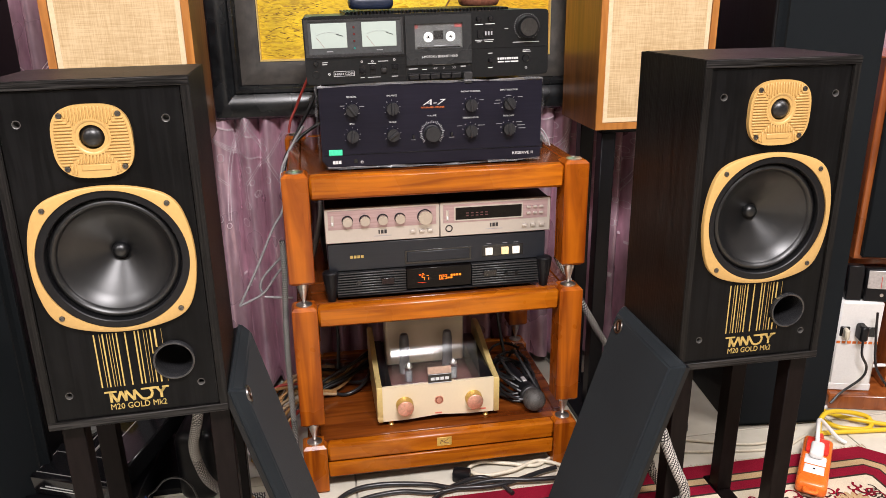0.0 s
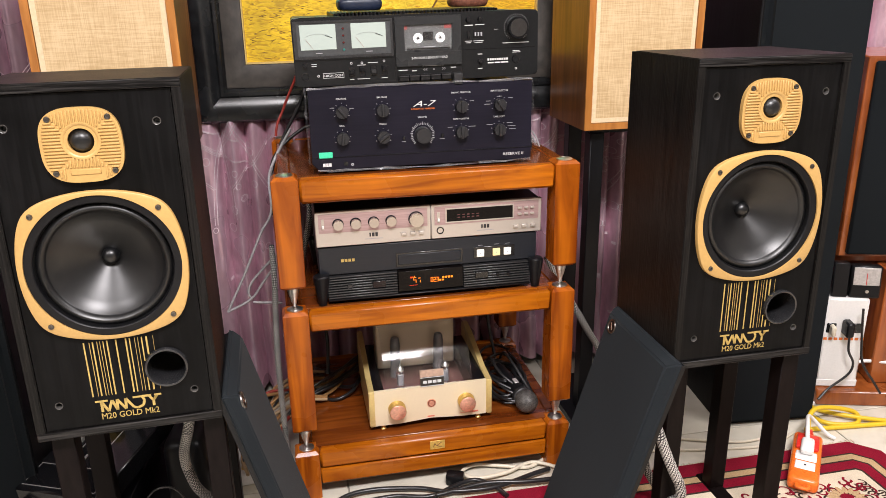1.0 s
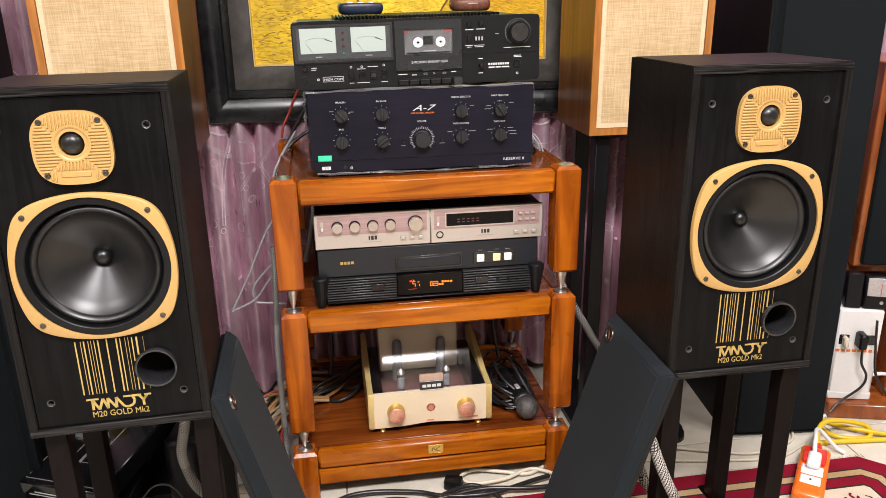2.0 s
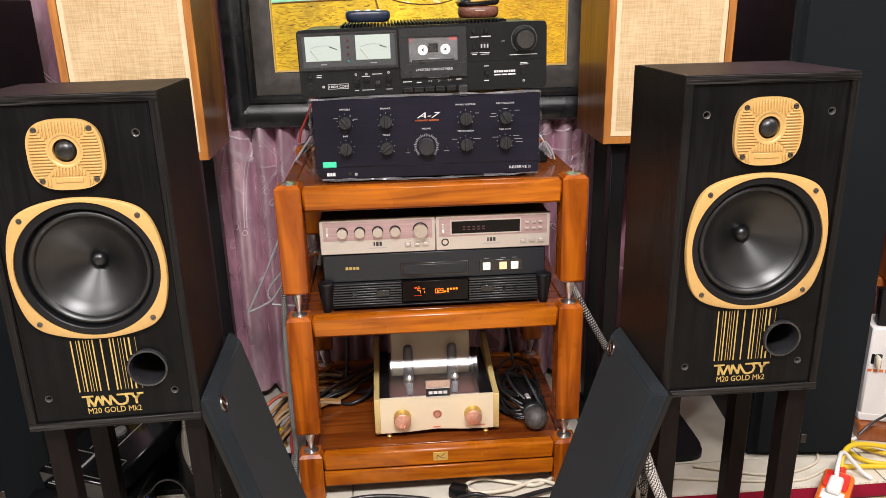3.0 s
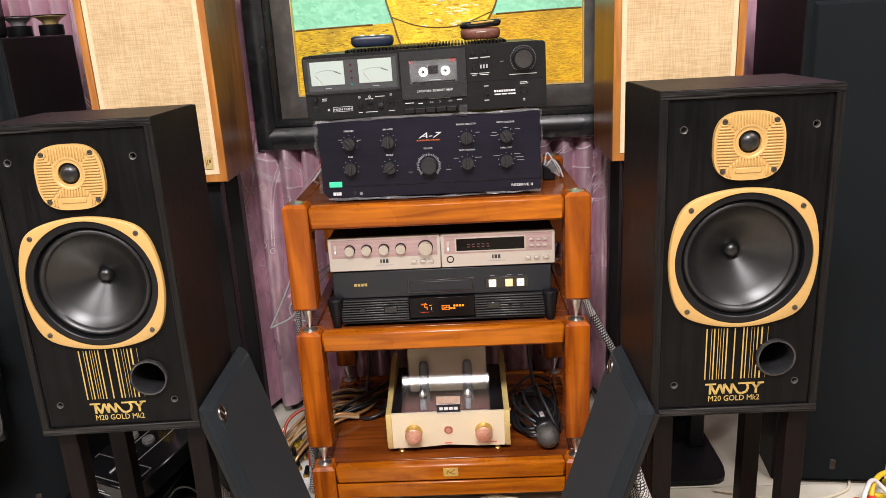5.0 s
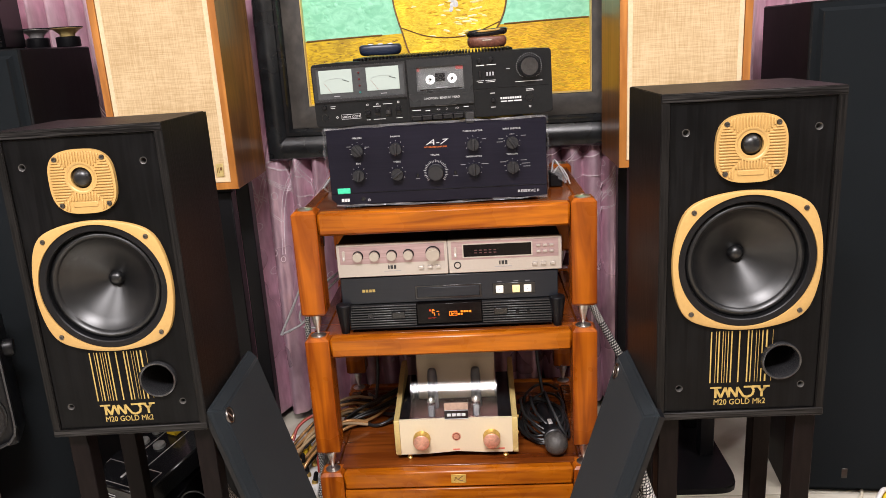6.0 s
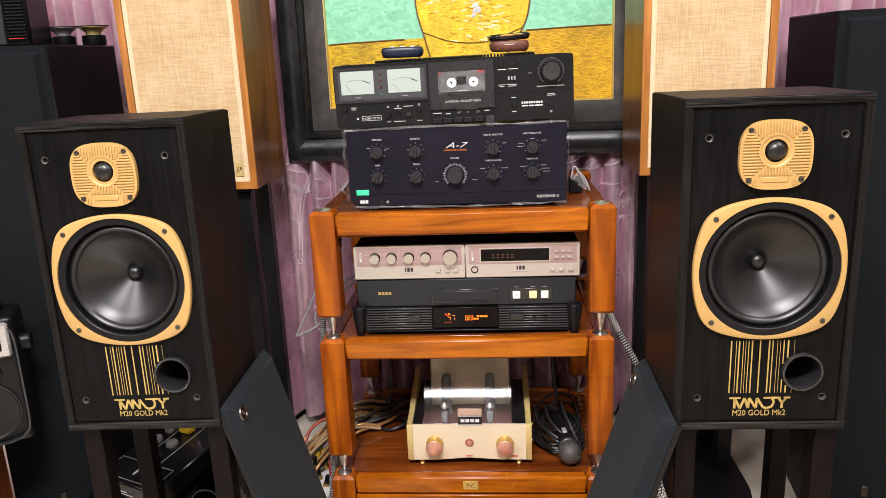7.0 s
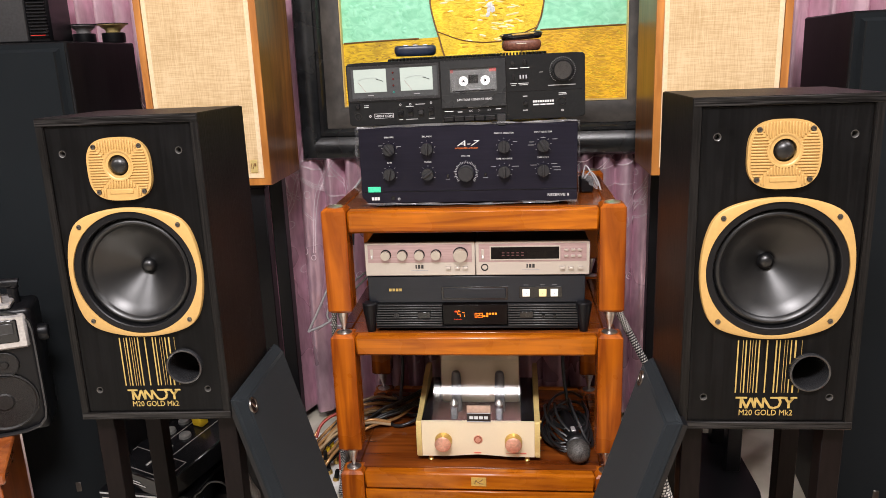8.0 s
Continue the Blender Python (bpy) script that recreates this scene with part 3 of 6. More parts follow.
    zig = [(-0.0375, 0.0350), (-0.0375, 0.0525), (-0.0290, 0.0350), (-0.0225, 0.0525), (-0.0165, 0.0355), (-0.0155, 0.0525), (-0.0045, 0.0355), (-0.0035, 0.0525), (0.0065, 0.0365),
           (0.0125, 0.0350), (0.0200, 0.0380), (0.0225, 0.0455), (0.0195, 0.0525), (0.0290, 0.0525), (0.0350, 0.0440), (0.0415, 0.0525), (0.0350, 0.0440), (0.0350, 0.0350)]
    for (xa, za), (xb, zb_) in zip(zig, zig[1:]):
        d = Vector((xb - xa, 0, zb_ - za)).normalized()
        n = Vector((-d.z, 0, d.x)) * 0.0019
        a, b = Vector((xa, 0.0030, za)), Vector((xb, 0.0030, zb_))
        bm.faces.new([bm.verts.new(v) for v in (a + n, b + n, b - n, a - n)])
    tagged(part("gold_emblem", bm, GOLD_INK, t), kind="stuff")
    lettering("model_text", "M20 GOLD Mk2", 0.0138, 0.0005, 0.0228, GOLD_INK, t, 0.0031, width=0.081)
    return t


def speaker_stand(m, label, top=0.424):
    """Root on the floor under the middle of the front."""
    t = thing("speaker_stand", m, label, "speaker stand", "pair of speaker stands")
    part("top_plate", box(-0.105, 0.105, 0.02, 0.215, top - 0.010, top, 0.002), STAND_PAINT, t)
    leg = None
    for x in (-0.113, 0.106):
        for y in (0.018, 0.188):
            mm = Matrix.Translation((x + 0.008, y + 0.016, 0))
            if leg is None:
                leg = part("leg", box(-0.0165, 0.0165, -0.0165, 0.0165, 0.012, top - 0.0005, 0.0015), STAND_PAINT, t, m=mm)
            else:
                again(leg, mm, t)
    for x in (-0.105, 0.114):
        part("foot_bar", box(x - 0.018, x + 0.018, -0.005, 0.245, 0.0, 0.0118, 0.003), STAND_PAINT, t)
    return t


speaker_stand(pose(-0.2845, 1.083, 0, 0, 0, 1.8), "dark steel four-legged speaker stand on the floor", 0.4210)
speaker_stand(pose(0.7195, 1.066, 0, 0, 0, 0.6), "dark steel four-legged speaker stand by the red rug")
bookshelf_speaker(pose(-0.2850, 1.081, 0.4238, -1.0, -0.35, 1.8), "black ash loudspeaker with gold rings and stripes on a stand")
bookshelf_speaker(pose(0.7195, 1.063, 0.4265, -0.6, 0, 0.6), "black ash loudspeaker with gold rings and stripes on a stand")


# ---- loose grilles leaning on the loudspeakers ----
def loose_grille(m, label, badge_y):
    """Length along local z, width along local y, cloth face towards local x."""
    t = thing("speaker_grille", m, label, "speaker grille", "loose speaker grilles")
    L, W, T = 0.479, 0.256, 0.018
    bm = box(-0.004, T, 0, W, 0, L, 0.0)
    bmesh.ops.bevel(bm, geom=[e for e in bm.edges if all(v.co.x > 0.01 for v in e.verts)], offset=0.015, segments=1, affect="EDGES")
    bmesh.ops.bevel(bm, geom=list(bm.edges), offset=0.003, segments=3, affect="EDGES")
    part("cloth_panel", bm, GRILLE_CLOTH, t, "dark blue-grey stretched cloth")
    part("back_frame", ring(rect(0.004, W - 0.004, 0.004, L - 0.004), rect(0.03, W - 0.03, 0.03, L - 0.03), 0.0045, 0.012).copy(), SATIN_BLACK, t, m=Matrix(((0, -1, 0, 0), (1, 0, 0, 0), (0, 0, 1, 0), (0, 0, 0, 1))))
    bd = part("badge", lathe([(0, 0.0012), (0.0095, 0.0012), (0.0100, 0.0024), (0.0118, 0.0026), (0.0125, 0.0008), (0.0125, -0.001)], 28), SCREW, t, "round dark steel badge", m=Matrix.Translation((T, badge_y, L - 0.031)) @ pose(0, 0, 0, 0, 90) @ Matrix.Diagonal((1.15, 1.15, 1.0, 1)))
    part("emblem_disc", lathe([(0, 0.0016), (0.0092, 0.0016), (0.0094, 0.0012)], 24), SATIN_BLACK, bd)
    part("emblem", box(-0.0068, 0.0068, -0.0016, 0.0016, 0.0014, 0.0022, 0.0004), STEEL, bd, m=pose(0, 0, 0, 0, 0, 35))
    return t


for top, turn, lean, badge_y, side in (((-0.1500, 1.0845, 0.4600), 1.0, -15.0, 0.030, 1), ((0.5850, 1.2850, 0.4545), 180.0, 17.0, 0.040, -1)):
    # the upper edge rests on the loudspeaker, the foot stands out towards the rack
    foot = (top[0] + side * 0.479 * math.sin(radians(abs(lean))), top[1], top[2] - 0.479 * math.cos(radians(lean)))
    loose_grille(pose(*foot) @ pose(0, 0, 0, 0, lean) @ pose(0, 0, 0, 0, 0, turn), "dark cloth speaker grille leaning against a black loudspeaker", badge_y)

# ---- cherry wood rack ----
rack = thing("hifi_rack", pose(0, 0, 0), "glossy cherry wood three-tier equipment rack with steel spikes", "rack")
RX = (-0.035, 0.526)
RY = (1.447, 1.855)
PH = 0.0255


def post(z0, z1):
    bm = box(-PH, PH, -0.025, 0.025, z0, z1, 0)
    bmesh.ops.bevel(bm, geom=[e for e in bm.edges if abs(e.verts[0].co.z - e.verts[1].co.z) < 1e-6], offset=0.0062, segments=1, affect="EDGES")
    bmesh.ops.bevel(bm, geom=[e for e in bm.edges if abs(e.verts[0].co.z - e.verts[1].co.z) > 0.02], offset=0.0012, segments=1, affect="EDGES")
    return bm


p_up, p_mid, p_low = None, None, None
for x in RX:
    for y in RY:
        mm = Matrix.Translation((x, y, 0))
        if p_up is None:
            p_up = part("post", post(0.492, 0.717), CHERRY_Z, rack, m=mm)
            p_mid = part("post", post(0.169, 0.442), CHERRY_Z, rack, m=mm)
            p_low = part("foot_block", post(0.0, 0.119), CHERRY_Z, rack, m=mm)
            cone = part("spike", lathe([(0, -0.046), (0.0022, -0.0455), (0.0105, -0.014), (0.0115, -0.010), (0.0115, 0.0005)], 28), STEEL, rack, "steel cone spike", m=mm @ Matrix.Translation((0, 0, 0.4925)))
            cup = part("spike_cup", lathe([(0, 0.003), (0.003, 0.003), (0.0045, 0.0045), (0.0135, 0.0028), (0.0165, 0.0012), (0.0165, -0.0005)], 28), STEEL, rack, "steel spike cup", m=mm @ Matrix.Translation((0, 0, 0.442)))
        else:
            again(p_up, mm), again(p_mid, mm), again(p_low, mm)
            again(cone, mm @ Matrix.Translation((0, 0, 0.4925)))
            again(cup, mm @ Matrix.Translation((0, 0, 0.442)))
        again(cone, mm @ Matrix.Translation((0, 0, 0.1695)))
        again(cup, mm @ Matrix.Translation((0, 0, 0.119)))
        again(cup, mm @ Matrix.Translation((0, 0, 0.717)))
IX0, IX1 = RX[0] + PH + 0.001, RX[1] - PH - 0.001
for z0, z1 in ((0.664, 0.7115), (0.396, 0.4405), (0.0765, 0.1185)):
    for y0, y1 in ((1.4245, 1.450), (1.852, 1.877)):
        part("rail", box(IX0, IX1, y0, y1, z0, z1, 0.0050), CHERRY_X, rack)
    for x0, x1 in ((RX[0] - 0.015, RX[0] + 0.012), (RX[1] - 0.012, RX[1] + 0.015)):
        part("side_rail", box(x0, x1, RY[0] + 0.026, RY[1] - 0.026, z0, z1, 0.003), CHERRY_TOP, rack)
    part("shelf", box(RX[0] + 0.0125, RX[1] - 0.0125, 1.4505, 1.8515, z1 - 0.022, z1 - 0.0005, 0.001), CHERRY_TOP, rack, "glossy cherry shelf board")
part("plinth_rail", box(IX0, IX1, 1.4265, 1.447, 0.037, 0.0735, 0.0025), CHERRY_X, rack)
plate = part("brass_plate", box(-0.0165, 0.0165, -0.0012, 0.0, -0.0105, 0.0105, 0.0008), plain("satin_brass", (0.60, 0.40, 0.10), 0.36, 0.3), rack, "small brass maker's plate", m=Matrix.Translation((0.247, 1.4242, 0.0995)))
bm = tube([(-0.009, -0.0013, -0.005), (-0.006, -0.0014, 0.004), (-0.002, -0.0014, -0.001), (0.009, -0.0014, 0.006)], 0.0008, 6)
tube([(-0.002, -0.0014, -0.001), (0.004, -0.0014, -0.004), (0.010, -0.0014, -0.0045)], 0.0008, 6, bm=bm)
part("engraving", bm, OUTLINE, plate)

# ---- framed painting ----
PA = pose(0.2545, 1.904, 0.752, -1.0, 0, -0.8)
painting = thing("framed_painting", PA, "oil painting of a yellow vase in a wide black frame", "painting")
PW, PHT = 0.955, 1.20
PROFILE = ((0.0, 0.030), (0.0, -0.012), (0.006, -0.022), (0.020, -0.027), (0.040, -0.022), (0.056, -0.012), (0.060, -0.016), (0.068, -0.016), (0.074, -0.008),
           (0.080, -0.004), (0.130, 0.006), (0.133, 0.006), (0.133, 0.030))


def frame_side(a, b, i0, i1, profile):
    """One mitred length; a and b are outer corners, i0 and i1 the inward diagonals."""
    bm = bmesh.new()
    rows = []
    for d, h in profile:
        rows.append((bm.verts.new((a[0] + i0[0] * d, h, a[1] + i0[1] * d)), bm.verts.new((b[0] + i1[0] * d, h, b[1] + i1[1] * d))))
    for p, q in zip(rows, rows[1:] + rows[:1]):
        bm.faces.new((p[0], p[1], q[1], q[0]))
    bm.faces.new([r[0] for r in rows])
    bm.faces.new([r[1] for r in reversed(rows)])
    return bm


x0, x1 = -PW / 2, PW / 2
corners = ((x0, 0), (x1, 0), (x1, PHT), (x0, PHT))
KX, KZ = 0.915, 1.045  # the mouldings are wider along the foot than up the sides
inward = ((KX, KZ), (-KX, KZ), (-KX, -KZ), (KX, -KZ))
outer_p = PROFILE[:9] + ((0.076, 0.0), (0.076, 0.030))
liner_p = ((0.0762, 0.028), (0.0762, -0.002), (0.080, -0.0035), (0.127, 0.004), (0.128, 0.028))
gold_p = ((0.1282, 0.026), (0.1282, 0.002), (0.1310, 0.002), (0.1322, 0.008), (0.1322, 0.026))
for i in range(4):
    j = (i + 1) % 4
    part("frame_side", frame_side(corners[i], corners[j], inward[i], inward[j], outer_p), FRAME_BLACK, painting, "black lacquered moulding")
    part("liner", frame_side(corners[i], corners[j], inward[i], inward[j], liner_p), FRAME_GREY, painting, "worn grey-brown liner")
    part("gilt_edge", frame_side(corners[i], corners[j], inward[i], inward[j], gold_p), CREAM_EDGE, painting, "thin gilt edge")
cx0, cx1, cz0, cz1 = x0 + 0.132 * KX, x1 - 0.132 * KX, 0.132 * KZ, PHT - 0.132 * KZ
canvas = part("canvas", box(cx0, cx1, 0.016, 0.026, cz0, cz1, 0), TURQUOISE, painting, "turquoise painted canvas")
TABLE = 0.300  # height of the table line above the frame's foot
table_pts = [(cx0, cz0), (cx1, cz0), (cx1, TABLE + 0.015), (cx1 - 0.10, TABLE + 0.013), (0.13, TABLE + 0.009), (-0.16, TABLE), (-0.28, TABLE - 0.003), (cx0, TABLE - 0.006)]
part("painted_table", prism(table_pts, 0.0148, 0.0165), OCHRE, canvas, "ochre painted table")
part("painted_table_edge", prism([(0.145, cz0 + 0.002), (cx1 - 0.002, cz0 + 0.002), (cx1 - 0.002, TABLE + 0.011), (0.13, TABLE + 0.006)], 0.0142, 0.0150), OCHRE_DEEP, canvas)
vase = [(-0.085, 0.230), (-0.098, 0.262), (-0.108, 0.300), (-0.122, 0.350), (-0.128, 0.395), (-0.120, 0.44), (-0.095, 0.50), (-0.07, 0.54), (0.10, 0.54),
        (0.130, 0.50), (0.152, 0.44), (0.156, 0.395), (0.150, 0.350), (0.136, 0.315), (0.116, 0.285), (0.096, 0.255), (0.086, 0.230)]
part("painted_vase", prism(vase, 0.0132, 0.0145), VASE_YELLOW, canvas, "yellow painted vase")
bm = tube([(x, 0.0136, z) for x, z in vase], 0.0022, 6, 4, flat=1.0)
tube([(-0.112, 0.0130, 0.315), (-0.04, 0.0128, 0.290), (0.05, 0.0128, 0.287), (0.140, 0.0130, 0.318)], 0.0014, 6, 5, bm=bm)
tube([(cx0 + 0.002, 0.0146, TABLE - 0.006), (-0.28, 0.0146, TABLE - 0.003), (-0.16, 0.0146, TABLE)], 0.0020, 6, 4, bm=bm)
tube([(0.146, 0.0144, TABLE + 0.010), (cx1 - 0.10, 0.0144, TABLE + 0.013), (cx1 - 0.002, 0.0144, TABLE + 0.015)], 0.0020, 6, 4, bm=bm)
part("painted_outline", bm, OUTLINE, canvas)
rng = random.Random(11)


def dabs(name, count, xr, zr, material, y, inside=None, w=(0.006, 0.014), h=(0.0015, 0.003), tilt=0.3):
    bm = bmesh.new()
    for _ in range(count):
        x, z = rng.uniform(*xr), rng.uniform(*zr)
        if inside and not inside(x, z):
            continue
        a, b = rng.uniform(*w), rng.uniform(*h)
        lathe([(0, 0.0006), (0.6, 0.0005), (1.0, -0.0003)], 8, Matrix.Translation((x, y, z)) @ pose(0, 0, 0, 0, math.degrees(rng.uniform(-tilt, tilt))) @ FRONT @ Matrix.Diagonal((a, b, 1, 1)), bm)
    return tagged(part(name, bm, material, canvas), kind="stuff")


def in_vase(x, z):
    return abs(x - 0.012) < 0.126 - abs(z - 0.40) * 0.55


dabs("paint_texture", 150, (-0.13, 0.15), (0.27, 0.52), VASE_LIGHT, 0.0130, lambda x, z: in_vase(x, z) and z > 0.31 - 0.02)
dabs("paint_texture", 90, (-0.12, 0.15), (0.235, 0.52), OCHRE_DEEP, 0.0130, in_vase)
dabs("paint_texture", 8, (0.0, 0.03), (0.345, 0.43), WHITE_INK, 0.0127, None, (0.005, 0.009), (0.006, 0.012), 0.6)
dabs("paint_texture", 160, (cx0 + 0.01, -0.11), (cz0 + 0.005, TABLE - 0.012), OUTLINE, 0.0146, None, (0.003, 0.009), (0.0004, 0.0008), 0.4)
dabs("paint_texture", 150, (0.12, cx1 - 0.01), (cz0 + 0.005, TABLE + 0.008), OCHRE, 0.0140, None, (0.005, 0.012), (0.0010, 0.002), 0.5)
dabs("paint_texture", 70, (cx0 + 0.01, -0.14), (TABLE + 0.01, 0.50), TURQUOISE, 0.0158, None, (0.004, 0.010), (0.004, 0.012), 0.8)


# ---- linen-fronted walnut loudspeakers ----
def linen_speaker(m, label, w, hgt, dep):
    t = thing("linen_speaker", m, label, "loudspeaker", "linen-fronted walnut loudspeakers")
    h = w / 2
    bm = ring(rect(-h, h, 0, hgt), rect(-h + 0.015, h - 0.015, 0.015, hgt - 0.015), 0.003, dep - 0.02)
    box(-h, h, dep - 0.02, dep, 0, hgt, 0.001, bm=bm)
    part("cabinet", bm, WALNUT, t, "oiled walnut cabinet")
    bm = ring(rect(-h + 0.0005, h - 0.0005, 0.0005, hgt - 0.0005), rect(-h + 0.0155, h - 0.0155, 0.0155, hgt - 0.0155), 0.0, 0.0045)
    part("front_edge", bm, WALNUT_EDGE, t, "orange-brown walnut front edge")
    part("grille_cloth", box(-h + 0.0160, h - 0.0160, 0.004, 0.012, 0.0160, hgt - 0.0160, 0.002), LINEN, t, "natural linen grille cloth")
    part("cloth_hem", ring(rect(-h + 0.0165, h - 0.0165, 0.0165, hgt - 0.0165), rect(-h + 0.0265, h - 0.0265, 0.0265, hgt - 0.0265), 0.0030, 0.0042), LINEN_EDGE, t)
    return t


lspk = linen_speaker(pose(-0.3478, 1.59, 0.7402), "walnut loudspeaker with beige linen front on a dark stand", 0.271, 0.483, 0.23)
linen_speaker(pose(0.7595, 1.59, 0.7446), "walnut loudspeaker with beige linen front on a dark stand", 0.269, 0.483, 0.23)

mp = part("maker_plate", box(0.0900, 0.1060, 0.0014, 0.0029, 0.029, 0.058, 0.0005), CREAM_EDGE, lspk, "small gilt maker's plate")
bars("plate_mark", [(0.0920, 0.0935, 0.037, 0.050), (0.0955, 0.0970, 0.037, 0.050), (0.0990, 0.1035, 0.043, 0.050)], OUTLINE, lspk, 0.0012)


def pedestal(m, top, label):
    t = thing("tall_speaker_stand", m, label, "speaker stand", "tall speaker stands")
    part("top_plate", box(-0.108, 0.108, 0.03, 0.205, top - 0.012, top, 0.002), SATIN_BLACK, t)
    for x in (-0.088, 0.088):
        for y in (0.05, 0.185):
            part("leg", box(x - 0.017, x + 0.017, y - 0.017, y + 0.017, 0.0148, top - 0.0122, 0.002), SATIN_BLACK, t)
    bm = prism(squircle(0.133, 0.165, 7, 72, -0.005, 0.06), 0.0, 0.0145, b=0.003)
    bm.transform(Matrix(((1, 0, 0, 0), (0, 0, 1, 0), (0, -1, 0, 0.0145), (0, 0, 0, 1))))
    part("base_plate", bm, SATIN_BLACK, t, "black base plate with rounded corners")


pedestal(pose(-0.3478, 1.59, 0), 0.7400, "black four-legged metal stand under a walnut loudspeaker")
pedestal(pose(0.7595, 1.59, 0), 0.7444, "black four-legged metal stand under a walnut loudspeaker")


# ---- floor-standing towers ----
def tower(m, label):
    """Root at the middle of the lower front edge."""
    t = thing("tower_speaker", m, label, "loudspeaker", "floor-standing tower loudspeakers")
    part("cabinet", box(-0.122, 0.122, 0.022, 0.385, 0.0, 1.066, 0.003), TOWER_BLACK, t, "black veneered cabinet")
    bm = box(-0.119, 0.119, 0.0, 0.0215, 0.004, 1.062, 0.0)
    bmesh.ops.bevel(bm, geom=[e for e in bm.edges if all(v.co.y < 0.001 for v in e.verts)], offset=0.016, segments=3, affect="EDGES")
    part("grille", bm, TOWER_CLOTH, t, "dark blue-grey cloth grille")
    part("badge", box(-0.006, 0.006, -0.0016, 0.0, 0.045, 0.069, 0.001), SCREW, t, "small metal badge")
    return t


tower(pose(1.1025, 1.4670, 0, 0, -0.6, -6.5), "tall black floor-standing loudspeaker with cloth grille")
tower(pose(-0.697, 1.440, 0, 0, 0, 6), "tall black floor-standing loudspeaker carrying loose drivers on top")

# ---- integrated amplifier ----
amp = thing("integrated_amplifier", pose(0.239, 1.457, 0.7115), "blue-black integrated amplifier in clear wrapping film on the rack", "amplifier")
AW = 0.2185
part("body", box(-AW + 0.012, AW - 0.012, 0.0115, 0.345, 0.012, 0.158, 0.003), SATIN_BLACK, amp)
outline = [(-AW + 0.012, 0.0085), (AW - 0.004, 0.0085), (AW, 0.0125), (AW, 0.165), (-AW, 0.162), (-AW, 0.022)]
part("front_panel", prism(outline, 0.0, 0.011, b=0.0015), AMP_BLACK, amp, "blue-black brushed front panel")
part("panel_groove", box(-AW + 0.002, AW - 0.002, -0.0012, 0.0004, 0.0325, 0.0336, 0.0003), SATIN_BLACK, amp)
for x in (-0.17, 0.17):
    for y in (0.05, 0.30):
        part("foot", lathe([(0, -0.0005), (0.014, -0.0005), (0.016, 0.012), (0, 0.012)], 20, Matrix.Translation((x, y, 0))), RUBBER, amp)
ax, az = -0.239, -0.7115
KN = [(0.082, 0.831, -40), (0.159, 0.831, 0), (0.081, 0.781, 10), (0.159, 0.780, 55), (0.313, 0.832, 0), (0.390, 0.832, -35), (0.313, 0.782, 0), (0.390, 0.783, 0)]
small = None
for kx, kz, turn in KN:
    mm = Matrix.Translation((kx + ax, 0, kz + az)) @ pose(0, 0, 0, 0, turn)
    if small is None:
        small = part("knob", knob_mesh(0.0118, 0.014, 16, 0.06), KNOB_BLACK, amp, "black fluted knob", m=mm)
        wing = part("grip", box(-0.0026, 0.0026, -0.0185, -0.0135, -0.0118, 0.0118, 0.001), KNOB_BLACK, amp, m=mm)
    else:
        again(small, mm), again(wing, mm)
vol = part("volume_knob", knob_mesh(0.0148, 0.018, 40, 0.03, 0.0160), KNOB_BLACK, amp, "large black volume knob", m=Matrix.Translation((0.236 + ax, 0, 0.780 + az)))
ticks = bmesh.new()
for i in range(31):
    a = math.radians(225 - i * 9)
    r0, r1 = 0.0195, (0.0250 if i % 3 == 0 else 0.0232)
    p = [Vector((0.236 + ax + r * math.cos(a), -0.0007, 0.780 + az + r * math.sin(a))) for r in (r0, r1)]
    tube([p[0], p[1]], 0.00045, 4, 0, ticks)
for kx, kz, turn in KN:
    for i in range(7):
        a = math.radians(210 - i * 40)
        p = [Vector((kx + ax + r * math.cos(a), -0.0007, kz + az + r * math.sin(a))) for r in (0.0145, 0.0165)]
        tube([p[0], p[1]], 0.0004, 4, 0, ticks)
tagged(part("dial_ticks", ticks, WHITE_INK, amp), kind="stuff")
for body, x, z, s in (("SPEAKERS", 0.082, 0.8535, 0.0045), ("BALANCE", 0.159, 0.8535, 0.0045), ("BASS", 0.081, 0.8025, 0.0045), ("TREBLE", 0.159, 0.8025, 0.0045),
                      ("VOLUME", 0.236, 0.8125, 0.0045), ("PHONO SELECTOR", 0.313, 0.8565, 0.0045), ("INPUT SELECTOR", 0.390, 0.8570, 0.0045),
                      ("TAPE MONITOR", 0.313, 0.8055, 0.0045), ("TAPE COPY", 0.390, 0.8065, 0.0045)):
    lettering("caption", body, s, x + ax, z + az, WHITE_INK, amp)
lines = []
for x, z, w in ((0.064, 0.8385, 0.008), (0.101, 0.8365, 0.009), (0.291, 0.7915, 0.010), (0.335, 0.7915, 0.014), (0.368, 0.839, 0.010), (0.413, 0.844, 0.010), (0.366, 0.833, 0.012),
                (0.335, 0.841, 0.008), (0.412, 0.795, 0.012), (0.416, 0.7885, 0.016), (0.418, 0.7825, 0.014), (0.371, 0.793, 0.012), (0.199, 0.768, 0.008), (0.275, 0.770, 0.010), (0.390, 0.8475, 0.010)):
    lines.append((x + ax - w / 2, x + ax + w / 2, z + az - 0.0005, z + az + 0.0005))
tagged(bars("fine_print", lines, FINE_INK, amp), kind="stuff")
sw = part("push_switch", box(-0.0024, 0.0024, -0.004, 0, -0.004, 0.004, 0.0006), GLOSS_BLACK, amp, m=Matrix.Translation((0.199 + ax, 0, 0.7745 + az)))
again(sw, Matrix.Translation((0.275 + ax, 0, 0.7765 + az)))
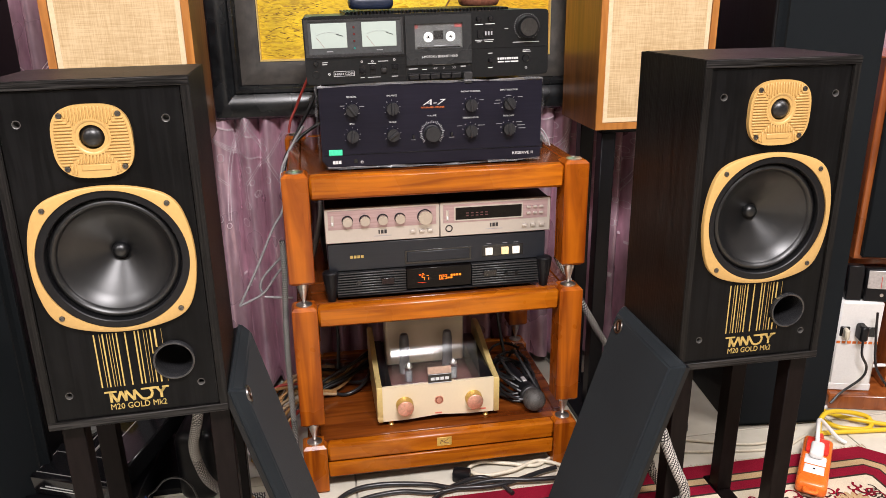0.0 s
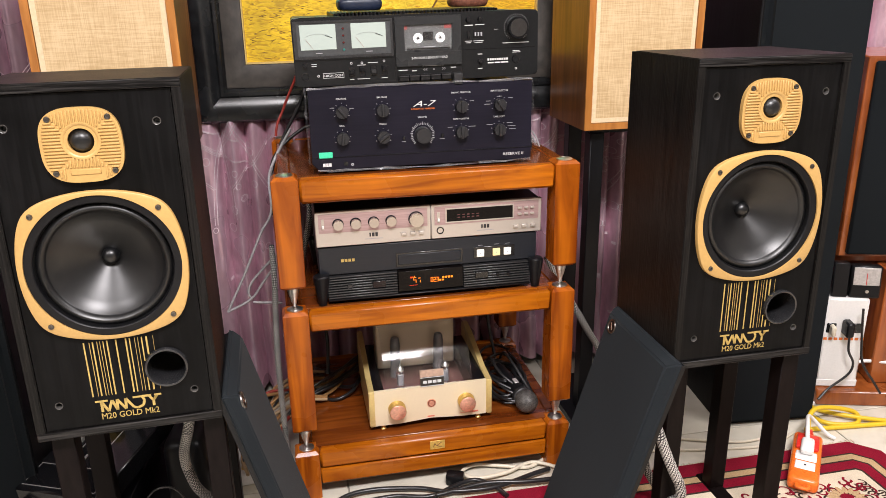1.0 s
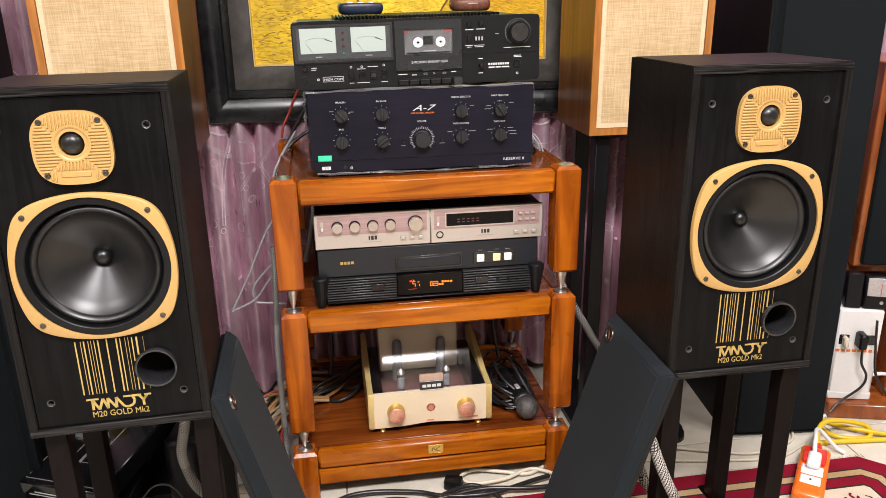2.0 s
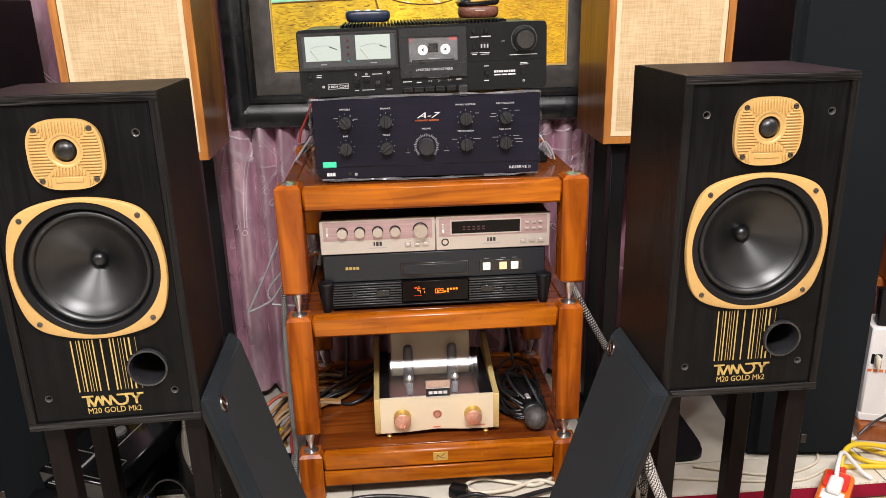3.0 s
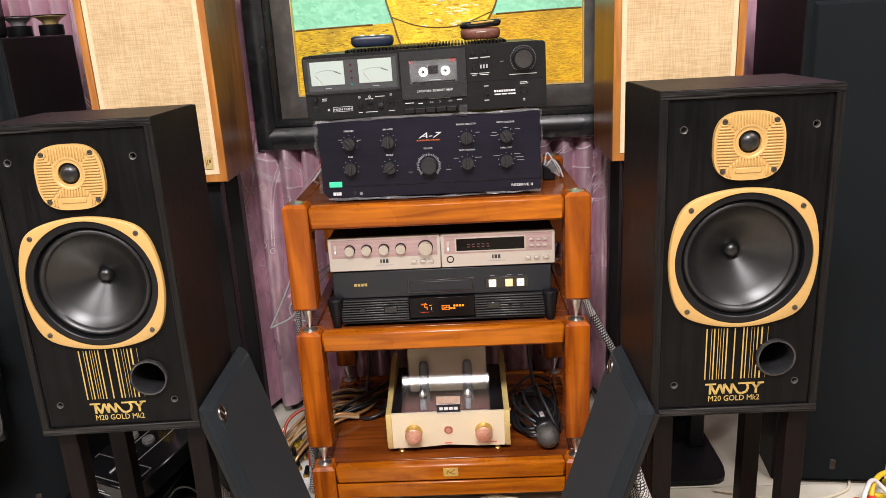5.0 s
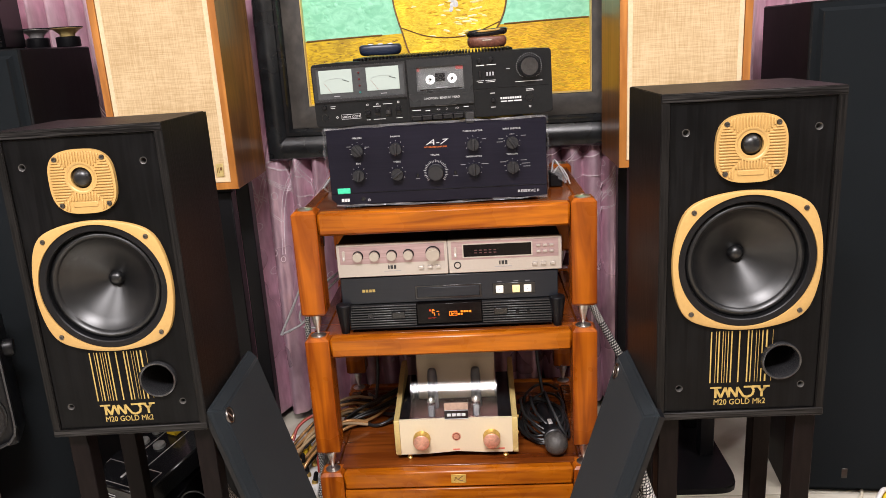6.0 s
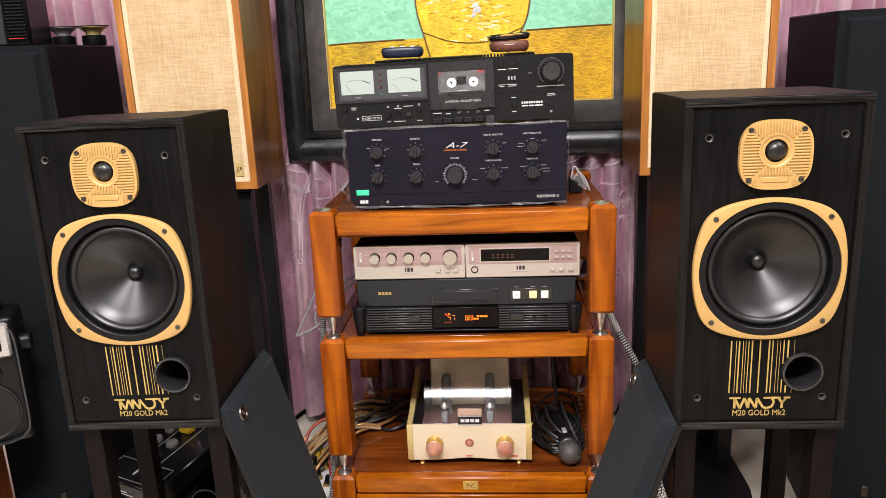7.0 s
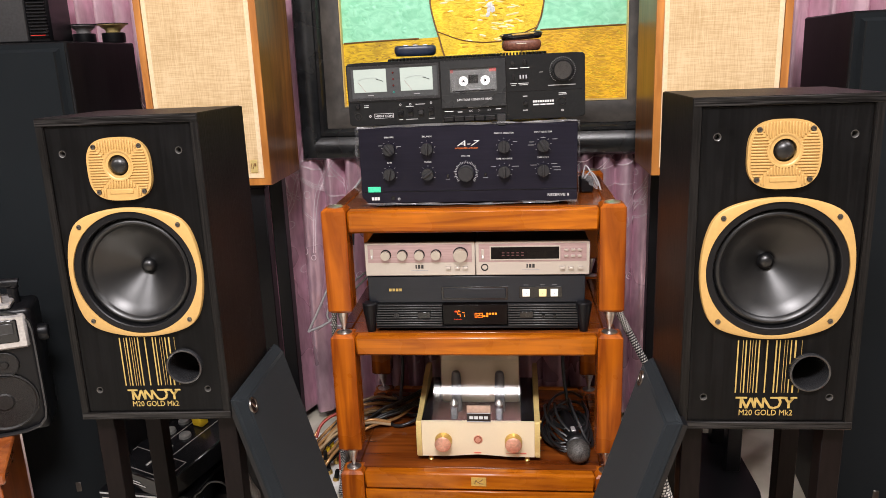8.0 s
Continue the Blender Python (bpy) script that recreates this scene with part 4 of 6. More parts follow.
lettering("model_mark", "A-7", 0.0155, 0.238 + ax, 0.8345 + az, WHITE_INK, amp, width=0.046, shear=0.45)
lettering("model_caption", "INTEGRATED AMPLIFIER", 0.0042, 0.238 + ax, 0.8285 + az, ORANGE_INK, amp, width=0.046)
lettering("series_mark", "RESERVE II", 0.0075, 0.420 + ax, 0.7300 + az, WHITE_INK, amp, width=0.042)
bars("maker_mark", [(0.0405 + ax, 0.0455 + ax, 0.727 + az, 0.7335 + az), (0.0465 + ax, 0.0510 + ax, 0.727 + az, 0.7335 + az), (0.0520 + ax, 0.0568 + ax, 0.727 + az, 0.7335 + az)], WHITE_INK, amp)
part("green_sticker", box(0.034 + ax, 0.060 + ax, -0.0012, 0, 0.7435 + az, 0.7550 + az, 0.0004), GREEN_TAG, amp, "bright green price sticker")
part("socket", lathe([(0, 0.0003), (0.003, 0.0003), (0.0035, 0.0010), (0.0042, 0.0010), (0.0045, 0)], 16, at_front(0.085 + ax, 0.731 + az)), GLOSS_BLACK, amp)
part("power_lamp", lathe([(0.0016, 0.0012), (0.0026, 0.0012), (0.0026, 0)], 16, at_front(0.097 + ax, 0.729 + az)), WHITE_INK, amp)
# crumpled film round the amplifier
rng = random.Random(3)


def film_strip(pts, width, normal):
    bm = bmesh.new()
    prev = None
    path = smooth_path(pts, 5)
    for i, p in enumerate(path):
        row = []
        for k in range(5):
            o = normal * (width * (k / 4 - 0.5)) + Vector((rng.uniform(-1, 1), rng.uniform(-1, 1), rng.uniform(-1, 1))) * 0.0022
            row.append(bm.verts.new(p + o))
        if prev:
            for k in range(4):
                bm.faces.new((prev[k], prev[k + 1], row[k + 1], row[k]))
        prev = row
    return bm


film = part("wrapping_film", film_strip([(-AW - 0.004, 0.012, 0.165), (-AW - 0.005, 0.006, 0.12), (-AW - 0.004, 0.004, 0.07), (-AW - 0.003, 0.006, 0.02)], 0.022, Vector((0.15, 0.98, 0))), FILM, amp, "crumpled clear film")
part("wrapping_film", film_strip([(-AW, -0.001, 0.164), (-0.08, -0.002, 0.1665), (0.08, -0.001, 0.167), (AW, 0.0, 0.168)], 0.005, Vector((0, 0.8, 0.5))), FILM, amp, "crumpled clear film")
part("wrapping_film", film_strip([(-AW + 0.01, -0.002, 0.0085), (-0.08, -0.003, 0.0075), (0.08, -0.002, 0.007), (AW, -0.001, 0.009)], 0.0035, Vector((0, 0.5, 0.8))), FILM, amp, "crumpled clear film")
part("wrapping_film", film_strip([(AW + 0.003, 0.012, 0.166), (AW + 0.004, 0.010, 0.10), (AW + 0.003, 0.012, 0.02)], 0.020, Vector((0.1, 0.98, 0))), FILM, amp, "crumpled clear film")
plug = thing("speaker_plugs", pose(0.480, 1.60, 0.7115), "wires and plugs wrapped in film behind the amplifier", "connector")
part("block", box(-0.006, 0.022, -0.02, 0.03, 0.0, 0.030, 0.003), SATIN_BLACK, plug)
bm = tube([(0.0, 0, 0.03), (0.008, 0.01, 0.055), (0.024, 0.0, 0.030), (0.034, -0.005, 0.012)], 0.0018, 6)
tube([(0.002, -0.01, 0.028), (0.016, -0.012, 0.044), (0.030, -0.016, 0.028), (0.038, -0.02, 0.006)], 0.0018, 6, bm=bm)
part("wire", bm, GREY_CABLE, plug)
part("film", film_strip([(-0.002, -0.03, 0.045), (0.012, -0.03, 0.03), (0.03, -0.028, 0.018)], 0.02, Vector((0, 0.3, 0.95))), FILM, plug)

# ---- cassette deck ----
SILVER_DARK = plain("brushed_grey_metal", (0.14, 0.14, 0.145), 0.22, 1.0)
DIM_RED = plain("unlit_red_lamp", (0.11, 0.012, 0.012), 0.25, 0)
deck = thing("cassette_deck", pose(0.2375, 1.475, 0.8805, 0, -0.95, 0), "black cassette deck with lit meters standing on the amplifier", "cassette deck")
DW, DH = 0.236, 0.1245
part("body", box(-DW + 0.004, DW - 0.004, 0.012, 0.28, 0.006, DH - 0.004, 0.004), DECK_BLACK, deck)
bm = prism(squircle(DW, DH / 2, 40, 160, 0, DH / 2), 0.0, 0.013, b=0.002)
part("front_panel", bm, DECK_BLACK, deck, "black front panel with rounded corners")
for x in (-0.18, 0.18):
    for y in (0.05, 0.24):
        part("foot", lathe([(0, -0.0045), (0.013, -0.0045), (0.014, 0.007), (0, 0.007)], 18, Matrix.Translation((x, y, 0))), RUBBER, deck)
bm = bmesh.new()
for i in range(46):
    x = -0.155 + i * 0.0070
    box(x, x + 0.0036, 0.03, 0.24, DH - 0.005, DH + 0.0042, 0.0006, bm=bm)
part("vent_ribs", bm, SATIN_BLACK, deck)
dx, dz = -0.2375, -0.8850
# meters
part("meter_window", ring(rect(0.004 + dx, 0.188 + dx, 0.936 + dz, 1.003 + dz), rect(0.0105 + dx, 0.184 + dx, 0.9405 + dz, 0.9995 + dz), -0.0022, 0.001), DARK_METAL, deck)
part("meter_back", box(0.0105 + dx, 0.184 + dx, -0.0004, 0.0002, 0.9405 + dz, 0.9995 + dz, 0), plain("meter_surround", (0.05, 0.053, 0.055), 0.35, 0), deck)
for x0, x1 in ((0.016, 0.082), (0.110, 0.175)):
    mt = part("meter", box(x0 + dx, x1 + dx, -0.0014, -0.0006, 0.9515 + dz, 0.9965 + dz, 0.0005), METER_FACE, deck, "pale lit level meter")
    c = ((x0 + x1) / 2 + dx, 0.935 + dz)
    bm = tube([(c[0] - 0.010, -0.0019, 0.953 + dz), (c[0] - 0.024, -0.0019, 0.972 + dz)], 0.00018, 4, 0)
    part("needle", bm, RED_SHEATH, mt)
    bm = bmesh.new()
    arc = [(c[0] + 0.052 * math.sin(a), -0.0019, c[1] + 0.045 * math.cos(a)) for a in [radians(v) for v in range(-26, 28, 6)]]
    tube(arc, 0.00016, 4, 2, bm)
    part("scale_arc", bm, GREY_INK, mt)
    part("scale_arc", tube([(c[0] + 0.013, -0.0020, c[1] + 0.0420), (c[0] + 0.026, -0.0020, c[1] + 0.0375)], 0.0005, 4, 3), DARK_METAL, mt)
    bars("scale_print", [(c[0] - 0.006, c[0] + 0.006, 0.9445 + dz, 0.9460 + dz)], GREY_INK, deck, -0.0012)
for z, m_ in ((0.988, DIM_RED), (0.9755, DIM_RED), (0.963, DIM_RED), (0.950, plain("teal_lamp", (0.02, 0.20, 0.18), 0.3, 0))):
    part("level_lamp", lathe([(0, 0.0022), (0.0016, 0.0018), (0.0022, 0.0004), (0.0022, -0.001)], 14, at_front(0.0955 + dx, z + dz)), m_, deck)
# cassette bay
part("cassette_door", ring(rect(0.192 + dx, 0.319 + dx, 0.914 + dz, 1.005 + dz), rect(0.2095 + dx, 0.3015 + dx, 0.9435 + dz, 0.9895 + dz), -0.0050, 0.0006), DOOR_SMOKE, deck, "smoked grey cassette door")
part("cassette", box(0.208 + dx, 0.303 + dx, -0.0008, 0.0002, 0.9425 + dz, 0.9905 + dz, 0), plain("smoky_cassette", (0.060, 0.062, 0.062), 0.3, 0), deck, "smoky cassette seen through the window")
for rx in (0.236, 0.279):
    rl = part("reel", lathe([(0.0042, 0.0010), (0.0045, 0.0016), (0.0088, 0.0016), (0.0092, 0.0006)], 28, at_front(rx + dx, 0.9645 + dz)), WHITE_PLASTIC, deck, "white tape reel hub")
    bm = bmesh.new()
    for i in range(6):
        box(-0.0008, 0.0008, 0.0022, 0.0050, 0, 0.002, 0, bm=bm)
        bmesh.ops.rotate(bm, verts=list(bm.verts), cent=(0, 0, 0), matrix=Matrix.Rotation(math.pi / 3, 3, "Z"))
    part("sprocket", bm, WHITE_PLASTIC, rl, m=at_front(rx + dx, 0.9645 + dz))
    part("hub_hole", lathe([(0, 0.0009), (0.0045, 0.0009), (0.0045, 0.0003)], 20, at_front(rx + dx, 0.9645 + dz)), GLOSS_BLACK, deck)
bars("cassette_label", [(0.287 + dx, 0.301 + dx, 0.981 + dz, 0.988 + dz), (0.2105 + dx, 0.216 + dx, 0.981 + dz, 0.988 + dz)], plain("faded_red_label", (0.16, 0.02, 0.018), 0.5, 0), deck, -0.0010, 0.0002)
bars("cassette_print", [(0.247 + dx, 0.269 + dx, 0.9480 + dz, 0.9490 + dz)], GREY_INK, deck, -0.0010, 0.0002)
bars("tape_window", [(0.246 + dx, 0.265 + dx, 0.9600 + dz, 0.9760 + dz), (0.214 + dx, 0.297 + dx, 0.9440 + dz, 0.9465 + dz)], GLOSS_BLACK, deck, -0.0011, 0.0003)
pane = part("window_pane", box(0.2097 + dx, 0.3013 + dx, -0.0036, -0.0026, 0.9437 + dz, 0.9893 + dz, 0), GLASS, deck, "clear cassette window")
pane.visible_shadow = False
lettering("door_text", "2-MOTORS / SENDUST HEAD", 0.0062, 0.2565 + dx, 0.9265 + dz, WHITE_INK, deck, -0.0054, width=0.070)
key = None
for i in range(5):
    mm = Matrix.Translation((0.2045 + i * 0.0206 + dx, 0, 0.8925 + dz))
    if key is None:
        key = part("transport_key", box(-0.0097, 0.0097, -0.013, 0.0, -0.0055, 0.0055, 0.0012), GLOSS_BLACK, deck, m=mm)
        lip = part("key_lip", box(-0.0092, 0.0092, -0.0142, -0.0128, 0.0028, 0.0045, 0.0004), DARK_METAL, deck, m=mm)
    else:
        again(key, mm), again(lip, mm)
part("pause_key", box(0.3005 + dx, 0.3175 + dx, -0.018, 0.0, 0.874 + dz, 0.898 + dz, 0.0015), DARK_METAL, deck, "dark grey raised key")
bars("key_print", [(0.196 + dx, 0.213 + dx, 0.906 + dz, 0.9075 + dz), (0.222 + dx, 0.231 + dx, 0.904 + dz, 0.9056 + dz), (0.298 + dx, 0.308 + dx, 0.907 + dz, 0.9086 + dz),
                   (0.243 + dx, 0.284 + dx, 0.9125 + dz, 0.9131 + dz), (0.248 + dx, 0.258 + dx, 0.9148 + dz, 0.9160 + dz), (0.270 + dx, 0.276 + dx, 0.9150 + dz, 0.9162 + dz)], WHITE_INK, deck)
bm = bmesh.new()
for x, s in ((0.246, -1), (0.250, -1), (0.265, 1), (0.283, 1), (0.287, 1)):
    tube([(x + dx - 0.0015 * s, -0.0007, 0.908 + dz), (x + dx + 0.0015 * s, -0.0007, 0.9062 + dz), (x + dx - 0.0015 * s, -0.0007, 0.9044 + dz)], 0.0004, 4, 0, bm)
part("key_arrows", bm, WHITE_INK, deck)
# controls
dial = part("level_knob", knob_mesh(0.0200, 0.017, 48, 0.03, 0.0215), SATIN_BLACK, deck, "large ribbed level knob", m=Matrix.Translation((0.430 + dx, 0, 0.977 + dz)))
part("knob_face", lathe([(0, 0.0176), (0.0165, 0.0176), (0.0172, 0.0168)], 40, at_front(0, 0)), SILVER_DARK, dial, "brushed metal knob face")
bm = bmesh.new()
for i in range(34):
    a = math.radians(235 - i * 290 / 33)
    p = [Vector((0.430 + dx + r * math.cos(a), -0.0007, 0.977 + dz + r * math.sin(a))) for r in (0.0236, 0.0252)]
    tube(p, 0.00042, 4, 0, bm)
part("knob_ticks", bm, WHITE_INK, deck)
btn = None
for x, z in ((0.334, 0.994), (0.357, 0.995), (0.357, 0.9165), (0.021, 0.9245)):
    mm = Matrix.Translation((x + dx, 0, z + dz))
    if btn is None:
        btn = part("round_button", lathe([(0, 0.008), (0.0036, 0.008), (0.0042, 0.007), (0.0042, 0.001), (0.0054, 0.001), (0.0054, -0.001)], 20, FRONT), GLOSS_BLACK, deck, m=mm)
    else:
        again(btn, mm)
sl = part("slider", box(-0.0026, 0.0026, -0.0035, 0, -0.0072, 0.0072, 0.0006), GLOSS_BLACK, deck, m=Matrix.Translation((0.334 + dx, 0, 0.967 + dz)))
part("counter", box(0.344 + dx, 0.363 + dx, -0.0012, 0, 0.9605 + dz, 0.9745 + dz, 0.0005), GLOSS_BLACK, deck, "small tape counter")
bars("counter_digits", [(0.3465 + dx + i * 0.0058, 0.3495 + dx + i * 0.0058, 0.9640 + dz, 0.9710 + dz) for i in range(3)], GREY_INK, deck, -0.0014)
for x, sz in ((0.107, -1), (0.127, 1), (0.148, -1), (0.169, 1)):
    b = part("switch_slot", box(x + dx - 0.0055, x + dx + 0.0055, -0.0010, 0, 0.9000 + dz, 0.9180 + dz, 0.0004), GLOSS_BLACK, deck)
    part("switch_lever", box(x + dx - 0.0045, x + dx + 0.0045, -0.0080, 0.0, (0.9095 if sz > 0 else 0.9045) + dz, (0.9165 if sz > 0 else 0.9115) + dz, 0.0008), DARK_METAL if x == 0.148 else SATIN_BLACK, b)
for x, z, r in ((0.020, 0.9045, 0.0075), (0.429, 0.918, 0.0082)):
    part("round_socket", lathe([(0, -0.002), (r * 0.7, -0.002), (r * 0.75, 0.0012), (r, 0.0014), (r, -0.001)], 24, at_front(x + dx, z + dz)), GLOSS_BLACK, deck)
bars("white_print", [(0.053 + dx, 0.092 + dx, 0.8992 + dz, 0.8998 + dz), (0.053 + dx, 0.092 + dx, 0.9080 + dz, 0.9086 + dz), (0.053 + dx, 0.0536 + dx, 0.8992 + dz, 0.9086 + dz), (0.0914 + dx, 0.092 + dx, 0.8992 + dz, 0.9086 + dz),
                     (0.033 + dx, 0.043 + dx, 0.9250 + dz, 0.9262 + dz), (0.033 + dx, 0.042 + dx, 0.9215 + dz, 0.9227 + dz), (0.138 + dx, 0.157 + dx, 0.9235 + dz, 0.9247 + dz), (0.118 + dx, 0.134 + dx, 0.9200 + dz, 0.9210 + dz),
                     (0.103 + dx, 0.111 + dx, 0.8945 + dz, 0.8955 + dz), (0.117 + dx, 0.141 + dx, 0.8945 + dz, 0.8955 + dz), (0.163 + dx, 0.175 + dx, 0.8945 + dz, 0.8955 + dz),
                     (0.327 + dx, 0.343 + dx, 0.9835 + dz, 0.9850 + dz), (0.348 + dx, 0.366 + dx, 0.9840 + dz, 0.9855 + dz), (0.327 + dx, 0.341 + dx, 0.9545 + dz, 0.9555 + dz), (0.344 + dx, 0.364 + dx, 0.9545 + dz, 0.9555 + dz),
                     (0.330 + dx, 0.339 + dx, 0.9515 + dz, 0.9525 + dz), (0.346 + dx, 0.362 + dx, 0.9515 + dz, 0.9525 + dz), (0.352 + dx, 0.361 + dx, 0.9292 + dz, 0.9306 + dz), (0.352 + dx, 0.361 + dx, 0.9020 + dz, 0.9034 + dz),
                     (0.372 + dx, 0.384 + dx, 0.9115 + dz, 0.9138 + dz), (0.386 + dx, 0.396 + dx, 0.9115 + dz, 0.9138 + dz), (0.398 + dx, 0.413 + dx, 0.9115 + dz, 0.9138 + dz), (0.402 + dx, 0.455 + dx, 0.9480 + dz, 0.9492 + dz), (0.422 + dx, 0.436 + dx, 0.9325 + dz, 0.9337 + dz), (0.422 + dx, 0.438 + dx, 0.9300 + dz, 0.9310 + dz), (0.3855 + dx, 0.3925 + dx, 0.9745 + dz, 0.9752 + dz)], WHITE_INK, deck)
lettering("deck_text", "HIGH COM", 0.0062, 0.0725 + dx, 0.9015 + dz, WHITE_INK, deck, width=0.034)
bars("maker_mark", [(0.3715 + dx + i * 0.0047, 0.3748 + dx + i * 0.0047, 0.9168 + dz, 0.9208 + dz) for i in range(9)], WHITE_INK, deck)
for x, z in ((0.107, 0.9245), (0.127, 0.9245), (0.169, 0.9260), (0.0445, 0.9040), (0.429, 0.8995)):
    part("mark_ring", ring(circle(0.0022, 16, x + dx, z + dz), circle(0.0014, 16, x + dx, z + dz), -0.0007, 0.0), WHITE_INK, deck)
bars("panel_edge", [(0.192 + dx, 0.319 + dx, 0.9385 + dz, 0.9391 + dz), (0.006 + dx, 0.188 + dx, 0.9355 + dz, 0.9361 + dz), (0.194 + dx, 0.317 + dx, 0.8985 + dz, 0.8990 + dz)], DARK_METAL, deck, -0.0053, 0.0004)
bars("panel_lines", [(0.320 + dx, 0.467 + dx, 0.9392 + dz, 0.9398 + dz), (0.005 + dx, 0.190 + dx, 0.9325 + dz, 0.9331 + dz), (0.1898 + dx, 0.1906 + dx, 0.888 + dz, 1.004 + dz), (0.3198 + dx, 0.3206 + dx, 0.888 + dz, 1.004 + dz)], GLOSS_BLACK, deck)

# things on the deck

def puck(a, b, n, h, profile):
    bm = bmesh.new()
    loops = [[bm.verts.new((x * k, y * k, h * t)) for x, y in squircle(a, b, n, 48)] for k, t in profile]
    for p, q in zip(loops, loops[1:]):
        for c in range(48):
            bm.faces.new((p[c], p[(c + 1) % 48], q[(c + 1) % 48], q[c]))
    bm.faces.new(loops[0])
    bm.faces.new(list(reversed(loops[-1])))
    return bm


SOFT = ((0.84, 0.0), (0.93, 0.12), (0.985, 0.35), (1.0, 0.6), (0.985, 0.82), (0.94, 0.95), (0.88, 1.0))
remote = thing("remote_control", pose(0.133, 1.545, 1.0110, 0, 0, 4), "dark navy rounded remote control lying on the cassette deck", "remote control")
part("shell", puck(0.043, 0.030, 4.5, 0.021, SOFT), NAVY, remote)
key = None
for i in range(3):
    for j in range(2):
        mm = Matrix.Translation((-0.02 + i * 0.02, -0.009 + j * 0.018, 0.0195))
        key = part("key", lathe([(0, 0.0035), (0.0045, 0.003), (0.0058, 0)], 14), WHITE_INK, remote, "pale rubber key", m=mm) if key is None else again(key, mm)
case = thing("leather_case", pose(0.350, 1.555, 1.0142, 0, 0, 0), "round brown stitched leather case on the cassette deck", "case")
part("body", puck(0.040, 0.034, 3, 0.0215, SOFT), LEATHER, case)
part("stitching", tube([(0.0402 * math.cos(a), 0.0342 * math.sin(a), 0.014) for a in [i * math.pi / 10 for i in range(21)]], 0.0008, 5, 2), CREAM_CABLE, case)
tin = thing("metal_tin", pose(0.350, 1.555, 1.0360, 0, -3, 8), "dark oval tin with a shiny gold rim on the leather case", "tin")
part("body", puck(0.042, 0.033, 2.8, 0.014, SOFT), GLOSS_BLACK, tin)
part("rim", tube([(0.0425 * math.cos(a), 0.0335 * math.sin(a), 0.0105) for a in [i * math.pi / 10 for i in range(21)]], 0.0021, 8, 2), BRASS, tin, "polished gold rim")


# ---- silver preamplifier pair ----
def silver_unit(x0, x1, label):
    t = thing("silver_preamplifier" if x0 < 0.2 else "silver_tuner", pose((x0 + x1) / 2, 1.462, 0.5610), label, "hi-fi unit", "silver units on the disc player")
    w = (x1 - x0) / 2
    part("body", box(-w + 0.002, w - 0.002, 0.0095, 0.24, 0.001, 0.073, 0.002), SATIN_BLACK, t)
    part("front_panel", box(-w, w, 0.0, 0.009, 0.0015, 0.0742, 0.0015), CHAMPAGNE, t, "champagne aluminium front")
    part("inset_panel", box(-w + 0.007, w - 0.007, -0.0006, 0.0, 0.0305, 0.0695, 0.0003), ROSE_PANEL, t, "rose-tinted brushed panel")
    return t


s1 = silver_unit(0.0165, 0.2497, "champagne silver preamplifier with five knobs on the disc player")
s2 = silver_unit(0.2503, 0.4855, "champagne silver tuner with a dark display on the disc player")
c1, c2, zb = 0.1331, 0.3679, 0.5610
kn = None
for x in (0.062, 0.097, 0.133, 0.168):
    mm = Matrix.Translation((x - c1, -0.0004, 0.6090 - zb))
    kn = part("knob", knob_mesh(0.0098, 0.011, 30, 0.03), KNOB_SILVER, s1, "ribbed silver knob", m=mm) if kn is None else again(kn, mm)
# thin black rings stand in for the shade round the silver knobs
for kx in [o.matrix_basis.translation.copy() for o in bpy.data.objects if o.name.split(".")[0] == "knob" and o.parent == s1]:
    part("knob_collar", lathe([(0, 0.0009), (0.0112, 0.0009), (0.0114, 0)], 28, at_front(kx.x, kx.z, -0.0004)), SATIN_BLACK, s1)
part("volume_collar", lathe([(0, 0.0009), (0.0155, 0.0009), (0.0157, 0)], 32, at_front(0.219 - c1, 0.6090 - zb, -0.0004)), SATIN_BLACK, s1)
part("volume_knob", knob_mesh(0.0142, 0.013, 44, 0.02), KNOB_SILVER, s1, "large silver knob", m=Matrix.Translation((0.219 - c1, -0.0004, 0.6090 - zb)))
b1 = None
for x in (0.193, 0.212, 0.229):
    mm = Matrix.Translation((x - c1, 0, 0.580 - zb))
    b1 = part("button", box(-0.0052, 0.0052, -0.006, 0, -0.0028, 0.0028, 0.0006), CHAMPAGNE, s1, m=mm) if b1 is None else again(b1, mm)
for x in (0.429, 0.447, 0.466):
    again(b1, Matrix.Translation((x - c2, 0, 0.578 - zb)), s2)
for x in (0.437, 0.451, 0.464):
    for z in (0.617, 0.604):
        again(b1, Matrix.Translation((x - c2, -0.0005, z - zb)) @ Matrix.Diagonal((0.8, 0.8, 0.7, 1)), s2)
ps = part("power_slider", box(-0.0028, 0.0028, -0.0016, 0, -0.011, 0.011, 0.0004), CHAMPAGNE, s1, m=Matrix.Translation((0.032 - c1, 0, 0.610 - zb)))
again(ps, Matrix.Translation((0.2655 - c2, 0, 0.608 - zb)), s2)
pl = part("slider_tab", box(-0.0018, 0.0018, -0.0045, 0, -0.003, 0.003, 0.0004), WHITE_PLASTIC, s1, m=Matrix.Translation((0.032 - c1, 0, 0.605 - zb)))
again(pl, Matrix.Translation((0.2655 - c2, 0, 0.603 - zb)), s2)
part("display_bezel", ring(rect(0.2800 - c2, 0.4250 - c2, 0.5950 - zb, 0.6260 - zb), rect(0.2825 - c2, 0.4225 - c2, 0.5975 - zb, 0.6235 - zb), -0.0018, 0.0), CHAMPAGNE, s2)
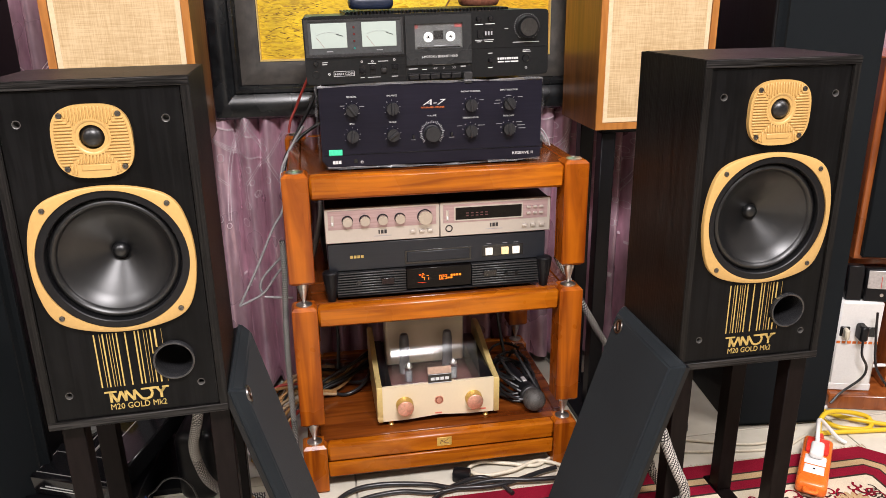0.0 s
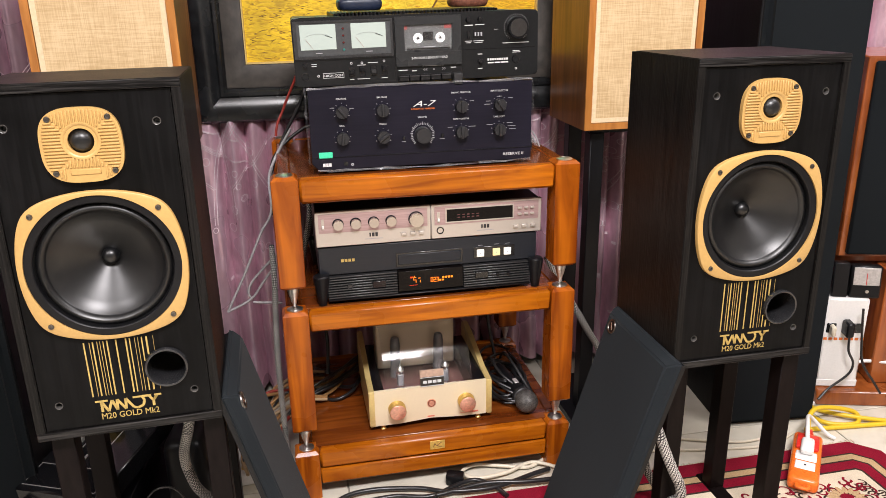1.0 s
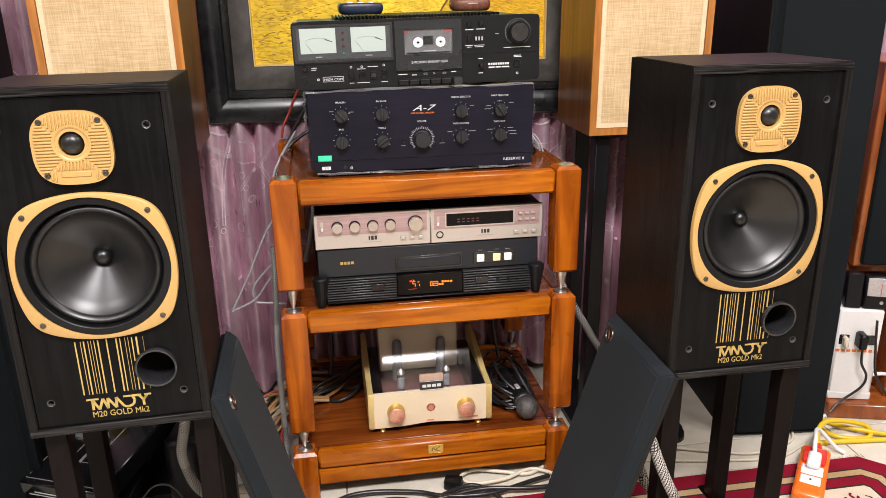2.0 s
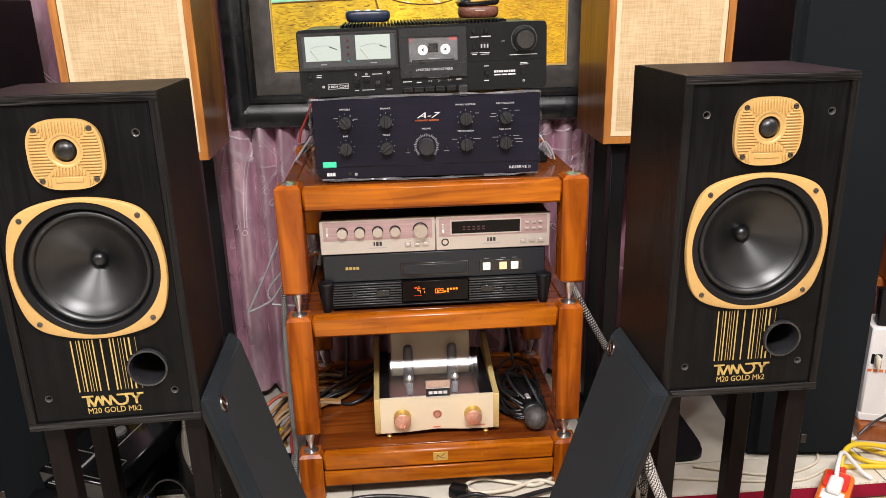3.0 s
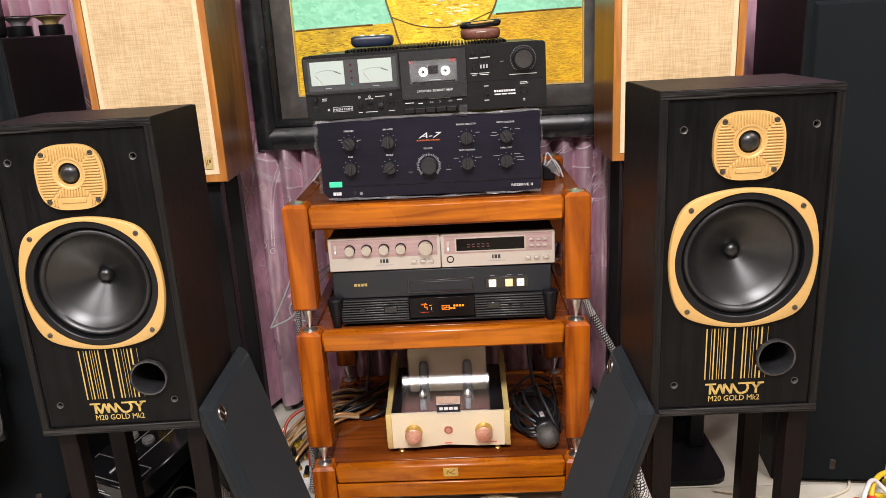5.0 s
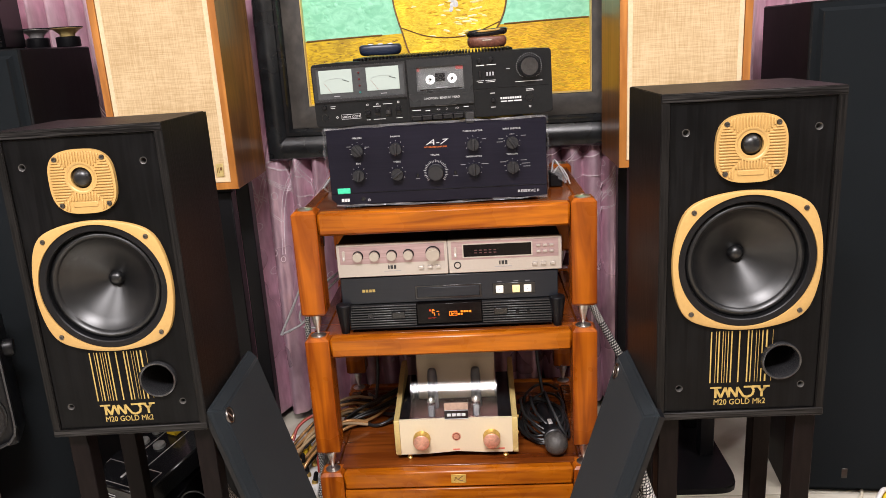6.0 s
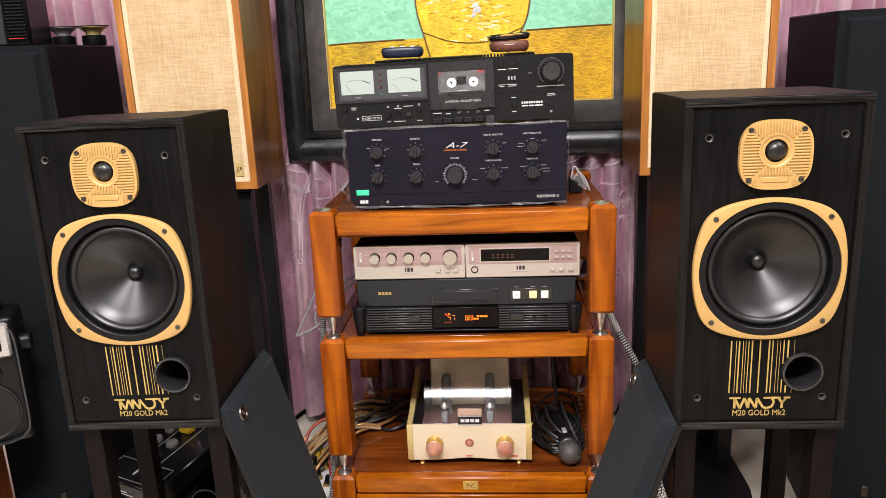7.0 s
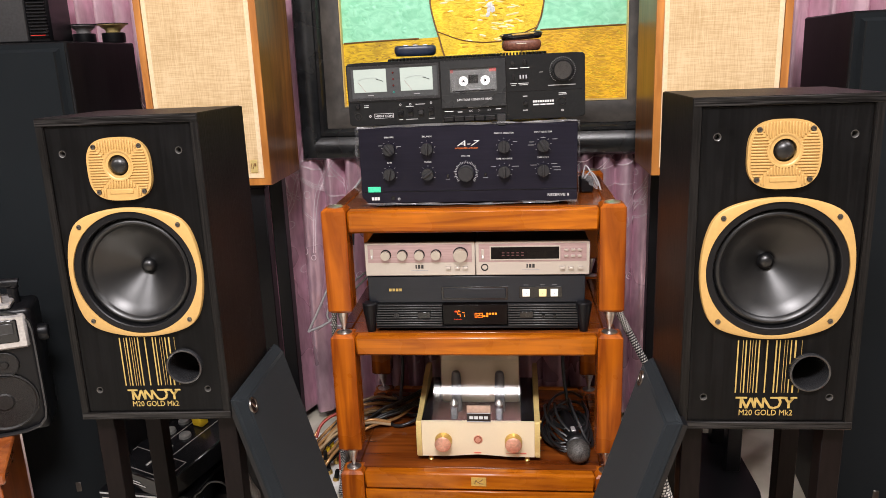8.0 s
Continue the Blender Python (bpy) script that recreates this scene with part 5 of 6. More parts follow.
disp = part("display", box(0.2825 - c2, 0.4225 - c2, -0.0010, -0.0006, 0.5975 - zb, 0.6235 - zb, 0), DISPLAY_BLACK, s2, "dark unlit display")
bars("display_print", [(0.305 - c2 + i * 0.010, 0.3105 - c2 + i * 0.010, z - zb, z + 0.002 - zb) for i in range(5) for z in (0.6045, 0.610)], plain("dim_red_print", (0.10, 0.035, 0.035), 0.5, 0), s2, -0.0013)
part("phones_socket", lathe([(0, -0.003), (0.005, -0.003), (0.0055, 0.0010), (0.0075, 0.0012), (0.0078, 0)], 24, at_front(0.2690 - c2, 0.5800 - zb)), GLOSS_BLACK, s2)
for t, x, c in ((s1, 0.132, c1), (s2, 0.364, c2)):
    bars("maker_mark", [(x - c - 0.0085, x - c - 0.0055, 0.5785 - zb, 0.5865 - zb), (x - c - 0.0035, x - c + 0.0018, 0.5785 - zb, 0.5865 - zb), (x - c + 0.0035, x - c + 0.0085, 0.5785 - zb, 0.5865 - zb)], DARK_METAL, t)
    bars("fine_print", [(x - c - 0.018, x - c + 0.018, 0.5735 - zb, 0.5745 - zb)], GREY_INK, t)

# ---- disc player ----
PLAYER = mat("player_blue_black", (0.0080, 0.0102, 0.0150), (0.0108, 0.0132, 0.0188), 0.40, 0.1, (10, 300, 300), 4, 0.15, 0.05, 0.0003)
cd = thing("disc_player", pose(0.248, 1.466, 0.4405), "black disc player with orange display and splayed corner feet", "disc player")
part("upper_body", box(-0.229, 0.229, 0.0, 0.28, 0.0605, 0.1195, 0.0015), PLAYER, cd)
part("lower_body", box(-0.216, 0.216, 0.004, 0.27, 0.010, 0.0605, 0.001), SATIN_BLACK, cd)
for i in range(9):
    z = 0.0125 + i * 0.0053
    for xa, xb in ((-0.214, -0.0715), (0.0685, 0.214)):
        part("slat", box(xa, xb, -0.006 - 0.0006 * (9 - i), 0.004, z, z + 0.0031, 0.0006), DARK_METAL, cd)
part("lower_lip", box(-0.214, 0.214, -0.013, 0.004, 0.0075, 0.0112, 0.001), SATIN_BLACK, cd)
foot = None
for x, y in ((-0.226, -0.006), (0.226, -0.006), (-0.226, 0.25), (0.226, 0.25)):
    mm = Matrix.Translation((x, y, 0))
    foot = part("corner_foot", lathe([(0, 0.0), (0.0085, 0.0), (0.009, 0.004), (0.0165, 0.056), (0.0165, 0.062), (0.014, 0.0645), (0, 0.0645)], 32), SATIN_BLACK, cd, "tapered round corner foot", m=mm) if foot is None else again(foot, mm)
part("display_window", box(-0.0700, 0.0670, -0.0090, 0.004, 0.0140, 0.0590, 0.001), DISPLAY_BLACK, cd, "dark display window")
px, pz = -0.248, -0.4405


def digit(x, z, h, segs):
    w = h * 0.5
    t = 0.0011
    table = {"a": (x, x + w, z + h - t, z + h), "g": (x, x + w, z + h / 2 - t / 2, z + h / 2 + t / 2), "d": (x, x + w, z, z + t),
             "f": (x, x + t, z + h / 2, z + h), "e": (x, x + t, z, z + h / 2), "b": (x + w - t, x + w, z + h / 2, z + h), "c": (x + w - t, x + w, z, z + h / 2)}
    return [table[s] for s in segs]


bars("red_digits", digit(-0.0385, 0.0320, 0.012, "afgc") + digit(-0.0285, 0.0320, 0.010, "ac")[:2] + [(-0.0440, -0.0400, 0.0440, 0.0455), (-0.0375, -0.0345, 0.0455, 0.0467)], VFD_ORANGE, cd, -0.0094)
bars("red_marks", [(-0.0445, -0.0410, 0.0425, 0.0455), (-0.047, -0.030, 0.0265, 0.0269)], VFD_RED, cd, -0.0094)
bars("orange_digits", digit(-0.0020, 0.0305, 0.0100, "abcdef") + digit(0.0040, 0.0305, 0.0100, "abged") + digit(0.0100, 0.0305, 0.0100, "abgcd")
     + [(0.0160 + i * 0.0060, 0.0202 + i * 0.0060, 0.0318, 0.0352) for i in range(2)] + [(0.0165 + i * 0.0060, 0.0207 + i * 0.0060, 0.0370, 0.0410) for i in range(1, 5)], VFD_ORANGE, cd, -0.0094)
part("disc_tray", box(0.1760 + px, 0.3165 + px, -0.0012, 0.0, 0.507 + pz, 0.5370 + pz, 0.0006), GLOSS_BLACK, cd, "closed disc tray")
part("tray_front", box(0.1805 + px, 0.3125 + px, -0.0026, 0.0, 0.5115 + pz, 0.5335 + pz, 0.0012), PLAYER, cd)
part("button_panel", box(0.340 + px, 0.4290 + px, -0.0010, 0.0, 0.5115 + pz, 0.5360 + pz, 0.0005), GLOSS_BLACK, cd)
for x, m_ in ((0.3545, BUTTON_WHITE), (0.3890, BUTTON_AMBER), (0.4130, BUTTON_WHITE)):
    b = part("button", box(x + px - 0.0078, x + px + 0.0078, -0.0042, 0, 0.5150 + pz, 0.5308 + pz, 0.0008), m_, cd, "lit square button")
    bars("button_mark", [(x + px - 0.0008, x + px + 0.0008, 0.5215 + pz, 0.5235 + pz)], GREY_INK, b, -0.0044)
bars("button_print", [(x + px - 0.005, x + px + 0.005, 0.5393 + pz, 0.5401 + pz) for x in (0.3545, 0.389, 0.413)], GREY_INK, cd)
bars("maker_mark", [(0.0640 + px + i * 0.0073, 0.0695 + px + i * 0.0073, 0.5275 + pz, 0.5335 + pz) for i in range(4)], GOLD_INK, cd)
part("phones_socket", lathe([(0, -0.002), (0.004, -0.002), (0.0045, 0.001), (0.0058, 0.001), (0.006, -0.002)], 20, at_front(0.079 + px, 0.4765 + pz, -0.0115)), DARK_METAL, cd)
part("level_button", box(0.125 + px, 0.152 + px, -0.0130, 0.0, 0.470 + pz, 0.4845 + pz, 0.0008), GLOSS_BLACK, cd)
part("power_button", box(0.341 + px, 0.369 + px, -0.0130, 0.0, 0.471 + pz, 0.4850 + pz, 0.0008), GLOSS_BLACK, cd)
for x in (0.390, 0.413):
    part("small_knob", lathe([(0, 0.004), (0.003, 0.004), (0.0034, 0)], 14, at_front(x + px, 0.4765 + pz, -0.0115)), SATIN_BLACK, cd)

# ---- valve amplifier ----
VALVE_GREY = plain("silvered_grey_valve", (0.20, 0.20, 0.21), 0.25, 0.25)
va = thing("valve_amplifier", pose(0.2445, 1.475, 0.119), "pale gold valve amplifier with curved clear cover on lower shelf", "valve amplifier")
part("front_panel", holed([(-0.1262, 0.0130), (-0.07, 0.0133), (0.0, 0.0185), (0.07, 0.0133), (0.1262, 0.0130), (0.1262, 0.0985), (-0.1262, 0.0985)], [circle(0.0088, 28, 0.0005, 0.0555)], 0.0, 0.006), CREAM_METAL, va, "pale gold metal front")
cheek = [(0.0, 0.0120), (0.245, 0.0120), (0.250, 0.018), (0.250, 0.128), (0.244, 0.136), (0.225, 0.139), (0.18, 0.1335), (0.12, 0.118), (0.06, 0.1035), (0.0, 0.0990), (-0.003, 0.094), (-0.003, 0.017)]
turn_side = Matrix(((0, 1, 0, 0), (1, 0, 0, 0), (0, 0, 1, 0), (0, 0, 0, 1)))
for x in (-0.1385, 0.1265):
    bm = prism(cheek, 0.0, 0.012, b=0.002)
    bm.transform(turn_side)
    part("side_cheek", bm, CREAM_EDGE, va, "yellow-gold side cheek", m=Matrix.Translation((x, 0, 0)))
part("chassis", box(-0.1260, 0.1260, 0.0065, 0.245, 0.013, 0.052, 0.001), plain("purple_brown_deck", (0.12, 0.060, 0.055), 0.18, 0.2), va, "glossy chassis top")
for x0, x1 in ((-0.1262, -0.1040), (0.0960, 0.1262)):
    part("side_board", box(x0, x1, 0.0065, 0.240, 0.0525, 0.098, 0.001), GLOSS_BLACK, va)
part("transformer_cover", box(-0.098, 0.094, 0.190, 0.245, 0.0525, 0.196, 0.003), CREAM_METAL, va, "pale gold rear housing")
bm = bmesh.new()
arc = [(0.0085, 0.0985)]
slope = 61.0
while arc[-1][0] < 0.184:
    ay, az = arc[-1]
    arc.append((ay + 0.005 * math.cos(radians(slope)), az + 0.005 * math.sin(radians(slope))))
    slope = max(0.0, slope - (0.67 if slope > 47.5 else 6.0))
rows = []
for y, z in arc:
    rows.append([bm.verts.new((x, y, z)) for x in (-0.100, 0.096)])
inner = [[bm.verts.new((x, y + 0.0015, z - 0.0018)) for x in (-0.100, 0.096)] for y, z in arc]
for a, b in zip(rows, rows[1:]):
    bm.faces.new((a[0], a[1], b[1], b[0]))
for a, b in zip(inner, inner[1:]):
    bm.faces.new((a[1], a[0], b[0], b[1]))
for k in (0, 1):
    for i in range(len(arc) - 1):
        bm.faces.new((rows[i][k], rows[i + 1][k], inner[i + 1][k], inner[i][k]) if k == 0 else (inner[i][k], inner[i + 1][k], rows[i + 1][k], rows[i][k]))
bm.faces.new((rows[0][0], inner[0][0], inner[0][1], rows[0][1]))
bm.faces.new((rows[-1][1], inner[-1][1], inner[-1][0], rows[-1][0]))
cover = part("clear_cover", bm, GLASS, va, "curved clear acrylic cover")
cover.visible_shadow = False
for x in (-0.0575, 0.0470):
    v = part("valve", lathe([(0, 0.0), (0.0090, 0.0), (0.0098, 0.004), (0.0098, 0.040), (0.0085, 0.048), (0.0050, 0.054), (0.002, 0.058), (0, 0.0585)], 24, Matrix.Translation((x, 0.070, 0.062))), TUBE_GLASS, va, "small glass valve")
    v.visible_shadow = False
    part("valve_socket", lathe([(0, 0), (0.0125, 0), (0.0125, 0.009), (0.010, 0.0098), (0, 0.0098)], 24, Matrix.Translation((x, 0.070, 0.052))), DARK_METAL, va)
    part("valve_plates", box(x - 0.0055, x + 0.0055, 0.0665, 0.0735, 0.070, 0.098, 0.001), VALVE_GREY, v)
    part("getter", lathe([(0.0088, 0.046), (0.0078, 0.050), (0.0046, 0.0545), (0.0015, 0.0575), (0, 0.0578)], 20, Matrix.Translation((x, 0.070, 0.0617))), STEEL, v)
    part("large_valve", lathe([(0, 0.0), (0.0130, 0.0), (0.0130, 0.022), (0.0118, 0.025), (0.0118, 0.070), (0.0105, 0.074), (0.0105, 0.080), (0.0075, 0.084), (0, 0.085)], 24, Matrix.Translation((x, 0.150, 0.0525)) @ Matrix.Diagonal((1, 1, 1.2, 1))), VALVE_GREY, va, "grey valve with metal base")
for x in (-0.0775, 0.0795):
    kb = part("knob", lathe([(0, 0.0215), (0.0165, 0.0215), (0.0178, 0.0205), (0.0182, 0.0185)], 40, at_front(x, 0.0520)), COPPER, va, "copper-faced round knob")
    part("knob_ring", lathe([(0.0182, 0.0186), (0.0188, 0.0178), (0.0188, 0.0030), (0.0196, 0.0010), (0.0196, 0)], 40, at_front(x, 0.0520)), BRASS, kb, "brass knob side")
part("push_button", lathe([(0, 0.0030), (0.0062, 0.0030), (0.0066, 0.0020), (0.0066, -0.004), (0.0086, -0.004), (0.0086, 0.0012), (0.0100, 0.0012), (0.0102, 0)], 28, at_front(0.0005, 0.0555)), COPPER, va)
bars("red_print", [(-0.009, 0.007, 0.0215, 0.0245), (0.094, 0.108, 0.0205, 0.0240), (0.062, 0.094, 0.0215, 0.0220)], plain("coral_print", (0.72, 0.18, 0.12), 0.5, 0), va)
ft = None
for x in (-0.108, 0.110):
    for y in (0.010, 0.22):
        mm = Matrix.Translation((x, y, 0))
        ft = part("foot", lathe([(0, 0), (0.0062, 0), (0.0066, 0.002), (0.0050, 0.004), (0.0050, 0.0135), (0, 0.0135)], 20), BRASS, va, "brass foot", m=mm) if ft is None else again(ft, mm)
for z in (0.045, 0.085):
    part("side_screw", lathe([(0, 0.004), (0.0035, 0.004), (0.004, 0)], 14, Matrix.Translation((0.1385, 0.03, z)) @ pose(0, 0, 0, 0, 90)), BRASS, va)
card = thing("name_card", pose(0.2475, 1.4745, 0.2180, -8, 0, 0), "small black name card with a wooden strip, leaning on the cover", "card")
part("card", box(-0.0265, 0.0265, -0.0016, 0.0, 0.0, 0.0215, 0.0004), GLOSS_BLACK, card)
part("wooden_strip", box(-0.0265, 0.0265, -0.0016, 0.004, 0.0216, 0.0370, 0.0006), plain("pale_rosewood", (0.46, 0.31, 0.23), 0.4, 0), card)
bars("card_letters", [(-0.0205 + i * 0.0108, -0.0120 + i * 0.0108, 0.0070, 0.0135) for i in range(4)], WHITE_INK, card, -0.0019)
bars("card_edge", [(-0.0262, 0.0262, 0.0002, 0.0016), (-0.0262, 0.0262, 0.0200, 0.0212)], WHITE_INK, card, -0.0018)

# ---- microphone ----
mic = thing("microphone", look((0.468, 1.478, 0.1475), (0.447, 1.66, 0.150)), "black handheld microphone resting on its coiled cable", "microphone")
part("grille_ball", lathe([(0, 0.0265), (0.010, 0.0248), (0.018, 0.0195), (0.0235, 0.012), (0.0262, 0.002), (0.0262, -0.002), (0.0235, -0.013), (0.0200, -0.020)], 40), mat("dark_wire_mesh", (0.014, 0.013, 0.012), (0.15, 0.14, 0.13), 0.4, 0.3, (900, 900, 900), 9, 0.1, 0.8, 0.001, 0, ramp=(0.45, 0.55)), mic, "dark wire mesh head")
part("collar", lathe([(0.0202, -0.0202), (0.0225, -0.022), (0.0225, -0.030), (0.0195, -0.034)], 32), DARK_METAL, mic)
part("barrel", lathe([(0.0195, -0.0342), (0.0185, -0.05), (0.0165, -0.09), (0.0130, -0.165), (0.0115, -0.172), (0, -0.172)], 32), SATIN_BLACK, mic)
part("switch", box(-0.005, 0.005, 0.0165, 0.0205, -0.075, -0.055, 0.001), SILVER, mic)
coil = thing("microphone_cable", pose(0.450, 1.62, 0.119), "loose coils of black microphone cable on the lower shelf", "cable")
rng = random.Random(8)
for k in range(9):
    a0, rx, ry = rng.uniform(0, 6), rng.uniform(0.036, 0.054), rng.uniform(0.070, 0.115)
    ox, oy, tz = rng.uniform(-0.010, 0.008), rng.uniform(-0.035, 0.06), 0.004 + k * 0.0030
    lift = rng.uniform(0.003, 0.009)
    part("cable_turn", tube([(ox + rx * math.cos(a0 + t * 0.7), oy + ry * math.sin(a0 + t * 0.7), tz + lift * (1 + math.sin(t * 1.1 + k))) for t in range(10)], 0.0033, 8, 5), BLACK_CABLE, coil)
for x0, x1, top in ((0.012, 0.052, 0.085), (-0.022, 0.034, 0.070), (-0.046, 0.018, 0.062)):
    # loops falling over the barrel
    part("cable_turn", tube([(x0, 0.06, 0.04), (x0 - 0.006, 0.0, top), (x0 + 0.004, -0.055, top - 0.012), (x1 - 0.012, -0.095, 0.030), (x1 + 0.002, -0.080, 0.006), (x1 + 0.006, -0.02, 0.010), (x1, 0.06, 0.022)], 0.0033, 8, 6), BLACK_CABLE, coil)

# ---- far side things ----
# boombox on a wooden cabinet
cab = thing("low_cabinet", pose(-0.621, 1.122, 0, 0, 0, 28), "red-brown wooden low cabinet under a radio", "cabinet")
part("top", box(-0.60, 0.0, 0.0, 0.29, 0.262, 0.285, 0.004), CABINET_RED, cab)
part("body", box(-0.59, -0.010, 0.012, 0.28, 0.0, 0.2615, 0.002), CABINET_RED, cab)
boom = thing("radio_cassette", pose(-0.636, 1.296, 0.2855, 0, 0, 24) @ Matrix.Diagonal((1.15, 1.0, 1.13, 1)), "old black and silver portable radio on a wooden cabinet", "radio")
part("body", box(-0.40, 0.0, 0.006, 0.11, 0.0, 0.235, 0.010, 3), SATIN_BLACK, boom)
part("silver_trim", ring(squircle(0.200, 0.1175, 9, 64, -0.20, 0.1175), squircle(0.197, 0.1145, 9, 64, -0.20, 0.1175), -0.003, 0.010), DARK_METAL, boom, "dark metal rim")
part("tuner_panel", box(-0.385, -0.008, -0.006, 0.006, 0.165, 0.228, 0.004), SILVER, boom, "silver tuner panel")
part("meter_window", box(-0.060, -0.022, -0.008, -0.005, 0.178, 0.220, 0.002), GLOSS_BLACK, boom)
part("meter_face", box(-0.054, -0.028, -0.0095, -0.0082, 0.195, 0.214, 0.001), DARK_METAL, boom)
for x, z, r in ((-0.065, 0.065, 0.055), (-0.055, 0.135, 0.024), (-0.33, 0.075, 0.055)):
    sp = part("round_grille", lathe([(0, 0.006), (r * 0.25, 0.006), (r * 0.3, 0.003), (r * 0.9, 0.003), (r * 0.95, 0.006), (r, 0.005), (r, 0)], 40, at_front(x, z, 0.006)), mat("perforated_black", (0.006, 0.006, 0.006), (0.020, 0.019, 0.018), 0.5, 0.3, (800, 800, 800), 9, 0.1, 0.7, 0.001, 0), boom)
part("tuning_knob", lathe([(0, 0.016), (0.014, 0.016), (0.016, 0.012), (0.016, 0), (0, 0)], 24, Matrix.Translation((0.0, 0.05, 0.175)) @ pose(0, 0, 0, 0, 90)), SATIN_BLACK, boom)
part("top_key_strip", box(-0.36, -0.03, 0.01, 0.09, 0.235, 0.246, 0.003), SILVER, boom)
part("carrying_bar", tube([(-0.37, 0.06, 0.20), (-0.37, 0.06, 0.262), (-0.355, 0.06, 0.272), (-0.05, 0.06, 0.272), (-0.032, 0.06, 0.262), (-0.032, 0.06, 0.20)], 0.009, 10, 5), SATIN_BLACK, boom)
part("aerial", lathe([(0.0025, 0), (0.0025, 0.05), (0.004, 0.052), (0.004, 0.058), (0, 0.058)], 12, Matrix.Translation((-0.045, 0.02, 0.246))), STEEL, boom)

# small speaker and bare drivers on the tower
tt = 1.0668
small_box = thing("small_speaker", pose(-0.735, 1.58, tt, 0, 0, 14), "small dark grey speaker with a ribbed grille on the tower", "loudspeaker")
part("body", box(-0.075, 0.055, 0.012, 0.16, 0.0, 0.23, 0.006), SATIN_BLACK, small_box)
part("side_panel", box(-0.073, 0.010, 0.0, 0.0118, 0.003, 0.227, 0.003), DARK_METAL, small_box)
for i in range(30):
    part("rib", box(0.012, 0.050, 0.002, 0.0118, 0.014 + i * 0.007, 0.018 + i * 0.007, 0.0008), SATIN_BLACK, small_box)
part("red_mark", box(0.014, 0.044, 0.0005, 0.0015, 0.0165, 0.0178, 0), RED_PLASTIC, small_box)
for x, y, m_ in ((-0.7080, 1.775, SILVER), (-0.6380, 1.785, CREAM_EDGE)):
    d = thing("loose_driver", pose(x, y, tt), "bare loudspeaker driver lying face up on the tower", "speaker driver", "loose drivers")
    part("magnet", lathe([(0, 0), (0.026, 0), (0.027, 0.002), (0.027, 0.022), (0.024, 0.024), (0, 0.024)], 32), SATIN_BLACK, d)
    part("basket", lathe([(0.016, 0.0242), (0.018, 0.030), (0.030, 0.040), (0.036, 0.042), (0.036, 0.0435), (0.028, 0.042), (0.014, 0.032), (0.012, 0.0245)], 12), m_, d, "stamped metal basket")
    part("cone_rim", lathe([(0.0365, 0.0436), (0.0365, 0.0455), (0.030, 0.0460), (0.012, 0.037), (0, 0.040)], 32), SATIN_BLACK, d)

# mixer and boxes in the dark behind the loudspeaker
carton = thing("equipment_box", pose(-0.560, 1.41, 0, 0, 0, -6), "black cardboard box with white print and a blue edge", "box")
part("carton", box(-0.075, 0.16, 0.0, 0.26, 0.0, 0.064, 0.002), SATIN_BLACK, carton)
part("blue_edge", box(-0.0755, 0.1605, -0.001, 0.05, 0.002, 0.036, 0.001), BLUE_CARD, carton)
bars("white_line", [(-0.073, 0.10, 0.056, 0.060), (-0.068, -0.030, 0.042, 0.047), (0.0, 0.03, 0.042, 0.047)], WHITE_INK, carton, -0.0012)
mixer = thing("dj_mixer", pose(-0.548, 1.42, 0.066, 8, 0, -24), "black disc-jockey mixer with round knobs, tilted on a box", "mixer")
part("body", box(-0.070, 0.12, 0.0, 0.33, 0.0, 0.050, 0.004), GLOSS_BLACK, mixer)
part("bevel_line", ring(rect(-0.060, 0.105, 0.012, 0.075), rect(-0.0585, 0.1035, 0.0135, 0.0735), 0.0, 0.001), SILVER, mixer, m=Matrix(((1, 0, 0, 0), (0, 0, 1, 0), (0, -1, 0, 0.0515), (0, 0, 0, 1))))
for kx, ky in ((-0.030, 0.150), (-0.028, 0.195), (0.022, 0.150), (-0.025, 0.240)):
    part("knob", lathe([(0.015, 0), (0.014, 0.007), (0.010, 0.009), (0, 0.009)], 24, Matrix.Translation((kx, ky, 0.050))), plain("worn_grey_knob", (0.20, 0.20, 0.19), 0.35, 0.2), mixer)
for lx in (-0.005, 0.052):
    part("panel_rib", box(lx - 0.001, lx + 0.001, 0.085, 0.30, 0.0498, 0.0512, 0), SILVER, mixer)
part("yellow_knob", box(0.004, 0.038, 0.190, 0.216, 0.050, 0.086, 0.004), YELLOW_CABLE, mixer, "yellow plug")
bars("front_print", [(-0.035, 0.03, 0.026, 0.029), (-0.050, 0.045, 0.019, 0.0215)], WHITE_INK, mixer, -0.0012)
part("fader", box(0.02, 0.026, 0.03, 0.11, 0.0505, 0.054, 0.001), SILVER, mixer)
crate = thing("black_bin", pose(-0.205, 1.52, 0, 0, 0, -8), "black plastic bin on the floor", "bin")
part("shell", box(-0.115, -0.030, -0.09, 0.10, 0.0, 0.17, 0.025, 4), SATIN_BLACK, crate)

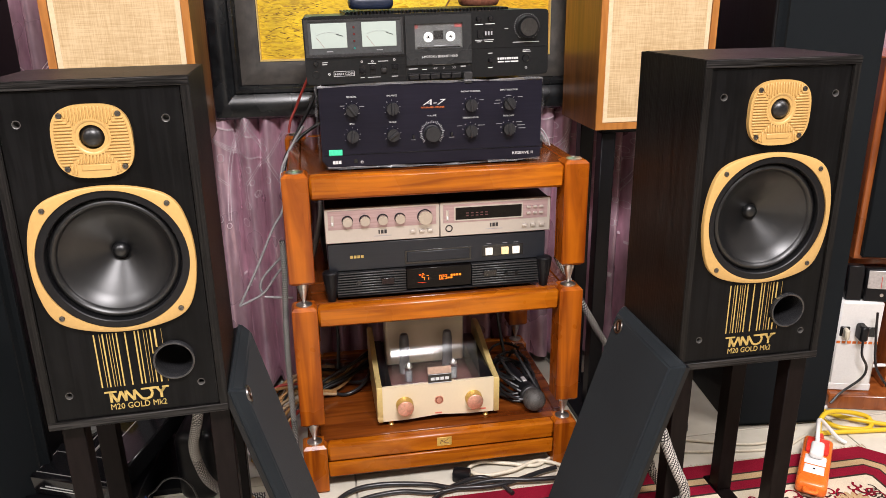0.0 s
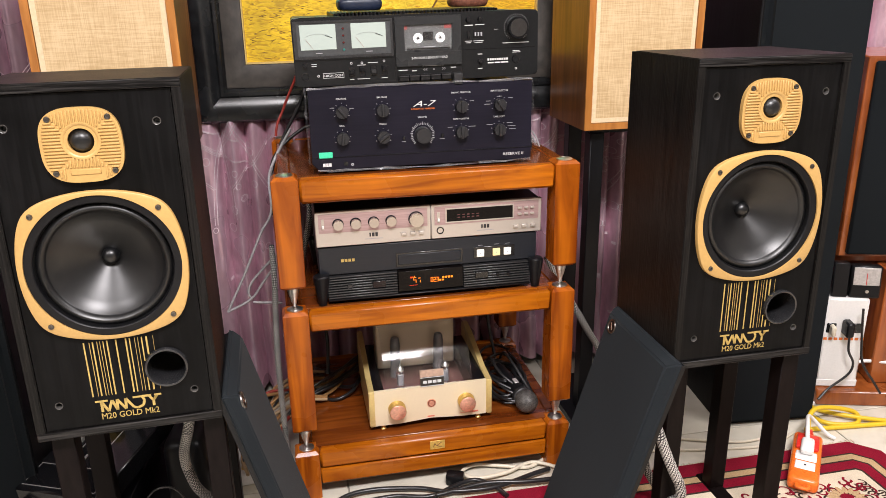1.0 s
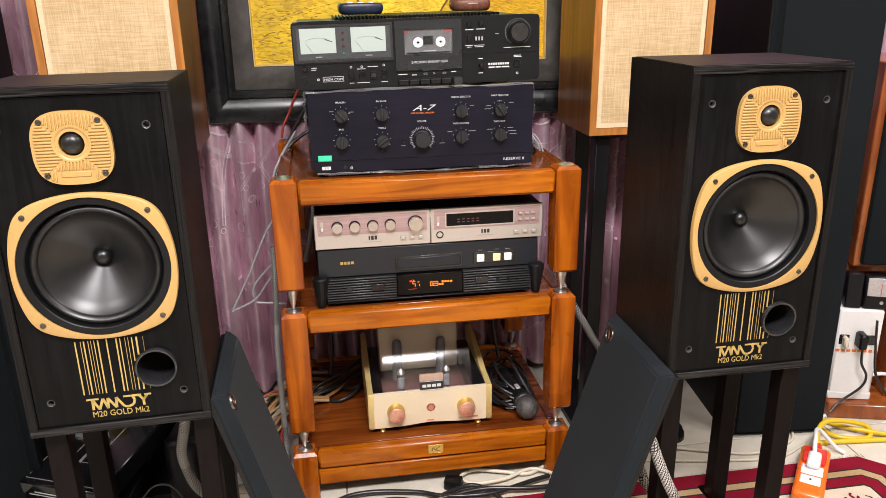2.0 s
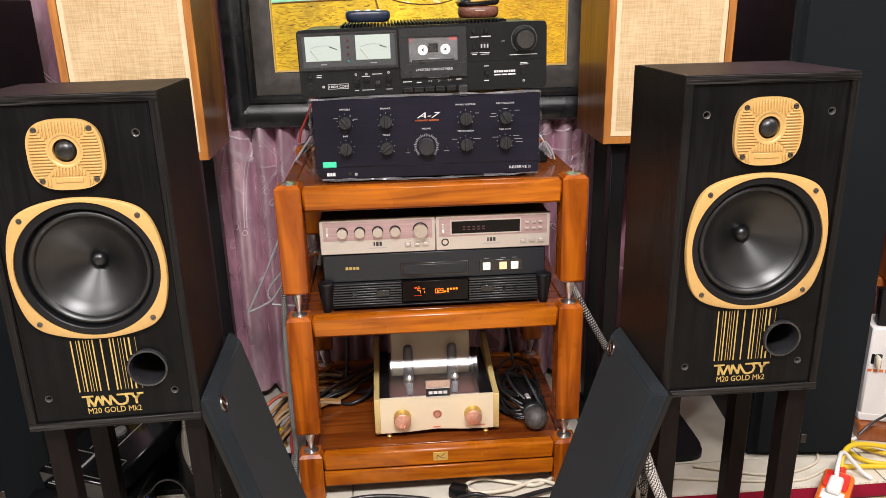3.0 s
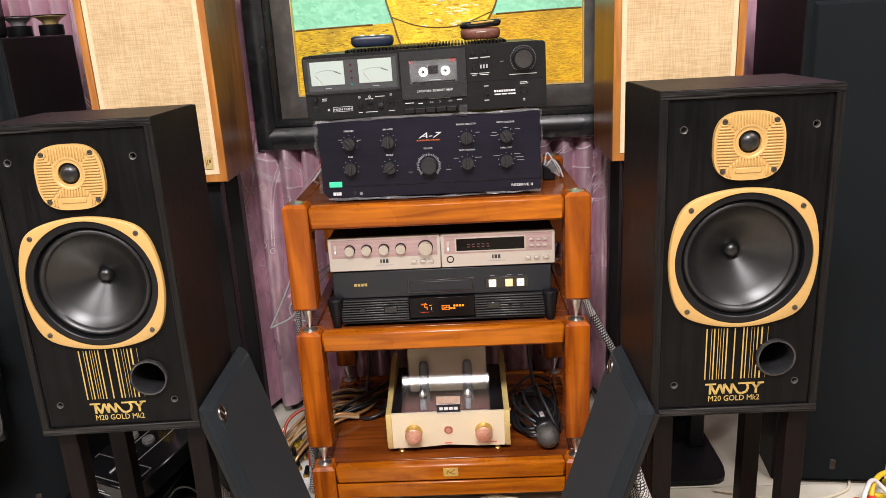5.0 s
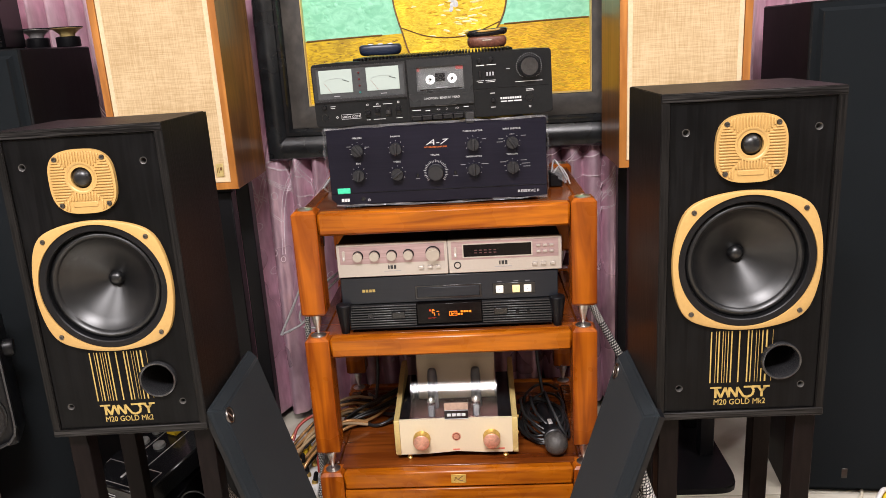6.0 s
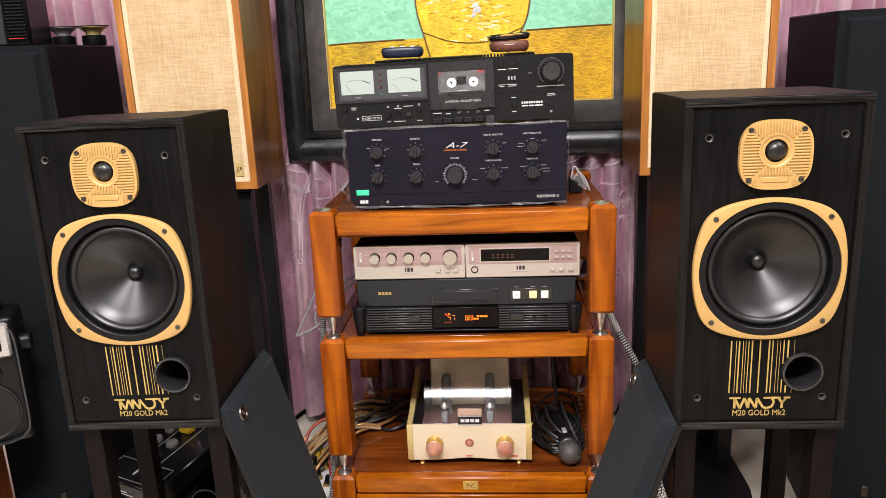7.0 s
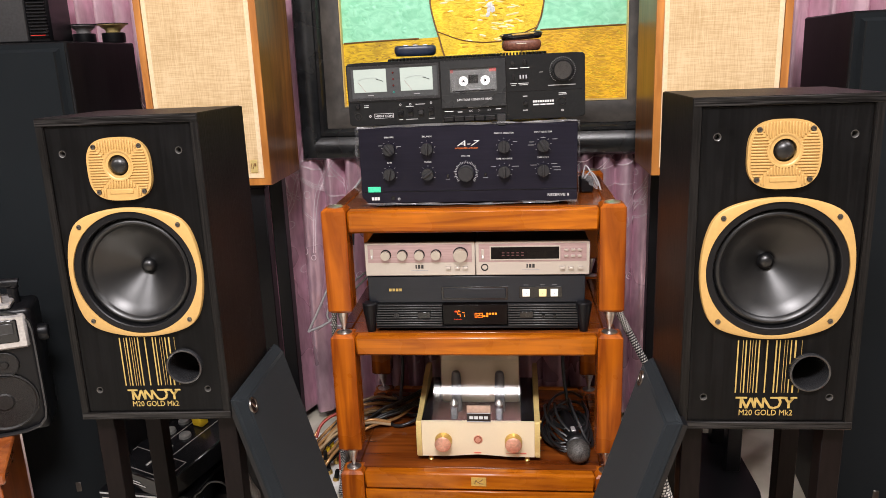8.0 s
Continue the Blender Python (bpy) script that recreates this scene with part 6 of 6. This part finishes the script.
# ---- right side: cabinet, white socket box, meter, dark speaker ----
side = thing("side_cabinet", pose(1.62, 1.522, 0, 0, 0, -16), "red-brown wooden cabinet with a plinth", "cabinet")
part("plinth", box(-0.33, 0.40, -0.09, 0.28, 0.0, 0.042, 0.004), CABINET_RED, side)
part("body", box(-0.18, 0.40, -0.04, 0.28, 0.0425, 0.3595, 0.003), CABINET_RED, side)
part("top", box(-0.33, 0.40, 0.03, 0.42, 0.360, 0.384, 0.003), CABINET_RED, side)
sock = thing("socket_box", pose(1.338, 1.536, 0.0425, 0, 0, -16), "white plastic socket box with black outlets and orange print", "power box")
part("body", box(-0.052, 0.052, 0.0, 0.09, 0.0, 0.250, 0.005), WHITE_PLASTIC, sock)
part("lower_edge", box(-0.053, 0.053, -0.001, 0.091, 0.0, 0.022, 0.003), WHITE_PLASTIC, sock)
for x in (-0.034, 0.030):
    part("outlet", box(x - 0.012, x + 0.012, -0.002, 0.002, 0.155, 0.182, 0.002), GLOSS_BLACK, sock)
part("plug", box(-0.010, 0.010, -0.035, -0.0005, 0.155, 0.195, 0.004), SATIN_BLACK, sock)
part("white_plug", box(-0.041, -0.029, -0.024, -0.0022, 0.152, 0.182, 0.004), CREAM_CABLE, sock)
bars("orange_print", [(-0.050 + i * 0.013, -0.041 + i * 0.013, 0.135, 0.142) for i in range(8)], ORANGE_INK, sock)
bm = tube([(0.0, -0.03, 0.158), (0.002, -0.034, 0.12), (0.020, -0.030, 0.085), (0.010, -0.035, 0.055), (-0.04, -0.05, 0.02), (-0.07, -0.07, 0.0)], 0.0032, 7)
tube([(0.022, -0.03, 0.235), (0.030, -0.03, 0.16), (0.040, -0.035, 0.09), (0.07, -0.05, 0.04), (0.085, -0.06, 0.015)], 0.0032, 7, bm=bm)
part("lead", bm, BLACK_CABLE, sock)
meter = thing("panel_meter", pose(1.372, 1.528, 0.2930, -6, 0, -22), "black panel meter in clear film on the socket box", "meter")
part("case", box(-0.036, 0.036, 0.0, 0.03, 0.0, 0.085, 0.004), SATIN_BLACK, meter)
part("face", box(-0.031, 0.031, -0.002, 0.0, 0.034, 0.080, 0.001), SILVER, meter, "pale meter face")
part("needle", box(-0.0006, 0.0006, -0.003, -0.002, 0.036, 0.066, 0), RED_PLASTIC, meter)
part("adjuster", lathe([(0, 0.002), (0.004, 0.002), (0.0045, 0)], 14, at_front(0.004, 0.018)), STEEL, meter)
part("relay", box(-0.078, -0.040, 0.0, 0.03, -0.0, 0.09, 0.003), SATIN_BLACK, meter)
big = thing("dark_speaker", pose(1.458, 1.553, 0.3842, 0, 0, -16), "large wooden loudspeaker with a dark cloth grille on a shelf", "loudspeaker")
part("cabinet", box(-0.13, 0.26, 0.012, 0.30, 0.0, 0.50, 0.003), CABINET_RED, big)
part("grille", box(-0.115, 0.245, -0.004, 0.0118, 0.010, 0.490, 0.004), TOWER_CLOTH, big)

# ---- rug ----
rug = thing("rug", pose(0, 0, 0), "crimson and cream patterned wool rug with dark borders", "rug")
GX0, GX1, GY0, GY1 = 0.19, 1.285, -0.9, 1.352


def inset(d):
    c = 0.05
    return [(GX0 + d, GY0 + d), (GX1 - d, GY0 + d), (GX1 - d, GY1 - c - d * 0.6), (GX1 - c - d * 0.6, GY1 - d), (GX0 + d, GY1 - d)]


def flat(outline, z0, z1):
    bm = prism(outline, z0, z1)
    bm.transform(Matrix(((1, 0, 0, 0), (0, 0, 1, 0), (0, 1, 0, 0), (0, 0, 0, 1))))
    return bm


for i, (d, m_) in enumerate(((0.0, RUG_RED), (0.042, RUG_DARK), (0.047, RUG_TAN), (0.066, RUG_DARK), (0.071, RUG_RED), (0.098, RUG_DARK), (0.104, RUG_CREAM))):
    part("border_band" if d < 0.1 else "field", flat(inset(d), 0.0 if i == 0 else 0.004, 0.0065 + i * 0.0004), m_, rug)
rng = random.Random(21)
top = 0.0094


def scroll(bm, x, y, s, w):
    a0, sgn = rng.uniform(0, 6.28), rng.choice((-1, 1))
    tube([(x + s * (0.25 + 0.12 * k) * math.cos(a0 + sgn * k * 0.75), y + s * (0.25 + 0.12 * k) * math.sin(a0 + sgn * k * 0.75), top) for k in range(7)], w, 5, 3, bm, 0.15)


bm, bm2, bm3 = bmesh.new(), bmesh.new(), bmesh.new()
for i in range(250):
    x, y = (rng.uniform(GX0 + 0.14, GX1 - 0.13), rng.uniform(0.75, GY1 - 0.135)) if i % 2 else (rng.uniform(0.85, GX1 - 0.13), rng.uniform(1.0, GY1 - 0.13))
    scroll(bm, x, y, rng.uniform(0.012, 0.022), 0.0030)
    if i % 2 == 0:
        scroll(bm2, x + 0.02, y - 0.015, 0.014, 0.0024)
for fx, fy in ((1.085, 1.165), (0.80, 1.14), (0.52, 1.12)):
    for k in range(16):
        a = k * math.pi / 8
        lathe([(0, 0.0012), (0.7, 0.001), (1, 0)], 10, Matrix.Translation((fx + 0.030 * math.cos(a), fy + 0.024 * math.sin(a), top)) @ pose(0, 0, 0, 0, 0, math.degrees(a)) @ Matrix.Diagonal((0.014, 0.006, 1, 1)), bm3)
    lathe([(0, 0.0016), (0.011, 0.0014), (0.014, 0.0004)], 20, Matrix.Translation((fx, fy, top)), bm)
tagged(part("scroll_motif", bm, RUG_RED, rug), kind="stuff")
tagged(part("dark_motif", bm2, RUG_DARK, rug), kind="stuff")
tagged(part("flower_motif", bm3, RUG_TAN, rug), kind="stuff")
bm = bmesh.new()
for k in range(150):
    x = GX0 + 0.02 + k * 0.0070
    box(x, x + 0.0022, GY1 - 0.0005, GY1 + rng.uniform(0.008, 0.014), 0.0, 0.0025, 0, bm=bm)
tagged(part("fringe", bm, RUG_CREAM, rug), kind="stuff")

# ---- extension socket, leads ----
ext = thing("extension_socket", pose(1.022, 1.228, 0.011, 0, 0, -39.6), "orange extension socket with a white plug on the rug", "extension socket")
part("body", box(-0.031, 0.031, -0.035, 0.168, 0.0, 0.032, 0.010, 3), ORANGE_PLASTIC, ext)
part("socket_face", box(-0.021, 0.021, 0.005, 0.038, 0.030, 0.0335, 0.002), WHITE_PLASTIC, ext)
part("socket_face", box(-0.022, 0.022, 0.042, 0.080, 0.030, 0.0335, 0.002), WHITE_PLASTIC, ext)
part("earth_hole", box(-0.002, 0.002, 0.020, 0.025, 0.0330, 0.0340, 0), GLOSS_BLACK, ext)
part("white_plug", box(-0.014, 0.014, 0.060, 0.115, 0.0337, 0.052, 0.007, 3), WHITE_PLASTIC, ext)
part("red_collar", box(-0.024, 0.024, 0.085, 0.145, 0.031, 0.042, 0.005, 2), RED_PLASTIC, ext)
part("strain_relief", lathe([(0.013, 0), (0.0125, 0.01), (0.009, 0.035), (0, 0.035)], 20, Matrix.Translation((0, 0.163, 0.018)) @ pose(0, 0, 0, -90)), RED_PLASTIC, ext)
part("hanging_loop", tube([(-0.012, -0.033, 0.018), (-0.010, -0.048, 0.02), (0.010, -0.048, 0.02), (0.012, -0.033, 0.018)], 0.004, 8), ORANGE_PLASTIC, ext)


def lead(name, paths, r, material, label, group="", seg=12):
    t = thing(name, pose(0, 0, 0), label, "cable", group)
    for p in paths:
        part("lead", tube(p, r, seg, 10), material, t)
    return t


lead("yellow_cable", [[(1.140, 1.371, 0.030), (1.160, 1.402, 0.050), (1.20, 1.430, 0.056), (1.27, 1.445, 0.040), (1.335, 1.450, 0.014), (1.31, 1.415, 0.008), (1.245, 1.430, 0.008), (1.222, 1.48, 0.008), (1.225, 1.56, 0.008)],
                      [(1.24, 1.57, 0.007), (1.26, 1.50, 0.007), (1.31, 1.44, 0.014), (1.42, 1.40, 0.007), (1.60, 1.36, 0.007)], [(1.17, 1.42, 0.007), (1.32, 1.405, 0.007), (1.5, 1.385, 0.007)]], 0.0058, YELLOW_CABLE, "yellow mains cable looping over the tiles")
lead("white_cable", [[(1.084, 1.303, 0.050), (1.112, 1.345, 0.072), (1.16, 1.40, 0.058), (1.20, 1.385, 0.015), (1.215, 1.370, 0.006)],
                     [(1.20, 1.50, 0.005), (1.31, 1.545, 0.006), (1.37, 1.56, 0.05), (1.42, 1.55, 0.10), (1.55, 1.48, 0.10)]], 0.0048, WHITE_PLASTIC, "white mains lead on the tiles")
lead("cream_cable", [[(0.84, 1.46, 0.005), (1.00, 1.41, 0.005), (1.12, 1.44, 0.005), (1.16, 1.50, 0.005)], [(0.74, 1.43, 0.004), (0.90, 1.40, 0.004), (1.05, 1.385, 0.004), (1.14, 1.42, 0.004)]], 0.0034, CREAM_CABLE, "thin cream cables on the tile floor", "thin cables")
lead("cream_cable", [[(0.52, 1.46, 0.006), (0.46, 1.425, 0.008), (0.40, 1.44, 0.010), (0.34, 1.455, 0.012), (0.305, 1.435, 0.012), (0.33, 1.405, 0.012), (0.40, 1.41, 0.012), (0.47, 1.435, 0.012), (0.53, 1.40, 0.010)]], 0.0042, CREAM_CABLE, "cream twin lead lying under the rack", "thin cables")
lead("black_cable", [[(-0.03, 1.34, 0.008), (0.03, 1.40, 0.012), (0.10, 1.415, 0.012), (0.20, 1.40, 0.010), (0.26, 1.37, 0.014), (0.36, 1.36, 0.016), (0.46, 1.39, 0.014), (0.50, 1.40, 0.014)],
                     [(-0.02, 1.31, 0.008), (0.05, 1.37, 0.010), (0.14, 1.385, 0.010), (0.22, 1.365, 0.012), (0.34, 1.375, 0.018), (0.44, 1.36, 0.018), (0.55, 1.36, 0.014)],
                     [(0.19, 1.33, 0.010), (0.25, 1.375, 0.012), (0.32, 1.40, 0.012), (0.36, 1.37, 0.012), (0.38, 1.33, 0.012)]], 0.0052, BLACK_CABLE, "black mains cables crossing the floor and rug", "black cables")
plug2 = thing("mains_plug", pose(0.282, 1.415, 0.0, 0, 0, -20), "black mains plug lying on the tiles", "plug")
part("shell", box(-0.018, 0.022, -0.014, 0.014, 0.0, 0.026, 0.005, 2), SATIN_BLACK, plug2)


def braid(paths, r, label):
    t = thing("braided_cable", pose(0, 0, 0), label, "cable", "braided cables")
    for p in paths:
        sleeve = part("sleeve", tube(p, r, 12, 8), BRAID_DARK, t)
        bm = bmesh.new()
        q = smooth_path(p, 24)
        run, row, last = 0.0, 0, q[0]
        for i in range(1, len(q)):
            run += (q[i] - last).length
            last = q[i]
            if run < 0.0032:
                continue
            run, row = 0.0, row + 1
            d = (q[i] - q[i - 1]).normalized()
            s = d.cross(Vector((0.13, 0.21, 0.97))).normalized()
            u = s.cross(d)
            for k in range(9):
                a0 = 2 * math.pi * (k + 0.5 * (row % 2)) / 9
                ring_at = [(a0 - 0.25, -0.0009), (a0 + 0.25, -0.0018), (a0 + 0.25, 0.0009), (a0 - 0.25, 0.0018)]
                bm.faces.new([bm.verts.new(q[i] + d * h + (r + 0.0004) * (math.cos(a) * s + math.sin(a) * u)) for a, h in ring_at])
        tagged(part("braid_thread", bm, BRAID_PALE, sleeve, "pale woven thread"), kind="stuff")


braid([[(-0.074, 1.57, 0.54), (-0.072, 1.53, 0.50), (-0.074, 1.52, 0.444), (-0.077, 1.52, 0.39), (-0.080, 1.52, 0.30), (-0.080, 1.52, 0.203), (-0.079, 1.52, 0.12), (-0.079, 1.52, 0.07), (-0.085, 1.50, 0.012)]], 0.0060, "black and white braided cable hanging beside the rack")
braid([[(0.05, 1.83, 0.66), (0.02, 1.78, 0.62), (0.012, 1.72, 0.55), (-0.012, 1.70, 0.46)]], 0.0065, "black and white braided cable behind the disc player")
braid([[(0.560, 1.63, 0.44), (0.595, 1.62, 0.37), (0.628, 1.60, 0.309), (0.660, 1.60, 0.253), (0.693, 1.60, 0.195), (0.70, 1.55, 0.13), (0.69, 1.42, 0.10), (0.652, 1.25, 0.104), (0.675, 1.24, 0.056), (0.70, 1.22, 0.024)]], 0.0080, "black and white braided cable falling from the rack")
braid([[(0.545, 1.2, 0.36), (0.575, 1.16, 0.31), (0.568, 1.085, 0.33), (0.574, 1.066, 0.306), (0.587, 1.06, 0.269), (0.604, 1.056, 0.228), (0.62, 1.056, 0.194), (0.624, 1.06, 0.164), (0.61, 1.09, 0.124), (0.57, 1.13, 0.02)]], 0.0090, "thick black and white braided cable hanging beside the stand leg")
braid([[(0.56, 1.24, 0.22), (0.619, 1.2, 0.156), (0.623, 1.19, 0.138), (0.636, 1.18, 0.115), (0.65, 1.18, 0.094), (0.67, 1.18, 0.054)]], 0.0080, "black and white braided cable behind the leaning grille")
braid([[(-0.215, 1.27, 0.415), (-0.232, 1.28, 0.34), (-0.243, 1.29, 0.29), (-0.266, 1.345, 0.205), (-0.267, 1.38, 0.135), (-0.252, 1.395, 0.080), (-0.205, 1.405, 0.032), (-0.15, 1.42, 0.0125)]], 0.0095, "thick black and white braided cable under the loudspeaker")
lead("silver_wire", [[(-0.015, 1.76, 0.752), (-0.050, 1.70, 0.705), (-0.070, 1.70, 0.656), (-0.072, 1.70, 0.578), (-0.100, 1.70, 0.528), (-0.143, 1.70, 0.436), (-0.190, 1.70, 0.345)],
                     [(-0.190, 1.70, 0.345), (-0.135, 1.70, 0.372), (-0.105, 1.70, 0.41), (-0.077, 1.70, 0.444), (-0.02, 1.69, 0.50)],
                     [(-0.135, 1.705, 0.372), (-0.139, 1.705, 0.390), (-0.125, 1.705, 0.418), (-0.075, 1.70, 0.469), (-0.02, 1.70, 0.51)], [(-0.131, 1.70, 0.364), (-0.10, 1.70, 0.360), (-0.065, 1.70, 0.356)]], 0.0030, GREY_CABLE, "silver-grey signal wires hanging by the curtain")
lead("black_wire", [[(0.040, 1.79, 0.90), (0.022, 1.80, 0.83), (0.001, 1.80, 0.784), (-0.022, 1.80, 0.746), (-0.045, 1.79, 0.700), (-0.066, 1.76, 0.647), (-0.070, 1.74, 0.56)], [(0.04, 1.80, 0.755), (0.011, 1.80, 0.744), (-0.03, 1.79, 0.715), (-0.062, 1.77, 0.674), (-0.068, 1.76, 0.60)]], 0.0040, BLACK_CABLE, "black wires falling behind the rack post", "black cables")
lead("black_wire", [[(-0.362, 1.33, 0.056999999999999995), (-0.362, 1.33, 0.107), (-0.346, 1.33, 0.123), (-0.325, 1.33, 0.144), (-0.297, 1.33, 0.145), (-0.278, 1.33, 0.124), (-0.269, 1.33, 0.093), (-0.259, 1.33, 0.043)]], 0.0020, BLACK_CABLE, "thin black lead looping over the floor")
lead("red_wire", [[(0.030, 1.80, 0.92), (0.006, 1.815, 0.86), (-0.018, 1.82, 0.81), (-0.029, 1.82, 0.785), (-0.043, 1.815, 0.757), (-0.049, 1.81, 0.730)]], 0.0030, RED_SHEATH, "red wire falling behind the rack post")
lead("black_wire", [[(0.00, 1.80, 0.125), (0.03, 1.76, 0.13), (0.08, 1.70, 0.15), (0.13, 1.73, 0.16), (0.16, 1.79, 0.17)], [(-0.01, 1.78, 0.123), (0.04, 1.70, 0.125), (0.09, 1.66, 0.14), (0.12, 1.72, 0.16)],
                    [(0.03, 1.83, 0.40), (0.025, 1.80, 0.30), (0.035, 1.77, 0.22), (0.03, 1.73, 0.14)], [(-0.02, 1.70, 0.123), (0.03, 1.63, 0.124), (0.08, 1.64, 0.135), (0.115, 1.70, 0.15)], [(0.44, 1.83, 0.40), (0.455, 1.80, 0.33), (0.45, 1.76, 0.24), (0.46, 1.72, 0.14)]], 0.0042, BLACK_CABLE, "black leads on the lower shelf behind the valve amplifier", "black cables")
rng = random.Random(21)
for k in range(6):
    o = rng.uniform(-0.012, 0.012)
    lead("black_wire", [[(0.17, 1.80 + o, 0.18), (0.12, 1.74 + o, 0.160 + 0.006 * k), (0.05, 1.68 + 2 * o, 0.150 + 0.006 * k), (-0.02, 1.64 + o, 0.135 + 0.004 * k), (-0.09, 1.60 - o, 0.09 + o), (-0.15, 1.56 + 2 * o, 0.03 + 0.01 * rng.random())]], rng.choice((0.0025, 0.0032, 0.0042)), BLACK_CABLE, "black lead trailing from the lower shelf to the floor", "black cables")
lead("copper_cable", [[(0.10, 1.74, 0.16), (0.04, 1.66, 0.135), (-0.03, 1.61, 0.13), (-0.09, 1.58, 0.10), (-0.13, 1.55, 0.06), (-0.14, 1.48, 0.03)], [(0.10, 1.76, 0.165), (0.04, 1.69, 0.145), (-0.03, 1.65, 0.145), (-0.10, 1.65, 0.13), (-0.16, 1.60, 0.07), (-0.15, 1.50, 0.04)],
                      [(-0.05, 1.62, 0.15), (-0.10, 1.66, 0.14), (-0.16, 1.68, 0.11), (-0.20, 1.62, 0.05)], [(-0.20, 1.40, 0.06), (-0.14, 1.36, 0.03), (-0.09, 1.38, 0.012), (-0.02, 1.34, 0.01)]], 0.0040, COPPER_CABLE, "clear copper speaker cables trailing from the shelf")
filt = thing("filter_board", pose(-0.135, 1.48, 0.0, 0, 0, 4), "white mains distribution block with gold plugs behind the rack", "power box")
part("body", box(-0.105, 0.045, 0.03, 0.29, 0.0, 0.030, 0.005), WHITE_PLASTIC, filt)
for i, (x, y, m_) in enumerate(((-0.02, -0.02, YELLOW_CABLE), (0.01, 0.03, YELLOW_CABLE), (-0.045, 0.05, RED_PLASTIC), (0.005, -0.035, BRASS), (-0.03, 0.02, BRASS))):
    pl = part("plug", lathe([(0, 0.055), (0.007, 0.055), (0.007, 0.075), (0.0055, 0.078), (0.0055, 0.085), (0, 0.085)], 16, Matrix.Translation((x, y + 0.13, -0.0245))), BRASS, filt, "gold-plated plug")
    part("plug_sleeve", lathe([(0.0052, 0.0852), (0.005, 0.105), (0.0035, 0.108), (0, 0.108)], 14, Matrix.Translation((x, y + 0.13, -0.0245))), m_ if m_ is not BRASS else SATIN_BLACK, pl)

# leads fanning out from the lower shelf behind the rack foot
rng = random.Random(44)
FAN = ((TAN_CABLE, "tan cable fanning out behind the rack foot", 0.0038), (COPPER_CABLE, "clear copper cable fanning out behind the rack foot", 0.0042), (BLACK_CABLE, "black lead fanning out behind the rack foot", 0.0030))
for k in range(11):
    m_, label, rad = FAN[k % 3]
    y, z = 1.60 + 0.011 * k + rng.uniform(-0.01, 0.01), 0.128 + 0.005 * (k % 5)
    lead("loose_cable", [[(0.02, y + 0.03, z), (-0.03, y + 0.015, z + 0.012), (-0.085, y, z + rng.uniform(-0.015, 0.020)), (-0.130, y - 0.015, 0.085 + rng.uniform(-0.015, 0.025)),
                          (-0.165 + rng.uniform(-0.02, 0.02), y - 0.05, 0.055), (-0.150 + rng.uniform(-0.03, 0.03), y - 0.11, 0.042)]], rad, m_, label, "loose cables")
lead("red_wire", [[(-0.06, 1.69, 0.13), (-0.115, 1.68, 0.135), (-0.160, 1.655, 0.115), (-0.172, 1.63, 0.088)]], 0.0036, RED_SHEATH, "red lead among the cables behind the rack foot")
lead("red_wire", [[(-0.070, 1.585, 0.118), (-0.083, 1.565, 0.112), (-0.092, 1.550, 0.085), (-0.090, 1.535, 0.055)]], 0.0040, RED_SHEATH, "short red lead beside the rack foot")
for x, y, z, tilt, m_ in ((-0.108, 1.535, 0.012, 14, SATIN_BLACK), (-0.122, 1.560, 0.012, -10, SATIN_BLACK), (-0.150, 1.610, 0.032, 18, YELLOW_CABLE), (-0.118, 1.605, 0.032, -8, YELLOW_CABLE), (-0.178, 1.535, 0.012, 6, SATIN_BLACK)):
    t = thing("cable_plug", pose(x, y, z, tilt * 0.6, tilt, 0), "gold-plated cable plug standing among loose cables", "plug", "gold cable plugs")
    part("barrel", lathe([(0, 0), (0.0066, 0), (0.0074, 0.002), (0.0074, 0.010), (0.0066, 0.011), (0.0074, 0.012), (0.0074, 0.024), (0.0055, 0.028), (0, 0.028)], 20), BRASS, t, "ribbed gold barrel")
    part("sleeve", lathe([(0, 0.0281), (0.0056, 0.0281), (0.0056, 0.046), (0.0040, 0.050), (0, 0.050)], 16), m_, t)

# ---- floor tiles ----
tile = None
TS = 0.60
for i in range(7):
    for j in range(9):
        x, y = -1.75 + i * TS, -2.72 + j * TS
        xa, xb, ya, yb = max(x, WX0), min(x + TS - 0.003, WX1), max(y, WY0), min(y + TS - 0.003, WY1)
        if xb - xa > 0.02 and yb - ya > 0.02:
            if xb - xa > TS - 0.004 and yb - ya > TS - 0.004:
                mm = Matrix.Translation((xa, ya, 0))
                if tile is None:
                    tile = part("tile", box(0, TS - 0.003, 0, TS - 0.003, -0.0038, 0.0, 0.0008), TILE, floor, m=mm)
                else:
                    again(tile, mm)
            else:
                part("tile", box(xa, xb, ya, yb, -0.0038, 0.0, 0.0008), TILE, floor)
